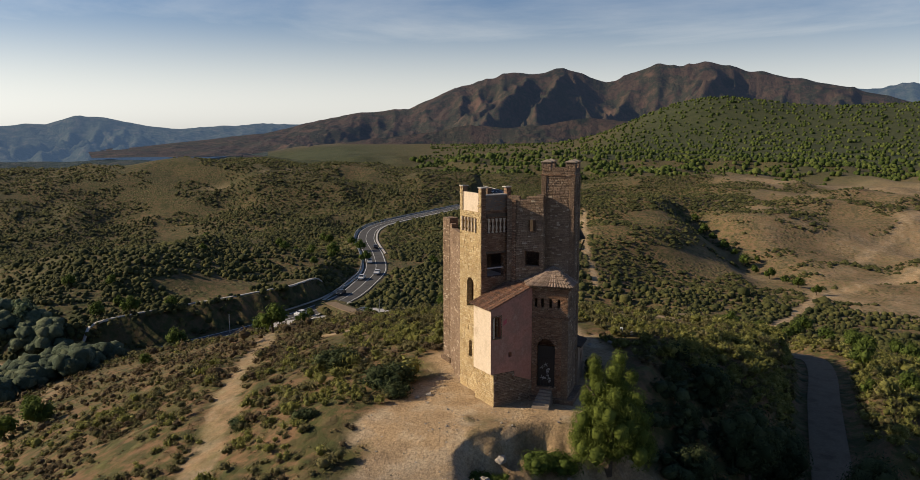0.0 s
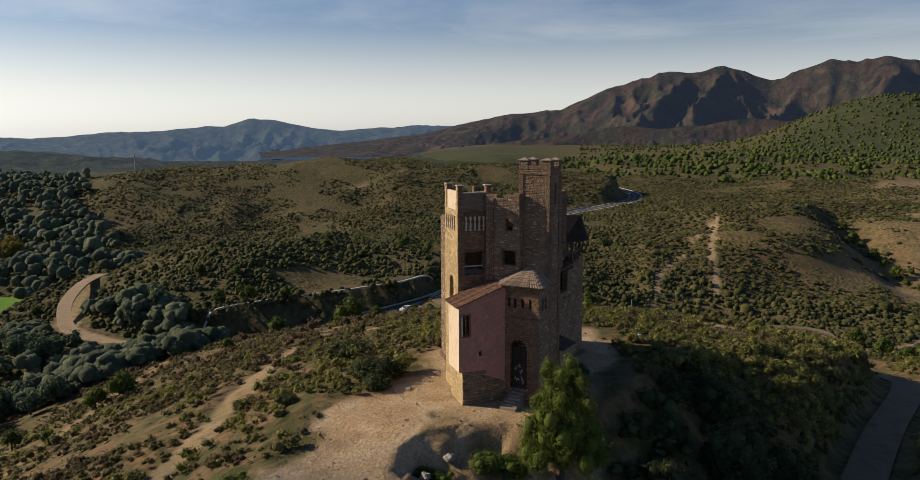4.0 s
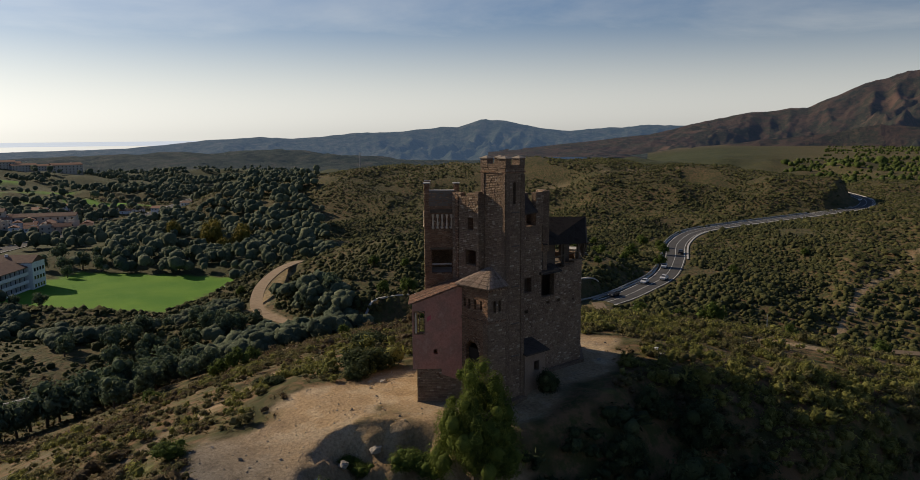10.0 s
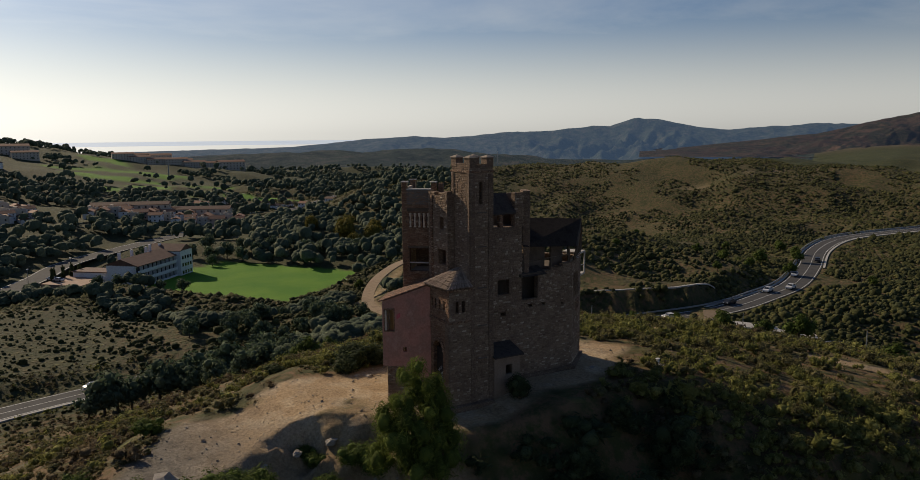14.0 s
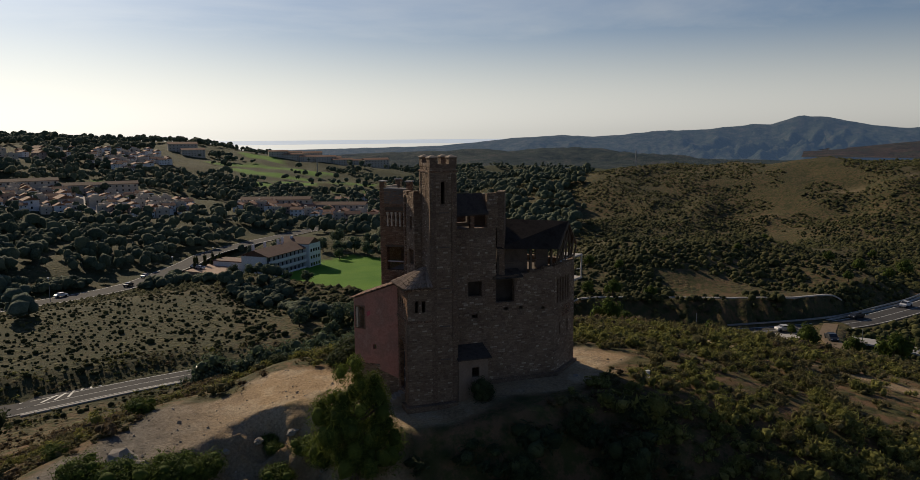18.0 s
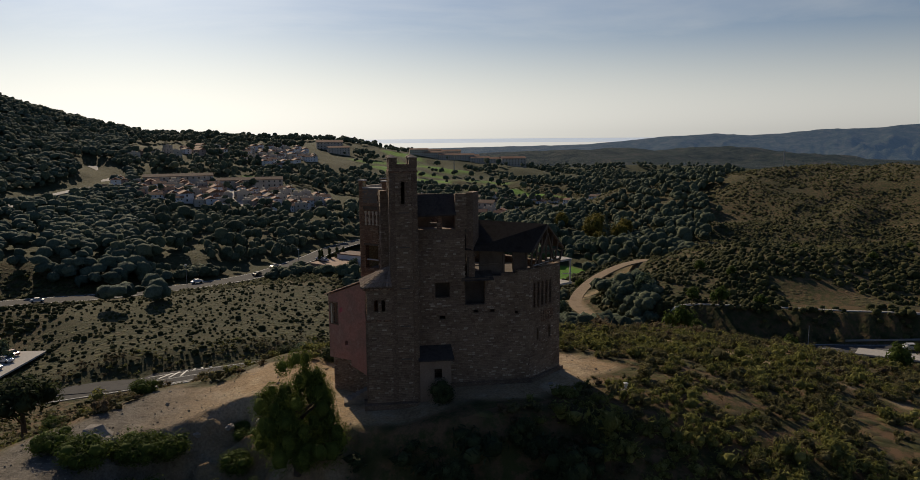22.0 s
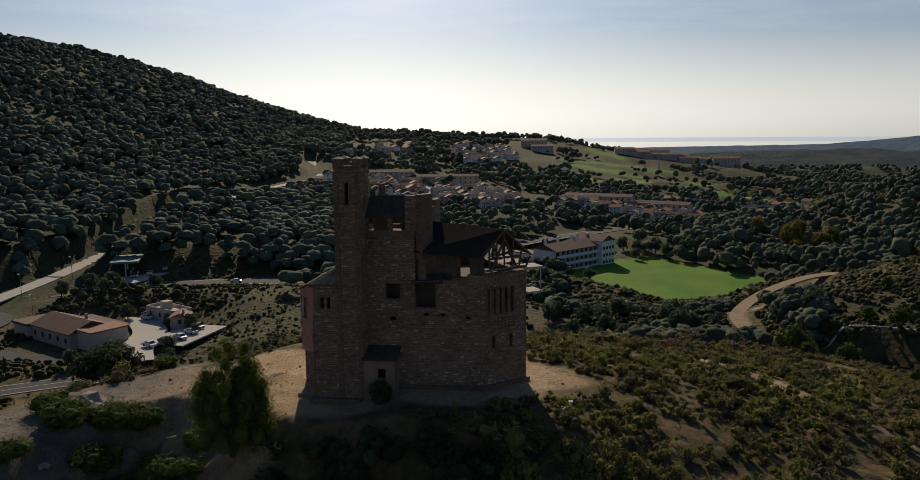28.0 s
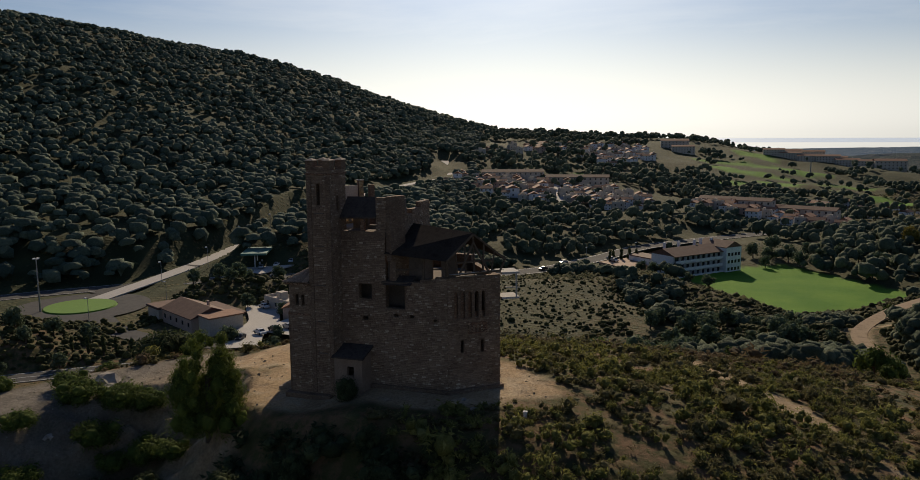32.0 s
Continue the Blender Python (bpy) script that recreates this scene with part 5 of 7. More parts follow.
bm.faces.new([bm.verts.new(v) for v in (R1, (-4.0, 5.25, 12.0), E1)])
bmesh.ops.solidify(bm, geom=bm.faces[:], thickness=0.12)
part("wing_roof", bm, DARK_ROOF, castle)
# open timber gable
foot_a, foot_b, peak = Vector((-1.35, 9.9, 9.1)), Vector((-4.05, 12.75, 9.1)), Vector(R2) + Vector((0, 0, -0.1))
for k in range(7):
    q = foot_a.lerp(foot_b, k / 6)
    t = abs(k / 6 - 0.5) * 2
    top = peak.lerp(Vector(E2) if k < 3 else Vector(F2), t)
    part("gable_stud", beam(q, (top.x * 0.9 + q.x * 0.1, top.y * 0.9 + q.y * 0.1, top.z - 0.1), 0.11), OLD_WOOD, castle, "charred timber stud")
for a, b in ((peak, E2), (peak, F2), (foot_a + Vector((0, 0, 0.1)), foot_b + Vector((0, 0, 0.1))), (foot_a.lerp(foot_b, 0.15) + Vector((0, 0, 0.9)), foot_a.lerp(foot_b, 0.85) + Vector((0, 0, 0.9))),
             (foot_a.lerp(foot_b, 0.2), peak + Vector((0, 0, -0.6))), (foot_a.lerp(foot_b, 0.8), peak + Vector((0, 0, -0.6)))):
    part("gable_beam", beam(a, b, 0.13), OLD_WOOD, castle, "old roof timber")
for i in range(5):
    q = foot_a.lerp(foot_b, 0.1 + 0.2 * i) + Vector((0.15 - 0.1 * i % 2, 0.1, 0.12))
    part("loose_board", beam(q + Vector((-0.5, 0.35, 0)), q + Vector((0.45, -0.2, 0.08)), 0.12, 0.03), CONCRETE, castle, "pale broken board on the wall top")
# concrete stubs of a lost balcony on the far side
for z in (9.0, 7.2):
    part("balcony_slab", prism([(-4.2, 12.9), (-4.9, 14.0), (-6.2, 13.2), (-5.4, 12.0)], z - 0.08, z + 0.06), CONCRETE, castle, "broken concrete balcony slab")
part("balcony_post", beam((-4.8, 13.8, 7.2), (-4.75, 13.8, 9.0), 0.1), CONCRETE, castle)
part("balcony_rail", beam((-4.3, 13.1, 8.0), (-5.0, 14.0, 7.9), 0.06), CONCRETE, castle)

# lean-to annex at the foot of the east wall
part("lean_to_wall", wall_mesh((0.15, 1.8), (0.15, 3.95), -1.5, 3.2, 0.3, [(0.98, 1.52, 1.86, 2.56, 0)]), LEAN_PLASTER, castle, "small plastered lean-to with a square window")
part("lean_to_wall", wall_mesh((0.15, 3.95), (-1.4, 3.95), -1.5, 3.3, 0.3), LEAN_PLASTER, castle)
part("lean_to_wall", wall_mesh((-1.4, 1.8), (0.15, 1.8), -1.5, 3.3, 0.3), LEAN_PLASTER, castle)
part("lean_to_roof", prism([(0.4, 1.7), (0.4, 4.15), (-1.42, 4.15), (-1.42, 1.7)], [3.16, 3.16, 3.7, 3.7], [3.26, 3.26, 3.82, 3.82]), DARK_ROOF, castle, "dark sloping tile roof")
part("footing", prism([(-1.45, 1.6), (0.55, 1.6), (0.55, -2.0), (-2.6, -2.0), (-2.6, 1.6)], -2.5, 0.35), STONE, castle, "broken stone footing")
part("footing", prism([(-1.15, 1.6), (-1.15, 10.0), (-4.0, 13.1), (-4.6, 12.6), (-1.9, 9.4), (-1.9, 1.6)], -2.5, 1.0), STONE, castle)


# ---- plants ----
def foliage(name, dark, light, pale):
    m, n, l, b = material(name, 0.85, spec=0.1)
    geo = n.new("ShaderNodeNewGeometry")
    co = n.new("ShaderNodeTexCoord").outputs["Object"]
    c = ramp(n, l, geo.outputs["Random Per Island"], [(0.0, dark), (0.6, light), (1.0, pale)])
    c = mixed(n, l, 0.6, c, ramp(n, l, noise_node(n, l, co, 0.35, 3), [(0.3, (0.55, 0.55, 0.5)), (0.7, (1, 1, 1))]), "MULTIPLY")
    l.new(c, b.inputs["Base Color"])
    thin = n.new("ShaderNodeBsdfTranslucent")
    l.new(c, thin.inputs["Color"])
    mix = n.new("ShaderNodeMixShader")
    mix.inputs[0].default_value = 0.32
    l.new(b.outputs[0], mix.inputs[1])
    l.new(thin.outputs[0], mix.inputs[2])
    l.new(mix.outputs[0], n["Material Output"].inputs["Surface"])
    return m


LEAF_PINE = foliage("pine_needles", (0.05, 0.075, 0.018), (0.10, 0.14, 0.03), (0.15, 0.19, 0.045))
LEAF_BRIGHT = foliage("young_pine_needles", (0.075, 0.10, 0.022), (0.14, 0.175, 0.036), (0.20, 0.24, 0.05))
# evergreen leaves, darkened beyond their own green for the bank's shade
LEAF_DARK = foliage("darkened_evergreen_leaves", (0.032, 0.046, 0.02), (0.066, 0.086, 0.038), (0.11, 0.13, 0.058))
# valley leaves paled and blued, haze over the valley put into colour
LEAF_VALLEY = foliage("hazed_valley_evergreens", (0.06, 0.092, 0.056), (0.12, 0.16, 0.094), (0.185, 0.225, 0.135))
LEAF_DRY = foliage("dry_tufts", (0.13, 0.10, 0.05), (0.20, 0.15, 0.075), (0.26, 0.20, 0.10))
LEAF_GOLD = foliage("autumn_leaves", (0.10, 0.095, 0.02), (0.19, 0.16, 0.03), (0.25, 0.20, 0.05))
BARK = plain("rough_bark", [(0.07, 0.05, 0.035), (0.12, 0.09, 0.065)], 4.0, 0.95, depth=0.05)


def canopy(name, dark, light, pale, grain=1.6, through_light=0.0):
    """Closed leaf masses seen from afar: each crown its own tone, with a leafy relief."""
    m, n, l, b = material(name, 0.9, spec=0.12)
    geo = n.new("ShaderNodeNewGeometry")
    co = n.new("ShaderNodeTexCoord").outputs["Object"]
    c = ramp(n, l, geo.outputs["Random Per Island"], [(0.0, dark), (0.6, light), (1.0, pale)])
    fine = noise_node(n, l, co, grain, 5, 0.75)
    c = mixed(n, l, 0.75, c, ramp(n, l, fine, [(0.36, (0.5, 0.52, 0.48)), (0.6, (1, 1, 1))]), "MULTIPLY")
    c = mixed(n, l, 0.5, c, ramp(n, l, noise_node(n, l, co, 0.02, 4), [(0.35, (0.6, 0.62, 0.6)), (0.65, (1, 1, 1))]), "MULTIPLY")
    l.new(c, b.inputs["Base Color"])
    bump(n, l, b, fine, 0.7, 1.2 / grain)
    if not through_light:
        return m
    thin = n.new("ShaderNodeBsdfTranslucent")
    l.new(c, thin.inputs["Color"])
    mix = n.new("ShaderNodeMixShader")
    mix.inputs[0].default_value = through_light
    l.new(b.outputs[0], mix.inputs[1])
    l.new(thin.outputs[0], mix.inputs[2])
    l.new(mix.outputs[0], n["Material Output"].inputs["Surface"])
    return m


# wood and valley greens lifted towards blue-grey: distance haze put into leaf colour
MASS_WOOD = canopy("hazed_pine_canopy", (0.070, 0.100, 0.074), (0.105, 0.140, 0.098), (0.145, 0.178, 0.122), 1.1)
MASS_VALLEY = canopy("hazed_valley_canopy", (0.066, 0.090, 0.058), (0.105, 0.130, 0.080), (0.155, 0.172, 0.10), 1.3)
MASS_PLANT = canopy("plantation_canopy", (0.045, 0.068, 0.014), (0.08, 0.105, 0.022), (0.12, 0.14, 0.035), 0.9)
MASS_SCRUB = canopy("hill_scrub_canopy", (0.044, 0.052, 0.019), (0.08, 0.082, 0.028), (0.13, 0.122, 0.042), 2.6)
NEAR_SCRUB = canopy("near_olive_scrub", (0.11, 0.105, 0.046), (0.19, 0.17, 0.074), (0.27, 0.235, 0.11), 8.0, 0.34)
NEAR_HEATH = canopy("near_brown_heath", (0.11, 0.082, 0.048), (0.18, 0.132, 0.075), (0.24, 0.188, 0.11), 8.0, 0.34)
NEAR_FRESH = canopy("near_fresh_scrub", (0.15, 0.155, 0.045), (0.27, 0.265, 0.075), (0.38, 0.36, 0.12), 7.0, 0.34)
# undergrowth greens set dark to carry the shade of the bank
NEAR_SHADED = canopy("near_shaded_undergrowth", (0.03, 0.042, 0.018), (0.06, 0.078, 0.034), (0.10, 0.12, 0.055), 6.0)
MASS_HEATH = canopy("dark_scrub_canopy", (0.045, 0.052, 0.02), (0.08, 0.082, 0.032), (0.125, 0.115, 0.045), 2.6)
_g = (1 + 5 ** 0.5) / 2
ICO_V = np.array([(-1, _g, 0), (1, _g, 0), (-1, -_g, 0), (1, -_g, 0), (0, -1, _g), (0, 1, _g), (0, -1, -_g), (0, 1, -_g), (_g, 0, -1), (_g, 0, 1), (-_g, 0, -1), (-_g, 0, 1)]) / math.hypot(1, _g)
ICO_F = np.array([(0, 11, 5), (0, 5, 1), (0, 1, 7), (0, 7, 10), (0, 10, 11), (1, 5, 9), (5, 11, 4), (11, 10, 2), (10, 7, 6), (7, 1, 8), (3, 9, 4), (3, 4, 2), (3, 2, 6), (3, 6, 8), (3, 8, 9), (4, 9, 5), (2, 4, 11), (6, 2, 10), (8, 6, 7), (9, 8, 1)])


def mass(seed, lobes, kind="round"):
    """A closed uneven leaf mass, 1 high and about 1 wide, of several lobes. Points and triangles as arrays."""
    rs = np.random.RandomState(seed)
    vs, fs, start = [], [], 0
    for k in range(lobes):
        a, far = rs.uniform(0, 6.283), 0.0 if lobes == 1 else rs.uniform(0.12, 0.26)
        rad = rs.uniform(0.40, 0.5) if lobes == 1 else rs.uniform(0.24, 0.36)
        mid = {"round": 0.52, "flat": 0.66, "low": 0.25}[kind] + (0 if lobes == 1 else rs.uniform(-0.14, 0.14))
        tall = {"round": 1.0, "flat": 0.62, "low": 1.1}[kind]
        turn, _ = np.linalg.qr(rs.normal(size=(3, 3)))
        v = (ICO_V @ turn) * rs.uniform(0.74, 1.16, (12, 1)) * rad
        v[:, 2] *= tall
        v += np.array([far * math.cos(a), far * math.sin(a), mid])
        v[:, 2] = np.maximum(v[:, 2], -0.02)
        vs.append(v)
        seen = v[ICO_F].mean(axis=1)[:, 2] > v[:, 2].mean() - 0.42 * rad * tall
        fs.append(ICO_F[seen][:, ::int(np.sign(np.linalg.det(turn)))] + start)
        start += 12
    return np.concatenate(vs), np.concatenate(fs)


def spray(seed, count, leaf, lobes=3):
    """A low bush of small pointed leaves round several lobes, airy at its rim. Points and triangles as arrays."""
    rs = np.random.RandomState(seed)
    a = rs.uniform(0, 6.283, lobes)
    off = rs.uniform(0.1, 0.26, lobes)
    mids = np.stack([off * np.cos(a), off * np.sin(a), rs.uniform(0.2, 0.42, lobes)], axis=1)
    rads = rs.uniform(0.2, 0.32, lobes)
    k = rs.randint(0, lobes, count)
    d = rs.normal(size=(count, 3))
    d[:, 2] = np.abs(d[:, 2]) - 0.35
    d /= np.linalg.norm(d, axis=1)[:, None]
    c = mids[k] + d * (rads[k] * rs.uniform(0.55, 1.12, count))[:, None]
    c[:, 2] = np.maximum(c[:, 2], 0.03)
    n = d + rs.normal(size=d.shape) * 0.7
    t = np.cross(n, rs.normal(size=d.shape))
    t /= np.linalg.norm(t, axis=1)[:, None]
    w = np.cross(t, n)
    w /= np.linalg.norm(w, axis=1)[:, None]
    s = leaf * rs.uniform(0.6, 1.4, (count, 1))
    v = np.stack([c - t * s, c + w * s * 0.5, c + t * s * 0.9 + d * s * 0.5], axis=1).reshape(-1, 3)
    solid, faces = [v], [np.arange(len(v)).reshape(-1, 3)]
    for mid, rad in zip(mids, rads):
        turn, _ = np.linalg.qr(rs.normal(size=(3, 3)))
        turn *= np.sign(np.linalg.det(turn))
        lobe = mid + (ICO_V @ turn) * rs.uniform(0.6, 1.05, (12, 1)) * rad * 0.74
        lobe[:, 2] = np.maximum(lobe[:, 2], 0.0)
        faces.append(ICO_F[lobe[ICO_F].mean(axis=1)[:, 2] > mid[2] - 0.5 * rad] + sum(len(k) for k in solid))
        solid.append(lobe)
    return np.concatenate(solid), np.concatenate(faces)


def tent(seed):
    """The least shape of a bush far off: a ring of five round a top."""
    rs = np.random.RandomState(seed)
    a = np.arange(5) * 1.2566 + rs.uniform(0, 1, 5)
    r = rs.uniform(0.36, 0.56, 5)
    v = np.concatenate([np.stack([r * np.cos(a), r * np.sin(a), rs.uniform(0.0, 0.3, 5)], axis=1), [[rs.uniform(-0.15, 0.15), rs.uniform(-0.15, 0.15), 0.55]]])
    return v, np.array([(k, (k + 1) % 5, 5) for k in range(5)])


def clump(seed, balls, quads, leaf, shape="round", hollow=0.62, core=0.0, slim=0.7):
    """Leaf quads on the outside of several balls that fill an envelope 1 high and 1 wide. Points and faces as arrays."""
    rs = np.random.RandomState(seed)
    pts, out, cores = [], [], []
    for k in range(balls):
        while True:
            p = rs.uniform(-1, 1, 3)
            if shape == "round" and np.dot(p, p) < 1:
                c, rad = np.array([p[0] * 0.30, p[1] * 0.30, 0.52 + p[2] * 0.26]), rs.uniform(0.17, 0.27)
                break
            if shape == "cone" and np.hypot(p[0], p[1]) < 1.02 - (p[2] + 1) / 2:
                c, rad = np.array([p[0] * 0.36, p[1] * 0.36, 0.2 + 0.36 * (p[2] + 1)]), 0.20 - 0.05 * (p[2] + 1)
                break
            if shape == "pine" and np.hypot(p[0], p[1]) < 1.0 - 0.8 * ((p[2] + 1) / 2) ** 1.5:
                c, rad = np.array([p[0] * 0.37, p[1] * 0.37, 0.14 + 0.39 * (p[2] + 1)]), rs.uniform(0.08, 0.15) - 0.028 * (p[2] + 1)
                break
            if shape == "flat" and np.dot(p, p) < 1:
                c, rad = np.array([p[0] * 0.37, p[1] * 0.37, 0.74 + p[2] * 0.06 - 0.22 * (p[0] ** 2 + p[1] ** 2)]), rs.uniform(0.12, 0.19)
                break
            if shape == "low" and np.dot(p, p) < 1:
                c, rad = np.array([p[0] * 0.33, p[1] * 0.33, 0.28 + p[2] * 0.16]), rs.uniform(0.16, 0.26)
                break
            if shape == "column":
                c, rad = np.array([p[0] * 0.08, p[1] * 0.08, 0.5 + p[2] * 0.42]), 0.13 * (1.05 - abs(p[2]) ** 3)
                break
        d = rs.normal(size=(quads, 3))
        d /= np.linalg.norm(d, axis=1)[:, None]
        cores.append(c + (ICO_V * rs.uniform(0.8, 1.1, (12, 1))) * rad * core)
        out.append(c + d * rad * rs.uniform(hollow, 1.0, (quads, 1)))
        pts.append(d)
    c, d = np.concatenate(out), np.concatenate(pts)
    c[:, 2] = np.maximum(c[:, 2], 0.02)
    nrm = d + rs.normal(size=d.shape) * 0.45 + np.array([0, 0, 0.25])
    nrm /= np.linalg.norm(nrm, axis=1)[:, None]
    t = np.cross(nrm, rs.normal(size=nrm.shape))
    t /= np.linalg.norm(t, axis=1)[:, None]
    b = np.cross(nrm, t)
    s = leaf * rs.uniform(0.6, 1.3, (len(c), 1))
    v = np.stack([c - t * s, c + b * s * slim, c + t * s, c - b * s * slim], axis=1).reshape(-1, 3)
    f = np.arange(len(v)).reshape(-1, 4)
    if not core:
        return v, f
    f = np.concatenate([f[:, [0, 1, 2]], f[:, [0, 2, 3]]])
    solid = np.concatenate([ICO_F + len(v) + 12 * k for k in range(balls)])
    v = np.concatenate([v, *cores])
    v[:, 2] = np.maximum(v[:, 2], 0.0)
    return v, np.concatenate([f, solid])


def scatter(name, templates, xs, ys, wide, tall, mat, sink=0.0, seed=1, zs=None, smooth=False):
    """One mesh of many plants on the ground: each a turned and scaled copy of one of the templates."""
    rs = np.random.RandomState(seed)
    xs, ys, wide, tall = (np.asarray(a, float) for a in (xs, ys, wide, tall))
    zs = ground(xs, ys) - sink if zs is None else np.asarray(zs, float)
    which, turn = rs.randint(0, len(templates), len(xs)), rs.uniform(0, 6.283, len(xs))
    allv, allf, start = [], [], 0
    for k, (v, f) in enumerate(templates):
        m = which == k
        c, s = np.cos(turn[m])[:, None], np.sin(turn[m])[:, None]
        x = (v[:, 0] * c - v[:, 1] * s) * wide[m][:, None] + xs[m][:, None]
        y = (v[:, 0] * s + v[:, 1] * c) * wide[m][:, None] + ys[m][:, None]
        z = v[:, 2] * tall[m][:, None] + zs[m][:, None]
        allv.append(np.stack([x, y, z], axis=-1).reshape(-1, 3))
        allf.append((f[None] + (np.arange(m.sum()) * len(v))[:, None, None]).reshape(-1, f.shape[1]) + start)
        start += m.sum() * len(v)
    return mesh_of(name, np.concatenate(allv), np.concatenate(allf), mat, smooth=smooth)


def spots(seed, count, lo, hi, near, far, power=1.0):
    """Random places in a sector of the land about the castle."""
    rs = np.random.RandomState(seed)
    a = np.radians(rs.uniform(lo, hi, count))
    r = near + (far - near) * rs.uniform(0, 1, count) ** power
    return r * np.cos(a), r * np.sin(a), rs


def meadow(px, py):
    """1 over the open brown field between the two valley roads."""
    return step(-px, 112, 124) * (1 - step(-px, 205   , 226)) * step(-py, -6, 10) * (1 - step(-py, 78, 92))


def clear(px, py, margin=1.0, wooded=None):
    """True where nothing else lies: off the roads, tracks, lawns and bare ground."""
    bare, wood, rock, turf = cover(px, py)
    ok = (bare < 0.35) & (turf < 0.1)
    for line, half in ((MAIN_ROAD, 5.5), (WEST_ROAD, 7), (HILL_ROAD, 5), (DIRT_ROAD, 4.2), (SIDE_ROAD, 3)):
        d, _ = along(px, py, line)
        ok &= d > half + margin
    ok &= np.hypot(px + 142, py + 165) > 26
    ok &= (np.abs(px + 138) > 22) | (np.abs(py + 108) > 20)
    ok &= (np.hypot(px + 290, py - 18) > 30)
    if wooded is not None:
        ok &= (wood > 0.5) == wooded
    return ok


low_bush = [spray(k, 66, 0.085, 2 + k % 3) for k in range(8)]
mid_bush = [spray(200 + k, 12, 0.15, 1) for k in range(8)]
tents = [tent(300 + k) for k in range(7)]
scrub_mass = [mass(20 + k, 1, "low") for k in range(7)]
tuft = [clump(40 + k, 1, 7, 0.20, "low", 0.4, slim=0.22) for k in range(4)]

x, y, rs = spots(1, 32000, 44, 262, 8, 150, 0.66)
ok = clear(x, y, 0.1) & (np.hypot(x + 4, y - 5) > 8.5) & (0.6 * wave(x, y, 9, 21) + 0.6 * wave(x, y, 3.2, 25) > -0.22)
x, y = x[ok], y[ok]
w = np.random.RandomState(3).gamma(3, 0.16, len(x)) + 0.34
close = np.hypot(x, y) < 50
sort = 0.7 * wave(x, y, 14, 44) + 0.5 * wave(x, y, 4, 45) + np.random.RandomState(46).uniform(-0.5, 0.5, len(x)) + 0.75 * step(x, -45, -5) * step(y, -5, 25)
brown, fresh = sort < -0.08, sort > 0.55
olive = ~brown & ~fresh
for pick, mat, words, k in ((olive, NEAR_SCRUB, "olive-green scrub bushes on the dry slopes", 2), (brown, NEAR_HEATH, "brown heath tussocks on the dry slopes", 102), (fresh, NEAR_FRESH, "fresh yellow-green scrub on the slopes", 202)):
    a, b = pick & close, pick & ~close
    tagged(scatter("scrub", low_bush, x[a], y[a], w[a] * 1.5, w[a] * (1.5 if pick is fresh else 1.15), mat, 0.08, k, smooth=True), "low " + words, "scrub", kind="stuff")
    tagged(scatter("slope_scrub", mid_bush, x[b], y[b], w[b] * 1.6, w[b] * 1.25, mat, 0.08, k + 2, smooth=True), words + " lower down", "scrub", kind="stuff")
x, y, rs = spots(121, 4200, 40, 140, 15, 80, 0.75)
ok = clear(x, y, 0.2) & (0.6 * wave(x, y, 7, 122) + 0.6 * wave(x, y, 2.6, 123) > -0.15)
x, y = x[ok], y[ok]
w = rs.gamma(3, 0.17, len(x)) + 0.4
deep = wave(x, y, 8, 124) + rs.uniform(-0.6, 0.6, len(x)) < 0.1
for a, mat, words, k in ((deep, NEAR_SCRUB, "olive", 125), (~deep, NEAR_FRESH, "yellow-green", 126)):
    tagged(scatter("shoulder_scrub", low_bush, x[a], y[a], w[a] * 1.3, w[a] * 1.3, mat, 0.1, k), "cushions of " + words + " scrub on the shoulder of the hill", "scrub", kind="stuff")
x, y, rs = spots(5, 6000, 44, 262, 8, 110, 0.6)
ok = (clear(x, y, 0.0) | ((rs.uniform(0, 1, len(x)) < 0.16) & (along(x, y, SLOPE_TRACK)[0] > 2) & (x > -40) & (y < 30))) & (np.hypot(x + 4, y - 5) > 8)
x, y = x[ok], y[ok]
w = np.random.RandomState(6).uniform(0.35, 0.85, len(x))
tagged(scatter("dry_grass", tuft, x, y, w * 1.6, w * 0.8, LEAF_DRY, 0.04, 7), "straw-brown dry tufts between the bushes", "dry grass", kind="stuff")
x, y, rs = spots(8, 170000, 58, 240, 120, 640, 0.8)
ok = (clear(x, y, 0.5, False) | (clear(x, y, 0.5) & (meadow(x, y) > 0.4))) & (wave(x, y, 40, 22) + 0.6 * wave(x, y, 12, 23) > -0.62)
ok &= ~((x < -160) & (y < 20) & (np.hypot(x, y) > 270))
ok &= (meadow(x, y) < 0.5) | (rs.uniform(0, 1, len(x)) < 0.6)
ok &= ~((x > -2) & (y > 175)) | (wave(x, y, 30, 49) + 0.5 * wave(x, y, 9, 50) > -0.05)
x, y = x[ok], y[ok]
w = (np.random.RandomState(9).gamma(3.4, 0.2, len(x)) + 0.4) * (1 - 0.4 * meadow(x, y))
close = np.hypot(x, y) < 215
tagged(scatter("hill_scrub", scrub_mass, x[close], y[close], w[close] * 1.35, w[close] * 1.1, MASS_SCRUB, 0.1, 10, smooth=True), "dark scrub dotted over the hills", "scrub", kind="stuff")
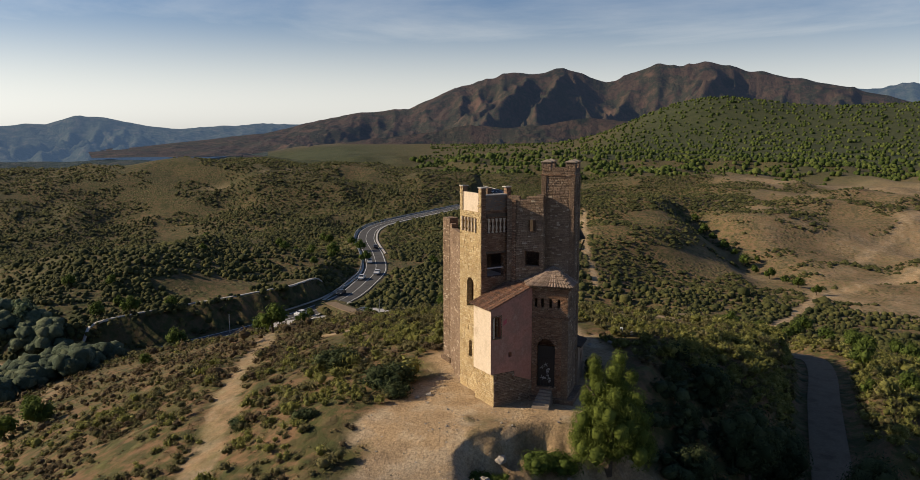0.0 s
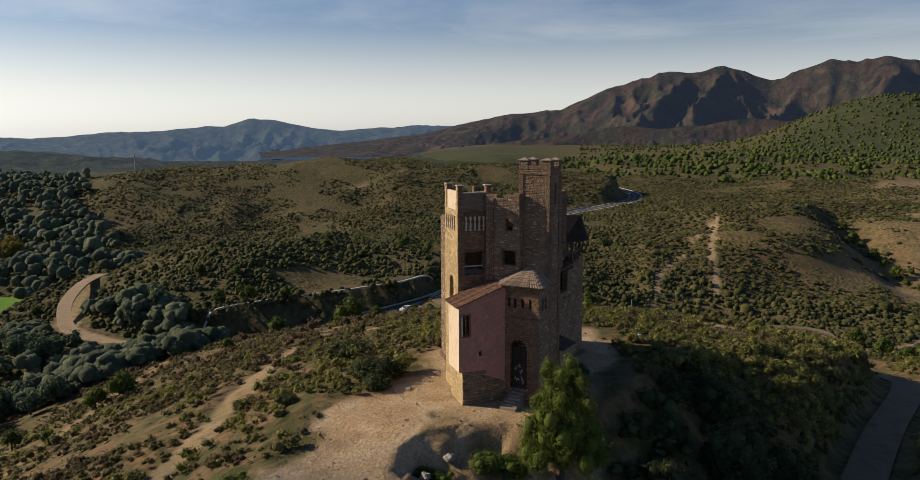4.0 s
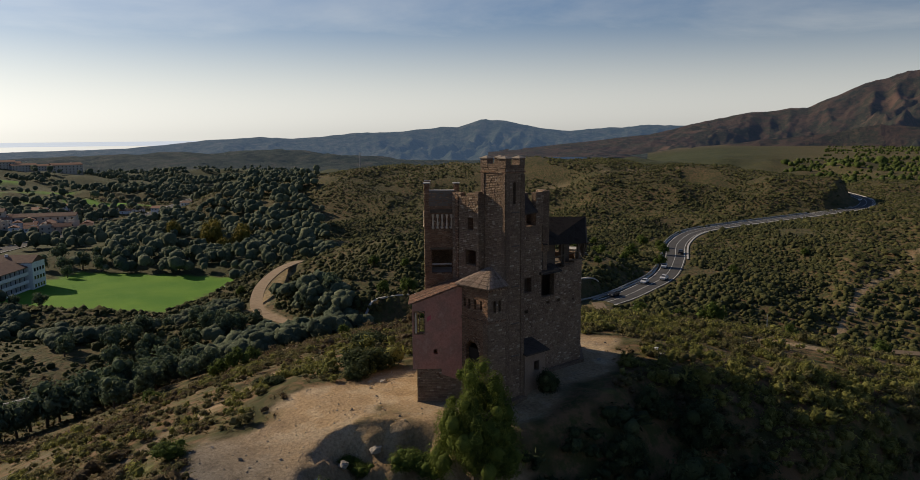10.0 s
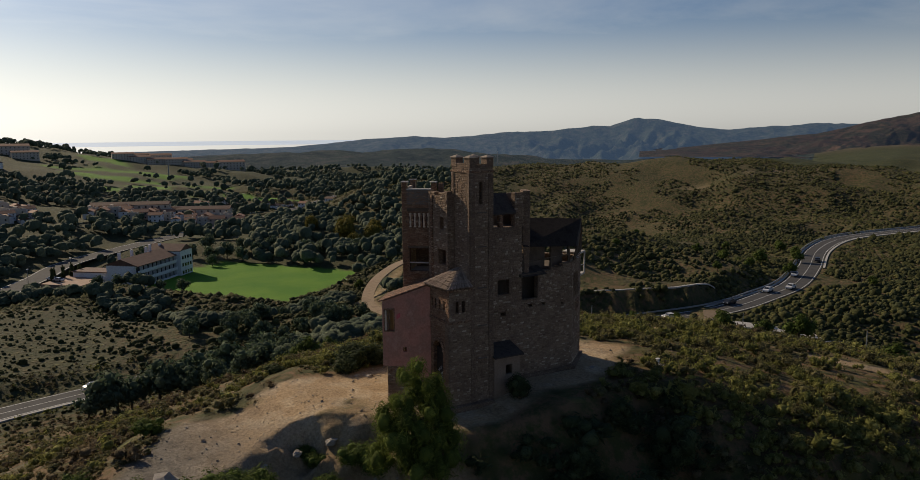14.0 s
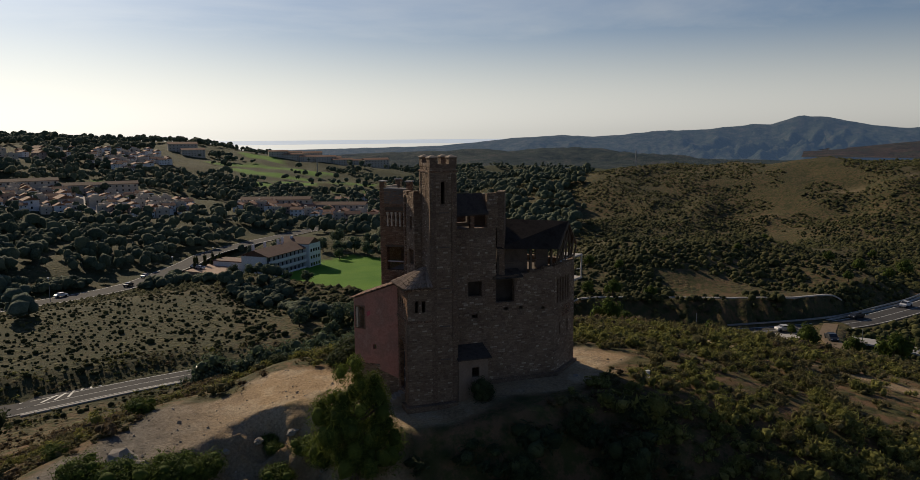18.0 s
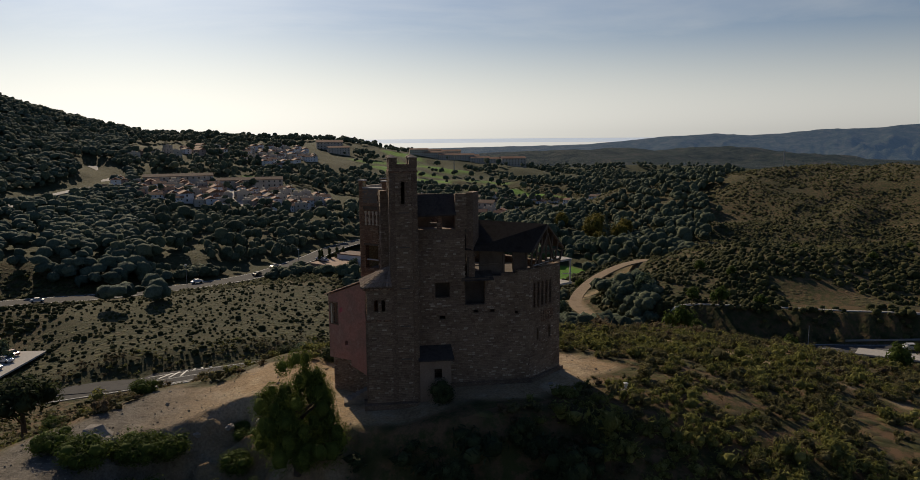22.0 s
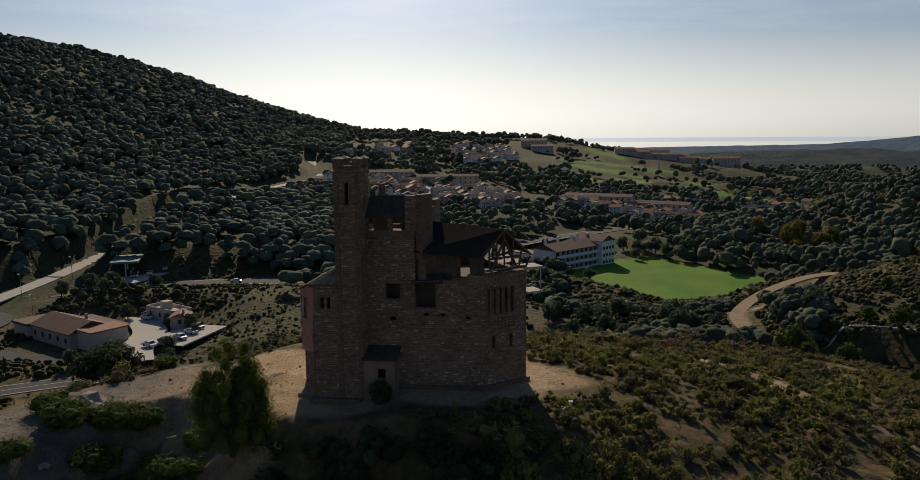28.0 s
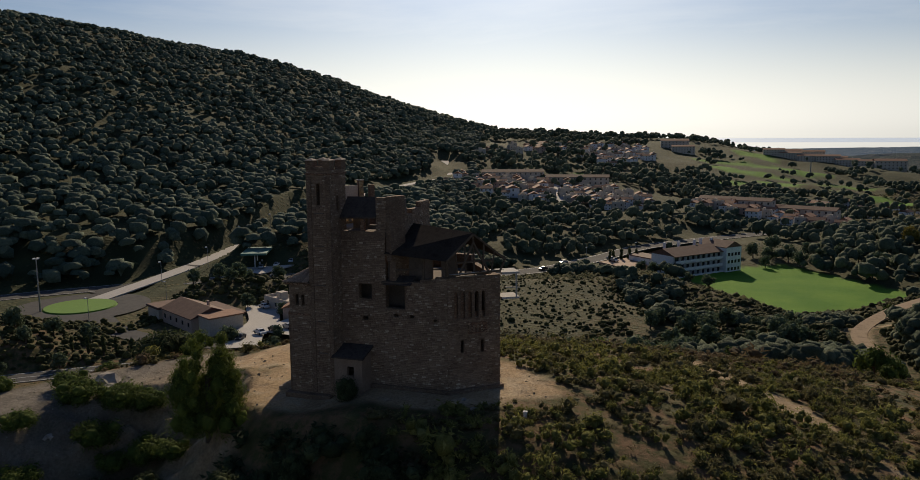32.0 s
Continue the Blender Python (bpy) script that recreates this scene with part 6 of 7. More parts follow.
tagged(scatter("far_hill_scrub", tents, x[~close], y[~close], w[~close] * 1.5, w[~close] * 1.3, MASS_SCRUB, 0.05, 12, smooth=True), "dark scrub dotted over the far hills", "scrub", kind="stuff")

# the steep bank: thick undergrowth coloured dark for the castle's shade, scrub again further north
x, y, rs = spots(91, 4000, -70, 84, 5, 95, 0.7)
s = side_of(x, y, BRINK)
ok = (s > 0.6) & clear(x, y, 0.3)
x, y, s = x[ok], y[ok], s[ok]
w = np.random.RandomState(92).gamma(5, 0.2, len(x)) + 0.5
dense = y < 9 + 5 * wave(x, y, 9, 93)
tagged(scatter("undergrowth", low_bush, x[dense], y[dense], w[dense] * 1.6, w[dense] * 1.3, NEAR_SHADED, 0.15, 94, smooth=True), "thick undergrowth on the shaded bank, coloured dark for the shade", "undergrowth", kind="stuff")
tagged(scatter("bank_scrub", low_bush, x[~dense], y[~dense], w[~dense] * 1.2, w[~dense] * 1.2, NEAR_FRESH, 0.1, 95, smooth=True), "olive scrub on the sunny end of the bank", "scrub", kind="stuff")

# woods too dense to count
crown_far = [mass(60 + k, 1 if k < 6 else 2, "flat" if k % 2 else "round") for k in range(9)]
x, y, rs = spots(11, 15500, 196, 248, 190, 1250, 0.72)
ok = clear(x, y, 3) & (along(x, y, HILL_ROAD[3:])[0] > 15) & (cover(x, y)[1] > 0.4) & (wave(x, y, 45, 24) > -0.72) & (np.hypot(x + 192, y + 122) > 44) & (np.hypot(x + 165, y + 150) > 36)
x, y = x[ok], y[ok]
w = np.random.RandomState(12).uniform(6, 10, len(x))
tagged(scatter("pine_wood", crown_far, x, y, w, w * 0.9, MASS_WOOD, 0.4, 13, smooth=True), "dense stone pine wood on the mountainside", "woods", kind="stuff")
x, y, rs = spots(14, 9500, 62, 112, 640, 2500, 0.9)
ok = (cover(x, y)[1] > 0.4) & clear(x, y, 3)
x, y = x[ok], y[ok]
w = np.random.RandomState(15).uniform(4.5, 8, len(x))
tagged(scatter("far_wood", [mass(70 + k, 1, "low") for k in range(6)], x, y, w, w * 0.9, MASS_PLANT, 0.4, 16, smooth=True), "green pine plantations on the northern slopes", "woods", kind="stuff")
x, y, rs = spots(141, 9000, 62, 128, 600, 1250, 0.9)
ok = clear(x, y, 2) & (cover(x, y)[1] < 0.6) & (wave(x, y, 90, 142) + 0.7 * wave(x, y, 30, 143) > -0.25)
x, y = x[ok], y[ok]
w = rs.gamma(4, 0.7, len(x)) + 1.2
tagged(scatter("far_scrub", [mass(170 + k, 1, "low") for k in range(5)], x, y, w, w * 0.9, MASS_PLANT, 0.2, 144, smooth=True), "olive scrub and young pines on the far terraces", "scrub", kind="stuff")
# dark belts between road, town and golf course
x, y, rs = spots(17, 13000, 150, 206, 245, 1300, 0.85)
ok = clear(x, y, 2.5) & (wave(x, y, 70, 26) + 0.5 * wave(x, y, 25, 27) > -0.34) & (np.hypot(x + 290, y - 18) > 30) & (along(x, y, HILL_ROAD[3:])[0] > 14)
for hx, hy, ra, rb in ((-478, -80, 66, 92), (-450, 55, 30, 50), (-690, 92, 112, 70), (-590, 160, 50, 36), (-860, 145, 60, 75), (-690, -62, 62, 32), (-760, 60, 70, 60)):
    ok &= (((x - hx) / ra) ** 2 + ((y - hy) / rb) ** 2 > 1) | (rs.uniform(0, 1, len(x)) < (0.22 if hx < -550 else 0.12))
x, y = x[ok], y[ok]
w = np.random.RandomState(18).uniform(5, 10, len(x))
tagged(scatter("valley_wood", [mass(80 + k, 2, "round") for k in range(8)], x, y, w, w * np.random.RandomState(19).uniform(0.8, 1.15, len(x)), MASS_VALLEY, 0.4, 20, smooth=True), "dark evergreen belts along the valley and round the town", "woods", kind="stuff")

# close-set trees on the valley floor between the road and the playing field
x, y, rs = spots(51, 5200, 150, 200, 98, 262, 0.9)
d_road, _ = along(x, y, MAIN_ROAD)
lower = y < 4 - 0.10 * (x + 100)
gap = (np.abs(x + 196) < 22) & (np.abs(y - 33) < 20)
ok = clear(x, y, 2.0) & ~gap & (y < 80) & (d_road > 8) & (np.hypot(x + 249, y - 58) > 46) & (np.hypot(x + 262, y - 12) > 34) & (meadow(x, y) < 0.3)
ok &= np.where(lower, wave(x, y, 30, 52) + 0.5 * wave(x, y, 11, 53) > 0.42 - 0.6 * step(-x, 180, 235), wave(x, y, 24, 54) + 0.4 * wave(x, y, 9, 56) > 0.12)
x, y = x[ok], y[ok]
w = np.random.RandomState(55).uniform(3.4, 6.6, len(x))
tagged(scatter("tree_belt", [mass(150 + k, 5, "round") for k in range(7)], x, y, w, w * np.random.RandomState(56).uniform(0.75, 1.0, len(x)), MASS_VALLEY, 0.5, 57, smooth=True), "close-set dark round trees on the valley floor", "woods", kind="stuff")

# thick dark scrub on the hills beyond the winding road
x, y, rs = spots(108, 27000, 107, 172, 105, 420, 0.8)
ok = clear(x, y, 0.3, False) & (y > 35) & (wave(x, y, 26, 109) + 0.6 * wave(x, y, 8, 110) > -0.1)
x, y = x[ok], y[ok]
w = np.random.RandomState(111).gamma(4, 0.2, len(x)) + 0.5
tagged(scatter("heath_scrub", [mass(160 + k, 1, "low") for k in range(6)], x, y, w * 1.05, w * 0.95, MASS_HEATH, 0.1, 112, smooth=True), "thick dark green scrub on the hillsides", "scrub", kind="stuff")


# ---- trees one could count ----
def trunk_mesh(height, thick, limbs, seed, lean=0.0):
    rng = random.Random(seed)
    bm = bmesh.new()

    def limb(p, q, r0, r1, k=6):
        a, b = Vector(p), Vector(q)
        d = (b - a).normalized()
        s = d.orthogonal().normalized()
        t = d.cross(s)
        rings = [[bm.verts.new(e + (s * math.cos(x) + t * math.sin(x)) * r) for x in (6.2832 * i / k for i in range(k))] for e, r in ((a, r0), (a.lerp(b, 0.5) + s * r0 * 0.4, (r0 + r1) / 2), (b, r1))]
        for u, v in zip(rings[:-1], rings[1:]):
            for i in range(k):
                bm.faces.new((u[i], u[(i + 1) % k], v[(i + 1) % k], v[i]))
    limb((0, 0, -0.4), (lean, 0, height), thick, thick * 0.4)
    for i in range(limbs):
        z = height * rng.uniform(0.35, 0.95)
        a = rng.uniform(0, 6.28)
        e = rng.uniform(0.35, 0.6) * height
        limb((lean * z / height, 0, z), (lean + e * 0.7 * math.cos(a), e * 0.7 * math.sin(a), z + e * 0.6), thick * 0.4, thick * 0.12, 5)
    return bm


def make_tree(name, label, category, height, width, shape, mat, seed, balls, quads, leaf, group="", stem=0.35, slim=0.36):
    tree = tagged(new(name), label, category, group)
    part("trunk", trunk_mesh(height * stem * 1.6, 0.035 * height + 0.03, 5, seed), BARK, tree, "rough brown trunk with limbs")
    v, f = clump(seed, balls, int(quads * 1.6), leaf * 0.8, shape, 0.66, 0.6, slim)
    v = v * np.array([width, width, height])
    mesh_of("crown", v, f, mat, tree, smooth=True)
    return tree


def stand(tree, x, y, size=1.0, turn=0.0, sink=0.15):
    z = height(x, y) - sink
    return Matrix.Translation((x, y, z)) @ Matrix.Rotation(turn, 4, "Z") @ Matrix.Diagonal((size, size, size, 1))


def put(tree, x, y, size=1.0, turn=0.0, sink=0.15):
    tree.matrix_basis = stand(tree, x, y, size, turn, sink)


def again(tree, x, y, size=1.0, turn=0.0, sink=0.15):
    made = copy_thing(tree, Matrix())
    made.matrix_basis = stand(tree, x, y, size, turn, sink)
    return made


pine = make_tree("pine_tree", "young bushy green pine below the castle door", "pine tree", 7.3, 5.9, "pine", LEAF_BRIGHT, 101, 90, 170, 0.028, stem=0.3, slim=0.11)
put(pine, 3.7, -6.3, (6.9 - height(3.7, -6.3)) / 7.3)
carob = make_tree("carob_bush", "round dark evergreen bush beside the earth path", "bush", 3.2, 4.2, "low", LEAF_DARK, 102, 22, 60, 0.05, "bushes by the path", 0.2)
put(carob, -13.4, -2.2, 1.15, 0, 0.3)
again(carob, -21.0, 3.6, 1.15, 2.0, 0.3)
again(carob, -12.2, -4.0, 0.7, 1.0)
again(carob, -24.5, -6.0, 0.55, 1.4)
again(carob, -17.0, -8.5, 0.5, 2.4)
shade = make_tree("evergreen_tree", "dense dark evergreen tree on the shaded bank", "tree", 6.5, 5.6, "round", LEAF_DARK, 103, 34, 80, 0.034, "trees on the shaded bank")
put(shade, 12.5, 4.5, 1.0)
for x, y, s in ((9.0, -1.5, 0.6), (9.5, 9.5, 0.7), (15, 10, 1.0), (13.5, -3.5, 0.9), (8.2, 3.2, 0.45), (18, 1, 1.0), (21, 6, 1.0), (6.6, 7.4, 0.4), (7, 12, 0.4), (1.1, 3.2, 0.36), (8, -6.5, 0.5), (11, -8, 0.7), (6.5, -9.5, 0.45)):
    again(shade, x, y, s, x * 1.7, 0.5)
broom = make_tree("broom_bush", "yellow-green broom bush on the stony ridge", "bush", 3.3, 4.0, "low", LEAF_PINE, 104, 20, 90, 0.034, "bushes on the ridge", 0.2)
put(broom, 2.4, -12.6, 1.15)
for x, y, s in ((1.2, -16.5, 0.95), (4.5, -14.5, 0.8), (0.6, -21.5, 0.9), (-0.4, -8.6, 0.75), (1.3, -7.6, 0.8), (0.6, -10.6, 0.8), (-2.2, -10.4, 0.5), (7.5, -20, 0.8), (-3.5, -10.6, 0.5), (9.5, -14, 0.9), (13, -17, 1.0), (0.3, -17.4, 1.15), (-0.6, -15.0, 0.95), (2.6, -19.4, 1.1), (9.6, -17.6, 1.0), (4.2, -15.8, 1.1), (6.5, -12.5, 1.0), (3.4, -9.6, 0.8), (-6.0, -24, 0.6), (2.5, -27, 0.8), (-11, -19, 0.7)):
    again(broom, x, y, s, y * 2.1)
rowan = make_tree("hillside_pine", "small rounded light green pine on the slope", "tree", 5.0, 4.4, "round", LEAF_PINE, 105, 12, 28, 0.085, "small pines on the slopes")
put(rowan, -64.9, 11.1, 0.9)
for x, y, s in ((-69.5, 10.2, 0.85), (-56, 46.5, 1.25), (-51, 47, 0.6), (-92, 67, 1.1), (-35, 67, 0.95), (-30, 70, 0.8), (-25.4, 72, 1.2), (-60.2, 49.7, 0.9), (-66, 30, 0.6), (-74, 18, 0.8), (-75, 2, 0.75), (-58, -3, 0.5), (-45, 58, 0.6), (-20, 88, 0.9), (-8, 96, 1.0),
                (-4, 112, 1.1), (4, 118, 0.9), (8, 104, 0.8), (18, 128, 1.1), (26, 140, 1.2), (-16, 104, 0.7), (12, 150, 1.2), (30, 160, 1.2), (22, 112, 0.9), (40, 150, 1.0), (46, 130, 1.1), (36, 118, 1.2), (34, 96, 1.0), (30, 78, 0.9), (44, 106, 1.1), (52, 118, 1.1), (38, 66, 1.1), (55, 90, 1.2),
                (-118, 96, 0.9), (-123, 88, 1.2), (-129, 84, 1.0), (-131, 93, 0.7), (-140, 100, 0.8), (-150, 96, 0.9), (-112, 190, 1.2), (-120, 180, 1.0), (-128, 196, 1.4), (-125, 212, 1.2), (-136, 226, 1.0), (-122, 170, 1.0), (-131, 168, 0.9), (-114, 158, 0.8), (-140, 190, 1.1), (-150, 212, 1.0),
                (-88, 196, 0.9), (-84, 240, 0.8), (-92, 118, 0.7), (-160, 250, 1.2), (-170, 262, 1.1), (-180, 240, 1.0), (-150, 150, 0.7), (30, 40, 0.8), (27, 52, 0.9), (33, 30, 0.8), (36, 48, 1.0), (29, 62, 0.9), (25, 70, 0.8), (40, 36, 0.9), (31, 22, 0.7), (44, 58, 1.1), (25, 34, 0.5), (-5, 326, 1.1), (0, 314, 1.3), (4, 303, 1.0), (9, 292, 1.2), (13, 284, 0.9), (17, 276, 1.3), (21, 268, 1.0), (26, 259, 1.2), (31, 250, 0.9), (35, 243, 1.1), (-2, 300, 0.8), (22, 280, 0.8), (40, 232, 1.0), (-205, 160, 1.0), (-212, 150, 1.2), (-226, 170, 1.2), (-198, 76, 0.9), (-172, 180, 0.9)):
    again(rowan, x, y, s * 0.95, x + y)
oak = make_tree("valley_tree", "full dark green tree in the valley below", "tree", 7.0, 6.6, "round", LEAF_VALLEY, 106, 14, 26, 0.085, "trees of the valley floor")
put(oak, -112, 2, 1.0)
x, y, rs = spots(31, 900, 150, 190, 96, 262, 0.9)
band = (y > 4 - 0.10 * (x + 100)) & (y < 78) & (x < -96)
ok = clear(x, y, 1.5) & band & (x > -192) & ((wave(x, y, 26, 33) > -0.1) | (np.abs(y - 30 - 0.28 * (x + 150)) < 9))
got = 0
for a, b in zip(x[ok], y[ok]):
    if got < 90 and not (a > -140 and b > 24):
        again(oak, a, b, rs.uniform(0.5, 0.95) * (1.1 if a > -165 else 0.75), a * 3)
        got += 1
for i in range(15):
    again(oak, -113 - 0.65 * i + 1.5 * (i % 2), -16 + 2.6 * i, 1.0 + 0.2 * (i % 3), i * 1.3)
for x, y, s in ((-296, 62, 1.2), (-300, 70, 1.1), (-303, 50, 1.2), (-307, 58, 1.3), (-310, 66, 1.1), (-305, 78, 1.2), (-299, 84, 1.0), (-312, 44, 1.2), (-318, 52, 1.3), (-292, 48, 0.9), (-250, 6, 0.9), (-246, 12, 1.0), (-243, 19, 0.8), (-240, 26, 0.9), (-262, 0, 0.8),
                (-290, 90, 1.1), (-283, 96, 1.2), (-276, 101, 1.0), (-268, 104, 1.2), (-312, 30, 1.2), (-320, 36, 1.1), (-324, 24, 1.2)):
    again(oak, x, y, s, x * 1.9)
umbrella = make_tree("umbrella_pine", "broad dark umbrella pine behind the ridge", "pine tree", 8.5, 9.5, "flat", LEAF_DARK, 107, 34, 46, 0.045, stem=0.45)
put(umbrella, -25.5, -34.2, 1.0)
poplar = make_tree("poplar_tree", "tall yellowing poplar in the valley", "tree", 17, 13, "round", LEAF_GOLD, 108, 34, 44, 0.045, "yellowing trees beyond the field")
put(poplar, -322, 122, 1.0)
for x, y, s in ((-335, 128, 0.9), (-310, 132, 0.8), (-345, 112, 0.7), (-300, 118, 0.6), (-330, 142, 0.8)):
    again(poplar, x, y, s, x)
cypress = make_tree("cypress_tree", "narrow dark cypress beside a building", "cypress", 9, 4.5, "column", LEAF_DARK, 109, 30, 30, 0.05, "cypress rows", 0.2)
put(cypress, -99, -120, 0.62)
for x, y, s in ((-101, -117, 0.7), (-102, -114, 0.66), (-104, -111, 0.6), (-97, -123, 0.55), (-280, -10, 1.0), (-282, -7, 1.1), (-284, -4, 1.0), (-278, -13, 0.9), (-286, -1, 0.8), (-274, -14, 0.9)):
    again(cypress, x, y, s, x)
for x, y, s in ((-118, -92, 1.0), (-112, -100, 0.8), (-150, -96, 0.8), (-147, -88, 0.9), (-141, -84, 0.7), (-128, -84, 0.7), (-156, -112, 0.9), (-116, -78, 0.8), (-108, -128, 1.0), (-104, -136, 0.9), (-98, -142, 1.1), (-92, -132, 0.8), (-172, -134, 1.0), (-178, -130, 1.1),
                (-184, -134, 1.0), (-168, -126, 0.9), (-192, -136, 0.9), (-166, -140, 1.0), (-200, -128, 1.0), (-90, -120, 0.7), (-84, -140, 1.0), (-80, -128, 0.8)):
    again(oak, x, y, s * 0.95, x * 2)
# fallen stones on the ridge and below the bank
STONE_GREY = plain("grey_boulder", [(0.30, 0.26, 0.21), (0.44, 0.39, 0.33)], 2.5, 0.95, depth=0.06)


def boulder(x, y, s, seed):
    bm = bmesh.new()
    bmesh.ops.create_icosphere(bm, subdivisions=2, radius=1)
    rng = random.Random(seed)
    off = Vector((rng.uniform(0, 50), rng.uniform(0, 50), 0))
    for v in bm.verts:
        v.co *= 0.75 + 0.5 * noise.noise(v.co * 1.3 + off)
        v.co.z *= 0.6
        v.co *= s
    ob = part("boulder", bm, STONE_GREY)
    ob.location = (x, y, height(x, y) + 0.1 * s)
    return tagged(ob, "rough grey boulder lying on the stony ridge", "boulder", "boulders on the ridge")


for i, (x, y, s) in enumerate(((-1.1, -19.8, 1.3), (-0.3, -18.6, 0.7), (2.0, -20.5, 0.8), (-2.6, -13.6, 0.4), (6, -18.5, 0.6), (3.6, -17.4, 0.45), (-2.6, -9.2, 0.5), (-1.2, -7.8, 0.4), (0.2, -7.4, 0.35), (-2.9, -11.4, 0.45), (-9.8, -3.2, 0.35), (-10.4, -4.0, 0.25), (1.0, 12.4, 0.3), (-0.6, 11.2, 0.25))):
    boulder(x, y, s, i)
rs = np.random.RandomState(77)
pebble = [clump(90 + k, 1, 5, 0.55, "low", 0.5) for k in range(3)]
x, y = rs.uniform(-14, 24, 2600), rs.uniform(-32, 18, 2600)
ok = (cover(x, y)[0] > 0.4) & (np.hypot(x + 4, y - 5) > 9)
x, y = x[ok], y[ok]
w = rs.gamma(2, 0.03, len(x)) + 0.04
tagged(scatter("rubble", pebble, x, y, w, w * 0.8, STONE_GREY, 0.01, 78), "loose pale stones scattered over the bare earth", "rubble", kind="stuff")


# ---- buildings of the valley ----
PLASTER_WHITE = plain("white_wall", [(0.70, 0.71, 0.72), (0.80, 0.80, 0.80), (0.74, 0.74, 0.73)], 0.25, 0.85)
PLASTER_CREAM = plain("cream_wall", [(0.50, 0.44, 0.36), (0.58, 0.52, 0.44)], 0.25, 0.85)
PLASTER_ROSE = plain("rose_wall", [(0.48, 0.34, 0.27), (0.55, 0.42, 0.34)], 0.25, 0.85)
ROOF_CLAY = plain("far_clay_roof", [(0.26, 0.13, 0.08), (0.34, 0.19, 0.12)], 0.6, 0.85)
ROOF_BROWN = plain("dark_clay_roof", [(0.13, 0.075, 0.055), (0.19, 0.11, 0.08)], 0.6, 0.85)
AWNING = tone("green_canopy", (0.10, 0.24, 0.20), 0.5)


def gable_roof(w, d, z, rise, over=0.4):
    """Ridge along x; thick slopes over walls w by d."""
    bm = bmesh.new()
    x, y = w / 2 + over, d / 2 + over
    for s in (-1, 1):
        lo = [(-x, s * y, z - 0.1), (x, s * y, z - 0.1)]
        hi = [(x, 0, z + rise), (-x, 0, z + rise)]
        top = [bm.verts.new(v) for v in lo + hi]
        bot = [bm.verts.new((v[0], v[1], v[2] - 0.25)) for v in lo + hi]
        bm.faces.new(top if s < 0 else top[::-1])
        bm.faces.new(bot[::-1] if s < 0 else bot)
        for i in range(4):
            bm.faces.new((top[i], top[(i + 1) % 4], bot[(i + 1) % 4], bot[i]))
    for s in (-1, 1):
        a = [bm.verts.new(v) for v in ((s * w / 2, -d / 2, z - 0.2), (s * w / 2, d / 2, z - 0.2), (s * w / 2, 0, z + rise - 0.2))]
        bm.faces.new(a)
    bmesh.ops.recalc_face_normals(bm, faces=bm.faces)
    return bm


def house(name, label, category, w, d, tall, rise, wall, roof, floors, across, group="", flat=False):
    """A house: walls, roof, chimney and each window with its sill."""
    h = tagged(new(name), label, category, group)
    part("body", box_mesh(-w / 2, -d / 2, -3, w / 2, d / 2, tall), wall, h)
    if flat:
        bm = bmesh.new()
        for x0, y0, x1, y1 in ((-w / 2, -d / 2, w / 2, -d / 2 + 0.25), (-w / 2, d / 2 - 0.25, w / 2, d / 2), (-w / 2, -d / 2, -w / 2 + 0.25, d / 2), (w / 2 - 0.25, -d / 2, w / 2, d / 2)):
            add_box(bm, x0, y0, tall + 0.003, x1, y1, tall + 0.8)
        part("roof_parapet", bm, wall, h)
        part("stair_head", box_mesh(-w / 5, -d / 6, tall, 0, d / 4, tall + 2.2), wall, h)
    else:
        part("roof", gable_roof(w, d, tall, rise), roof, h, "clay tile roof")
        part("chimney", box_mesh(w / 5, d / 8, tall, w / 5 + 0.6, d / 8 + 0.6, tall + rise + 0.7, 0.03), wall, h)
    for f in range(floors):
        z = 0.9 + f * 2.9
        for i in range(across):
            x = -w / 2 + w * (i + 0.5) / across
            for s in (-1, 1):
                part("window", box_mesh(x - 0.5, s * d / 2 - 0.04, z, x + 0.5, s * d / 2 + 0.04, z + 1.25), GLASS_DARK, h)
        for s in (-1, 1):
            part("window", box_mesh(s * w / 2 - 0.04, -0.5, z, s * w / 2 + 0.04, 0.5, z + 1.25), GLASS_DARK, h)
    return h


def place(ob, x, y, turn, z=None):
    ob.matrix_basis = Matrix.Translation((x, y, height(x, y) if z is None else z)) @ Matrix.Rotation(radians(turn), 4, "Z")
    return ob


def place_again(ob, x, y, turn, size=1.0):
    made = copy_thing(ob, Matrix())
    made.matrix_basis = Matrix.Translation((x, y, height(x, y) - 0.3)) @ Matrix.Rotation(radians(turn), 4, "Z") @ Matrix.Diagonal((size, size, size, 1))
    return made


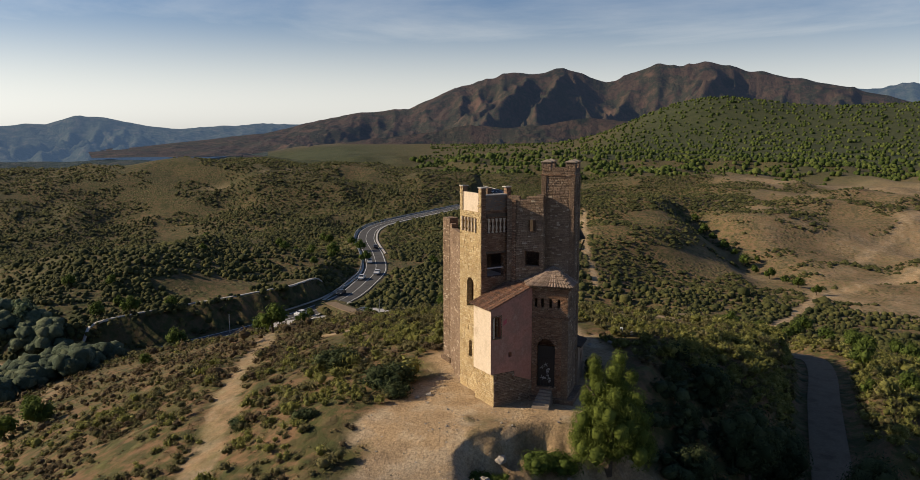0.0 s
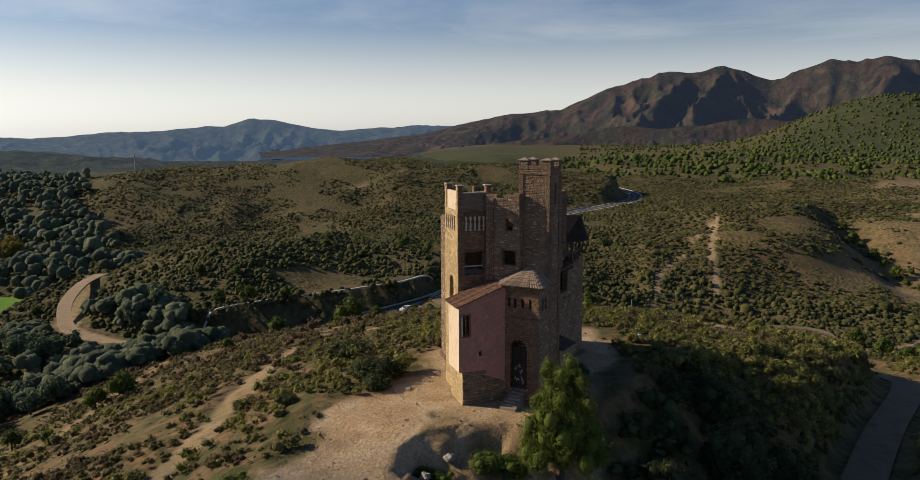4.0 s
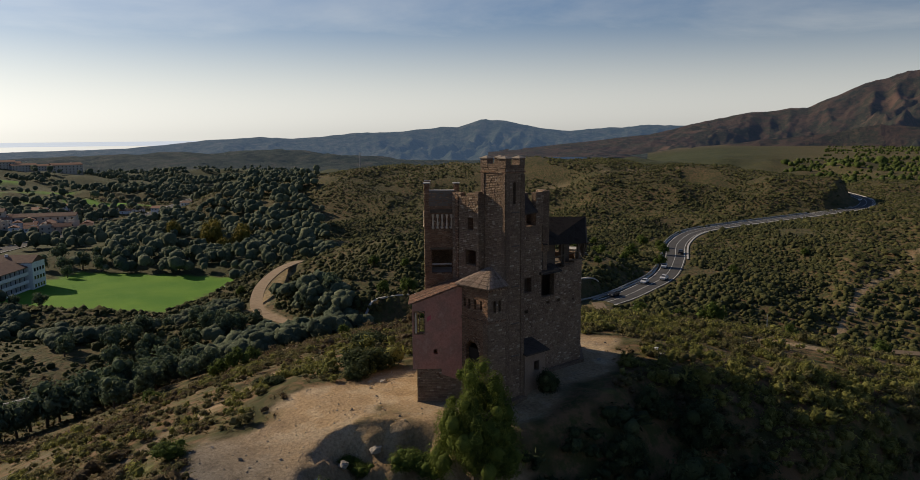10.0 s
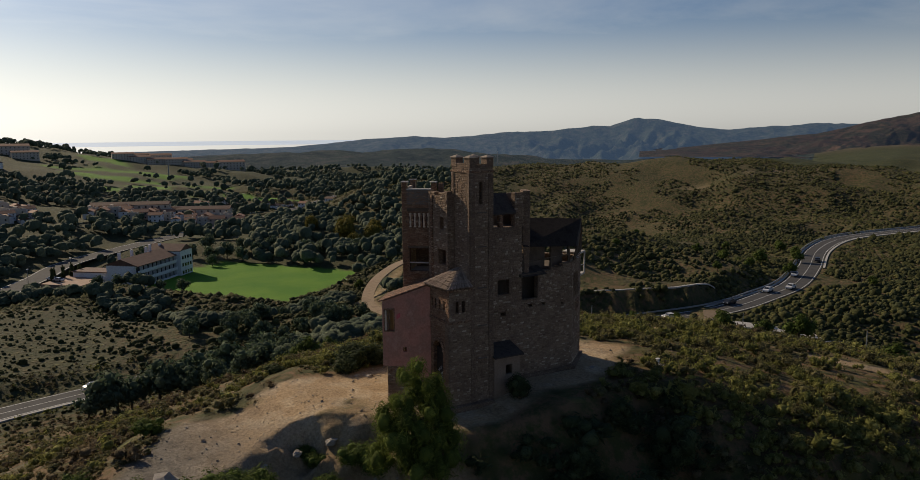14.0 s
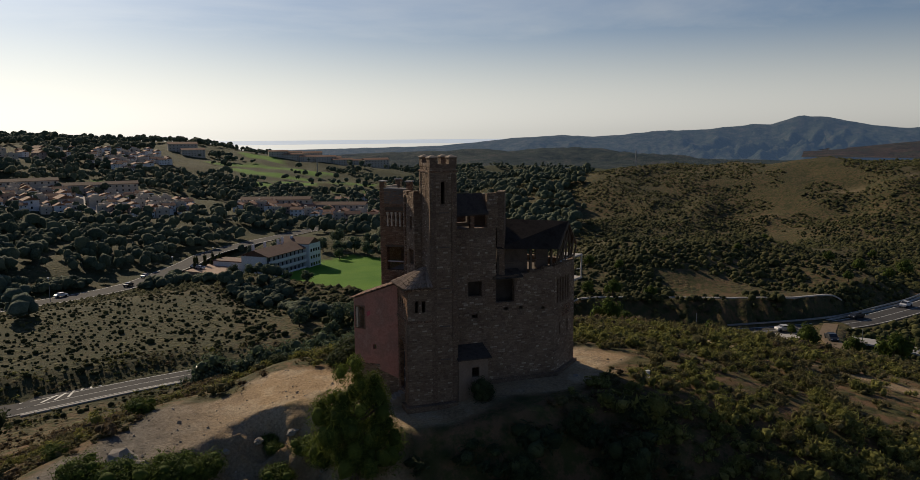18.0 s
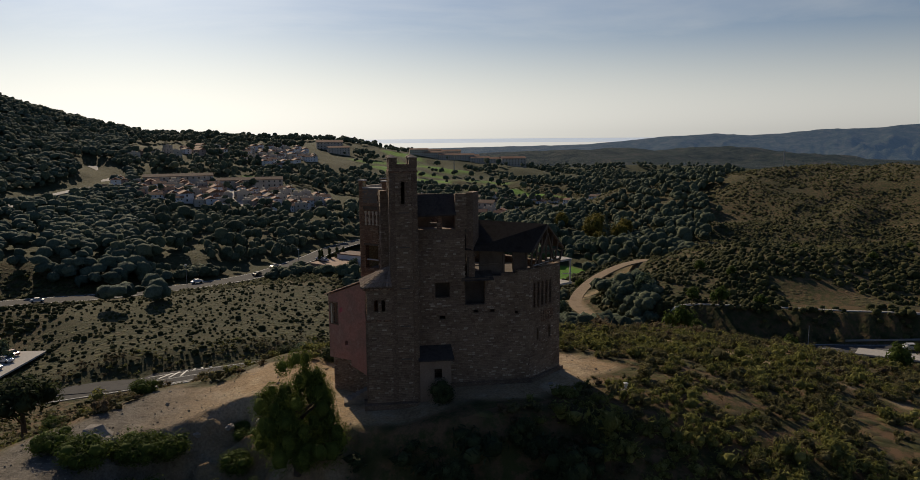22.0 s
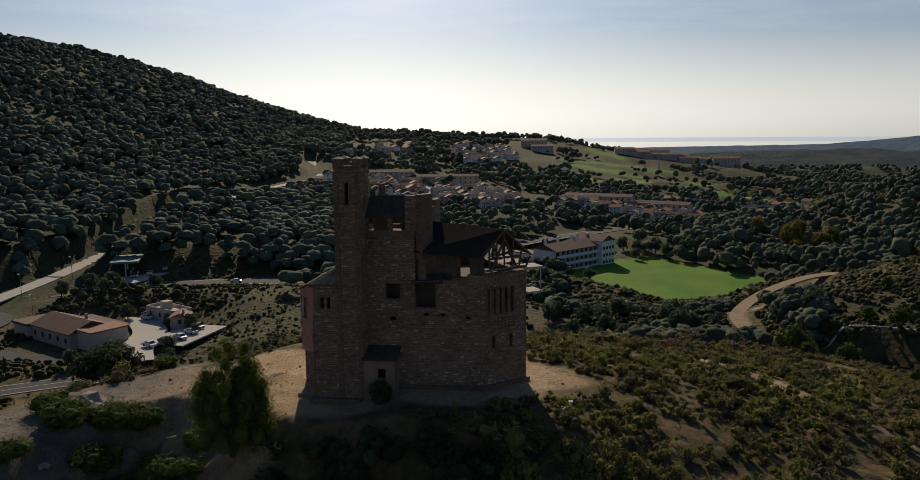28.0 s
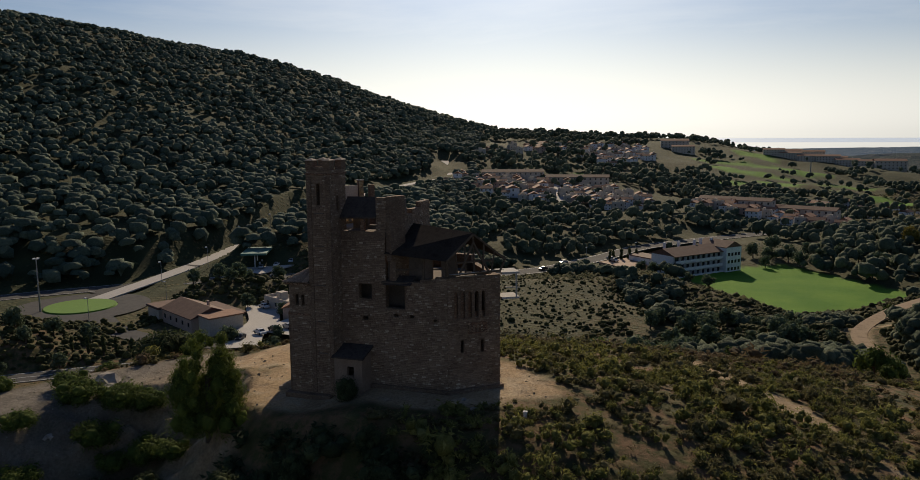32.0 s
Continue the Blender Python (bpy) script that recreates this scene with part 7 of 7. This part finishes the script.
kinds = [house("white_house", "white two-storey house with clay roof in the town", "house", 10, 8, 5.8, 1.8, PLASTER_WHITE, ROOF_CLAY, 2, 3, "houses of the town"),
         house("rose_house", "rose two-storey house with clay roof in the town", "house", 12, 8, 5.8, 2.0, PLASTER_ROSE, ROOF_CLAY, 2, 3, "houses of the town"),
         house("cream_house", "cream flat-roofed house with roof terrace", "house", 9, 9, 6.2, 0, PLASTER_CREAM, ROOF_CLAY, 2, 2, "houses of the town", True),
         house("low_house", "low white cottage with dark clay roof", "house", 11, 7, 3.2, 1.8, PLASTER_WHITE, ROOF_BROWN, 1, 3, "houses of the town")]
for i, k in enumerate(kinds):
    place(k, -442 - 9 * i, -100 + 16 * i, 20)
rng = random.Random(41)
taken = [(-442 - 9 * i, -100 + 16 * i) for i in range(4)]


def settle_houses(cx, cy, ra, rb, turn, count, gap, pick, spin):
    done = 0
    for _ in range(count * 12):
        if done >= count:
            break
        a, r = rng.uniform(0, 6.283), math.sqrt(rng.random())
        u, v = ra * r * math.cos(a), rb * r * math.sin(a)
        c, s = math.cos(radians(turn)), math.sin(radians(turn))
        x, y = cx + u * c - v * s, cy + u * s + v * c
        if min(math.hypot(x - p, y - q) for p, q in taken) < gap or abs((x + 440) * 0.23 - (y + 68) * 0.97) < 5:
            continue
        taken.append((x, y))
        place_again(kinds[rng.choice(pick)], x, y, spin + rng.choice((0, 0, 90)) + rng.uniform(-6, 6), rng.uniform(0.6, 0.85))
        done += 1


settle_houses(-470, -84, 74, 44, 78, 190, 7.2, (0, 0, 1, 2, 2, 3), 15)
settle_houses(-450, 55, 46, 20, 75, 48, 7.4, (0, 0, 2, 1), 70)
settle_houses(-690, -62, 62, 30, 170, 56, 8.5, (0, 2, 0, 3), 20)
settle_houses(-520, 130, 60, 20, 60, 14, 14, (0, 3), 40)
settle_houses(-640, -130, 70, 22, 150, 22, 13, (0, 2, 1), 40)
block = house("apartment_block", "white apartment block with rows of dark windows", "apartments", 30, 12, 9.2, 2.0, PLASTER_CREAM, ROOF_CLAY, 3, 8, "apartment blocks by the golf course")
place(block, -842, 196, 96)
for x, y, a, k in ((-846, 178, 92, 0.8), (-851, 158, 96, 0.8), (-858, 140, 88, 0.8), (-862, 121, 92, 0.75), (-868, 104, 86, 0.75), (-872, 87, 90, 0.75), (-880, 150, 92, 0.8), (-886, 128, 92, 0.8), (-892, 106, 92, 0.8), (-842, -18, 96, 1.0), (-820, -8, 100, 0.8)):
    place_again(block, x, y, a, k)
row = house("terrace_row", "long row of joined pale terraced houses", "terraced houses", 46, 9, 6.0, 1.6, PLASTER_CREAM, ROOF_BROWN, 2, 12, "terraced rows of the town")
place(row, -512, -118, 104)
for x, y, a in ((-516, -70, 98), (-470, 40, 70), (-462, 76, 66)):
    place_again(row, x, y, a)
# a broad pale street running straight up through the town
tagged(strip("road", [(-405, -62, height(-405, -62)), (-440, -68, height(-440, -68)), (-480, -78, height(-480, -78)), (-530, -90, height(-530, -90))], 3.5, CONCRETE, lift=0.5), "pale straight street climbing through the town", "road", kind="structure")
tagged(strip("road", [(-350, -12, -35.9), (-372, -22, -34), (-392, -32, -31), (-412, -30, -29)], 3.0, ASPHALT, lift=0.4), "grey side street up to the town", "road", kind="structure")
tagged(strip("road", [(-330, 122, -37.4), (-360, 150, -37.6), (-395, 172, -37.8), (-440, 180, -37)], 2.6, CONCRETE, lift=0.8), "pale lane beyond the yellow trees", "road", kind="structure")

# hotel beside the football field
hotel = tagged(new("hotel"), "long white hotel with balcony floors and brown roof", "hotel")
hotel.matrix_basis = Matrix.Translation((-256.5, 13.5, -38.6)) @ Matrix.Rotation(radians(139.5), 4, "Z")
# local x runs along the balconies, local y towards the back
part("body", box_mesh(0, 1.4, -3, 27, 13, 9.2), PLASTER_WHITE, hotel, "white rendered walls")
bm = gable_roof(27, 13, 9.2, 2.4, 0.5)
bmesh.ops.translate(bm, verts=bm.verts, vec=(13.5, 6.9, 0))
part("roof", bm, ROOF_BROWN, hotel, "brown tile roof")
part("end_block", box_mesh(27, -1.5, -3, 36, 13, 10.8), PLASTER_WHITE, hotel, "taller white end block")
bm = gable_roof(14.5, 9, 10.8, 2.2, 0.2)
bmesh.ops.rotate(bm, verts=bm.verts, cent=(0, 0, 0), matrix=Matrix.Rotation(radians(90), 3, "Z"))
bmesh.ops.translate(bm, verts=bm.verts, vec=(31.5, 5.75, 0))
part("end_roof", bm, ROOF_BROWN, hotel)
for f in range(3):
    z = 0.3 + 3.0 * f
    part("balcony", box_mesh(0, 0, z - 0.15, 27, 1.38, z), PLASTER_WHITE, hotel, "white balcony floor")
    part("parapet", box_mesh(0, 0, z + 0.003, 27, 0.15, z + 1.0), PLASTER_WHITE, hotel, "white balcony front")
    for i in range(9):
        part("balcony_door", box_mesh(0.8 + 2.95 * i, 1.3, z + 0.02, 2.9 + 2.95 * i, 1.42, z + 2.2), GLASS_DARK, hotel, "dark balcony door")
        part("partition", box_mesh(3.1 + 2.95 * i - 0.1, 0.16, z + 0.003, 3.2 + 2.95 * i - 0.1, 1.29, z + 2.7), PLASTER_WHITE, hotel)
    for i in range(4):
        part("window", box_mesh(28 + 2.0 * i, -1.56, z + 0.8, 29.2 + 2.0 * i, -1.44, z + 2.1), GLASS_DARK, hotel)
for x, y in ((4, 10), (12, 10), (20, 9), (26, 11), (30, 9)):
    part("chimney", box_mesh(x, y, 9, x + 0.9, y + 0.9, 13.2, 0.04), PLASTER_WHITE, hotel)
part("rear_wing", box_mesh(4, 13.2, -3, 12, 30, 5.5), PLASTER_WHITE, hotel)
part("rear_wing_roof", box_mesh(3.6, 13.0, 5.52, 12.4, 30.4, 5.9, 0.05), ROOF_BROWN, hotel)
part("rear_wing", box_mesh(18, 13.2, -3, 30, 22, 6.5), PLASTER_WHITE, hotel)
part("rear_wing_roof", box_mesh(17.6, 13.0, 6.52, 30.4, 22.4, 7.0, 0.05), ROOF_BROWN, hotel)
yard = part("forecourt", prism([(-270, -18), (-258, -6), (-268, 2), (-284, -8)], -40, -35.0), plain("terracotta_paving", [(0.34, 0.22, 0.15), (0.42, 0.28, 0.2)], 0.4))
tagged(yard, "terracotta paved forecourt beside the hotel", "forecourt", kind="structure")


def goal(x, y, turn):
    g = tagged(new("football_goal"), "white football goal on the grass field", "goal", "goals of the field")
    place(g, x, y, turn, -38)
    for s in (-3.66, 3.66):
        part("goal_post", box_mesh(s - 0.08, -0.08, 0, s + 0.08, 0.08, 2.44), WHITE, g)
    part("crossbar", box_mesh(-3.7, -0.08, 2.44, 3.7, 0.08, 2.6), WHITE, g)
    return g


fc, fs = math.cos(radians(FIELD[4])), math.sin(radians(FIELD[4]))
for s in (-1, 1):
    goal(FIELD[0] + s * 43 * fc, FIELD[1] + s * 43 * fs, FIELD[4] + 90)

# filling station by the wood
station = tagged(new("filling_station"), "white flat-roofed filling station with green canopy", "filling station")
place(station, -236, -156, 24, -33.5)
part("shop", box_mesh(-7, -5, -3, 7, 5, 5.2), PLASTER_WHITE, station, "white flat-roofed shop")
part("roof_edge", box_mesh(-7.3, -5.3, 5.21, 7.3, 5.3, 5.7, 0.05), PLASTER_WHITE, station)
part("shop_window", box_mesh(7.0, -3.5, 0.8, 7.06, 2.8, 3.6), GLASS_DARK, station)
part("shop_window", box_mesh(-4.5, -5.06, 1.0, 4, -5.0, 3.4), tone("blue_glazing", (0.08, 0.16, 0.22), 0.3), station)
part("canopy", box_mesh(9, -6, 4.6, 27, 4, 5.4, 0.05), AWNING, station, "green-edged pump canopy")
for x in (12, 18, 24):
    part("canopy_post", box_mesh(x - 0.2, -1.2, -2, x + 0.2, -0.8, 4.6), WHITE, station)
    part("pump", box_mesh(x - 0.5, 0.6, -0.4, x + 0.5, 1.2, 1.5, 0.05), tone("pump_paint", (0.5, 0.5, 0.48)), station)
tagged(strip("pavement", [(-245, -140, -33.6), (-225, -142, -34.2), (-205, -146, -34.8)], 8, CONCRETE, lift=0.3), "pale forecourt of the filling station", "pavement", kind="structure")

# restaurant and car park below the ridge
inn = house("restaurant", "rambling rose-plastered restaurant with brown clay roofs", "restaurant", 20, 12, 3.6, 2.4, PLASTER_ROSE, ROOF_BROWN, 1, 5)
place(inn, -136, -116, 62, -35.6)
part("side_wing", box_mesh(-18, -7, -2, -10.1, 4, 3.0), PLASTER_CREAM, inn)
part("side_roof", box_mesh(-18.5, -7.5, 3.02, -9.9, 4.5, 3.7, 0.2), ROOF_BROWN, inn)
part("side_wing", box_mesh(10.1, -4, -2, 17, 6, 4.2), PLASTER_CREAM, inn)
part("side_roof", box_mesh(9.9, -4.4, 4.22, 17.4, 6.4, 4.6, 0.1), ROOF_CLAY, inn)
part("terrace_roof", box_mesh(-10, 6.1, 2.7, 10, 11, 2.95, 0.05), ROOF_BROWN, inn)
hut = house("garden_hut", "small hut with orange clay roof", "hut", 6, 5, 2.8, 1.2, PLASTER_ROSE, ROOF_CLAY, 1, 1)
place(hut, -150, -92, 20, -35.0)
shed = house("open_shed", "long low shed with pale flat roof", "shed", 14, 6, 2.8, 0, PLASTER_CREAM, ROOF_CLAY, 1, 3, "", True)
place(shed, -158, -100, 62, -35.3)
tagged(strip("pavement", [(-112, -84, -34.6), (-126, -92, -35.2), (-142, -97, -35.6), (-164, -112, -36), (-182, -112, -36)], 4.5, CONCRETE, lift=0.5), "pale drive and car park by the restaurant", "pavement", kind="structure")
tagged(strip("pavement", [(-128, -86, -35), (-150, -84, -35.4)], 6, CONCRETE, lift=0.45), "pale car park under trees", "pavement", kind="structure")

# roundabout
ring = bmesh.new()
for i in range(48):
    a, b = 6.2832 * i / 48, 6.2832 * (i + 1) / 48
    q = [(-142 + r * math.cos(k), -165 + r * math.sin(k)) for r, k in ((11, a), (21, a), (21, b), (11, b))]
    ring.faces.new([ring.verts.new((x, y, -35.7)) for x, y in q])
tagged(part("road", ring, ASPHALT), "grey roundabout carriageway", "road", kind="structure")
bm = bmesh.new()
bmesh.ops.create_cone(bm, cap_ends=True, segments=48, radius1=11, radius2=10.6, depth=0.6)
ob = tagged(part("traffic_island", bm, tone("lawn", (0.13, 0.27, 0.03), 0.9)), "round lawn island with low hedge and white frame", "traffic island", kind="structure")
ob.location = (-142, -165, -35.65)
tagged(strip("road", [(-132, -148, -35.8), (-118, -118, -36.2), (-122, -50, -36.3)], 3.6, ASPHALT, lift=0.16), "grey link road from the roundabout", "road", kind="structure")
tagged(strip("road", [(-160, -176, -35.9), (-178, -172, -35.2), (-205, -170, -33)], 3.6, ASPHALT, lift=0.22), "grey road from the roundabout to the wood", "road", kind="structure")

# paved triangle where a lane joins the winding road, with its hatching
tagged(part("pavement", prism([(-121.5, -52), (-139, -42), (-130, -24)], -36.6, -36.14), ASPHALT), "grey paved mouth of a side lane", "pavement", kind="structure")
for k in range(6):
    tagged(part("road_marking", beam((-124.5 - 0.9 * k, -46 + 2.4 * k, -36.12), (-128.5 - 0.9 * k, -43.5 + 1.5 * k, -36.12), 0.45, 0.03), PALE_LINE), "white hatching on the lane mouth", "road marking", kind="structure")


def mast(name, label, category, x, y, z, tall, thick, heads=0, group=""):
    m = tagged(new(name), label, category, group)
    m.matrix_basis = Matrix.Translation((x, y, z))
    bm = bmesh.new()
    bmesh.ops.create_cone(bm, cap_ends=True, segments=8, radius1=thick, radius2=thick * 0.55, depth=tall)
    bmesh.ops.translate(bm, verts=bm.verts, vec=(0, 0, tall / 2))
    part("pole", bm, STEEL, m)
    for i in range(heads):
        a = 6.2832 * i / heads
        part("lamp_head", box_mesh(0.7 * math.cos(a) - 0.35, 0.7 * math.sin(a) - 0.35, tall - 0.1, 0.7 * math.cos(a) + 0.35, 0.7 * math.sin(a) + 0.35, tall + 0.25, 0.03), WHITE, m, "pale floodlight head")
    return m


mast("lamp_mast", "tall steel lighting mast beside the roundabout", "lamp mast", -133, -172, -36, 17, 0.28, 4)
mast("radio_mast", "thin lattice radio mast on the ridge", "radio mast", -515, 344, height(-515, 344), 2 - height(-515, 344), 0.7)
mast("flag_pole", "tall white pole on the golf course", "pole", -747, 112, height(-747, 112), -8 - height(-747, 112), 0.6)
for i, (x, y) in enumerate(((-178, -163), (-205, -163), (-232, -166), (-262, -170), (-150, -138), (-120, -140), (-232, -60), (-262, -22), (-300, -6))):
    m = mast("street_lamp", "slim grey street lamp at the roadside", "street lamp", x, y, height(x, y), 8, 0.1, 1, "street lamps of the valley")
for x, y, tall in ((-72, 118, 6), (-20, 80, 4), (-104, 100, 5)):
    mast("utility_pole", "plain wooden utility pole at the roadside", "utility pole", x, y, height(x, y), tall, 0.12, 0, "utility poles")


# ---- cars, rails and small things ----
def car(name, label, paint):
    c = tagged(new(name), label, "car", "cars on the roads")
    bm = bmesh.new()
    outline = [(-2.1, 0.35), (-2.15, 0.75), (-1.95, 0.95), (-1.2, 1.05), (-0.75, 1.45), (0.7, 1.48), (1.45, 1.0), (2.05, 0.85), (2.15, 0.5), (2.1, 0.35)]
    a = [bm.verts.new((x, -0.85 if z < 1.1 else -0.7, z)) for x, z in outline]
    b = [bm.verts.new((x, 0.85 if z < 1.1 else 0.7, z)) for x, z in outline]
    bm.faces.new(a)
    bm.faces.new(b[::-1])
    for i in range(len(outline)):
        j = (i + 1) % len(outline)
        bm.faces.new((a[j], a[i], b[i], b[j]))
    bmesh.ops.recalc_face_normals(bm, faces=bm.faces)
    part("body", bm, paint, c)
    part("windscreen", prism([(0.78, -0.66), (1.38, -0.7), (1.38, 0.7), (0.78, 0.66)], [1.44, 1.06, 1.06, 1.44], [1.5, 1.1, 1.1, 1.5]), GLASS_DARK, c)
    part("rear_window", prism([(-1.16, -0.7), (-0.8, -0.66), (-0.8, 0.66), (-1.16, 0.7)], [1.08, 1.42, 1.42, 1.08], [1.13, 1.48, 1.48, 1.13]), GLASS_DARK, c)
    for s in (-1, 1):
        part("side_window", box_mesh(-0.7, s * 0.76 - 0.05, 1.1, 0.75, s * 0.76 + 0.05, 1.38), GLASS_DARK, c)
        for x in (-1.35, 1.35):
            bm = bmesh.new()
            bmesh.ops.create_cone(bm, cap_ends=True, segments=14, radius1=0.33, radius2=0.33, depth=0.22)
            bmesh.ops.rotate(bm, verts=bm.verts, cent=(0, 0, 0), matrix=Matrix.Rotation(radians(90), 3, "X"))
            bmesh.ops.translate(bm, verts=bm.verts, vec=(x, s * 0.78, 0.33))
            part("wheel", bm, RUBBER, c)
        part("headlight", box_mesh(2.06, s * 0.6 - 0.18, 0.62, 2.14, s * 0.6 + 0.18, 0.78), WHITE, c)
    return c


RUBBER = tone("tyre_rubber", (0.02, 0.02, 0.02), 0.9)
cars = [car("white_car", "white family car on the road", tone("white_car_paint", (0.72, 0.72, 0.72), 0.3)), car("dark_car", "dark grey car on the road", tone("dark_car_paint", (0.03, 0.032, 0.036), 0.3)),
        car("silver_car", "silver grey car on the road", tone("silver_car_paint", (0.42, 0.43, 0.45), 0.3, 0.3)), car("red_car", "dull red car parked beside the road", tone("red_car_paint", (0.28, 0.05, 0.04), 0.3))]


def on_road(line, at, lane):
    """Place and heading on a road at a share of its bends, in the right or left lane."""
    i = min(int(at), len(line) - 2)
    a, b = Vector(line[i]), Vector(line[i + 1])
    p, d = a.lerp(b, at - i), (b - a).normalized()
    side = Vector((d.y, -d.x, 0)).normalized()
    q = p + side * lane
    return Matrix.Translation((q.x, q.y, q.z + 0.2)) @ Matrix.Rotation(math.atan2(d.y, d.x) + (0 if lane > 0 else math.pi), 4, "Z")


used = set()
for line, at, lane, k in ((MAIN_ROAD, 7.4, 1.8, 0), (MAIN_ROAD, 9.6, 1.8, 0), (MAIN_ROAD, 9.2, -1.8, 0), (MAIN_ROAD, 10.4, -1.8, 0), (MAIN_ROAD, 11.3, 1.8, 1), (MAIN_ROAD, 8.3, -1.8, 1), (MAIN_ROAD, 16.8, -1.8, 0), (WEST_ROAD, 5.2, 2, 0),
                          (WEST_ROAD, 5.6, -2, 0), (WEST_ROAD, 6.1, 2, 1), (WEST_ROAD, 6.5, -2, 2), (WEST_ROAD, 4.3, 2, 0), (WEST_ROAD, 3.5, -2, 2), (WEST_ROAD, 9.4, 2, 1), (MAIN_ROAD, 3.3, -1.8, 2), (SIDE_ROAD, 1.2, 0.6, 1)):
    m = on_road(line, at, lane)
    if k not in used:
        used.add(k)
        cars[k].matrix_basis = m
    else:
        copy_thing(cars[k], m)
for i, (x, y, a, k, z) in enumerate(((-218, -140, 20, 0, -34), (-213, -144, 30, 2, -34.2), (-226, -138, 24, 0, -33.7), (-232, -137, 20, 1, -33.5), (-126, -88, 60, 0, -34.6), (-130, -86, 65, 1, -34.6), (-134, -84, 60, 2, -34.7), (-140, -84, 62, 0, -34.8), (-146, -85, 60, 3, -34.9),
                                     (-156, -106, 60, 0, -35.3), (-160, -108, 60, 2, -35.4), (-166, -114, 60, 1, -35.4), (-120, -90, 15, 1, -34.6), (-276, -14, 40, 0, -35.0), (-272, -12, 40, 2, -35.0))):
    m = Matrix.Translation((x, y, z + 0.06)) @ Matrix.Rotation(radians(a), 4, "Z")
    if k not in used:
        used.add(k)
        cars[k].matrix_basis = m
    else:
        copy_thing(cars[k], m)


def road_line(line, lo, hi, shift, half, mat, name, label, lift=0.14):
    part_line = [Vector(p) for p in line[lo:hi]]
    return tagged(strip(name, [tuple(p) for p in part_line], half, mat, lift=lift, shift=shift), label, "road marking", kind="structure")


road_line(MAIN_ROAD, 0, 20, 3.4, 0.09, PALE_LINE, "road_marking", "white edge line of the winding road")
road_line(MAIN_ROAD, 0, 20, -3.4, 0.09, PALE_LINE, "road_marking", "white edge line of the winding road")
road_line(MAIN_ROAD, 0, 20, 0.0, 0.07, PALE_LINE, "road_marking", "white middle line of the winding road")
road_line(WEST_ROAD, 0, 13, 4.7, 0.12, PALE_LINE, "road_marking", "white edge line of the valley road", 0.2)
road_line(WEST_ROAD, 0, 13, -4.7, 0.12, PALE_LINE, "road_marking", "white edge line of the valley road", 0.2)
# concrete ditch and crash barrier along the winding road
for lo, hi, s in ((2, 9, 1), (8, 17, -1), (11, 19, 1)):
    tagged(strip("kerb", MAIN_ROAD[lo:hi], 0.35, CONCRETE, lift=0.3, shift=4.6 * s), "pale concrete kerb and ditch of the road", "kerb", kind="structure")
tagged(strip("crash_barrier", MAIN_ROAD[7:16], 0.12, STEEL, lift=0.85, shift=-5.2), "grey steel crash barrier along the bend", "barrier", kind="structure")

# stone block bench and post by the castle
bench = tagged(new("stone_bench"), "low pale stone block bench on the castle path", "bench")
bench.matrix_basis = Matrix.Translation((2.2, 15.6, height(2.2, 15.6))) @ Matrix.Rotation(radians(60), 4, "Z") @ Matrix.Diagonal((0.8, 0.8, 0.7, 1))
part("seat", box_mesh(-0.7, -0.3, 0.15, 0.7, 0.3, 0.42, 0.04), CONCRETE, bench)
for x in (-0.45, 0.35):
    part("block", box_mesh(x - 0.16, -0.26, -0.2, x + 0.16, 0.26, 0.15, 0.02), CONCRETE, bench)
marker = tagged(new("marker_stone"), "upright white marker stone beside the bench", "stone")
marker.matrix_basis = Matrix.Translation((1.5, 16.0, height(1.5, 16.0))) @ Matrix.Diagonal((0.6, 0.6, 0.62, 1))
part("pillar", box_mesh(-0.18, -0.18, -0.2, 0.18, 0.18, 0.75, 0.05), WHITE, marker)
part("cap", box_mesh(-0.24, -0.24, 0.75, 0.24, 0.24, 0.85, 0.03), WHITE, marker)
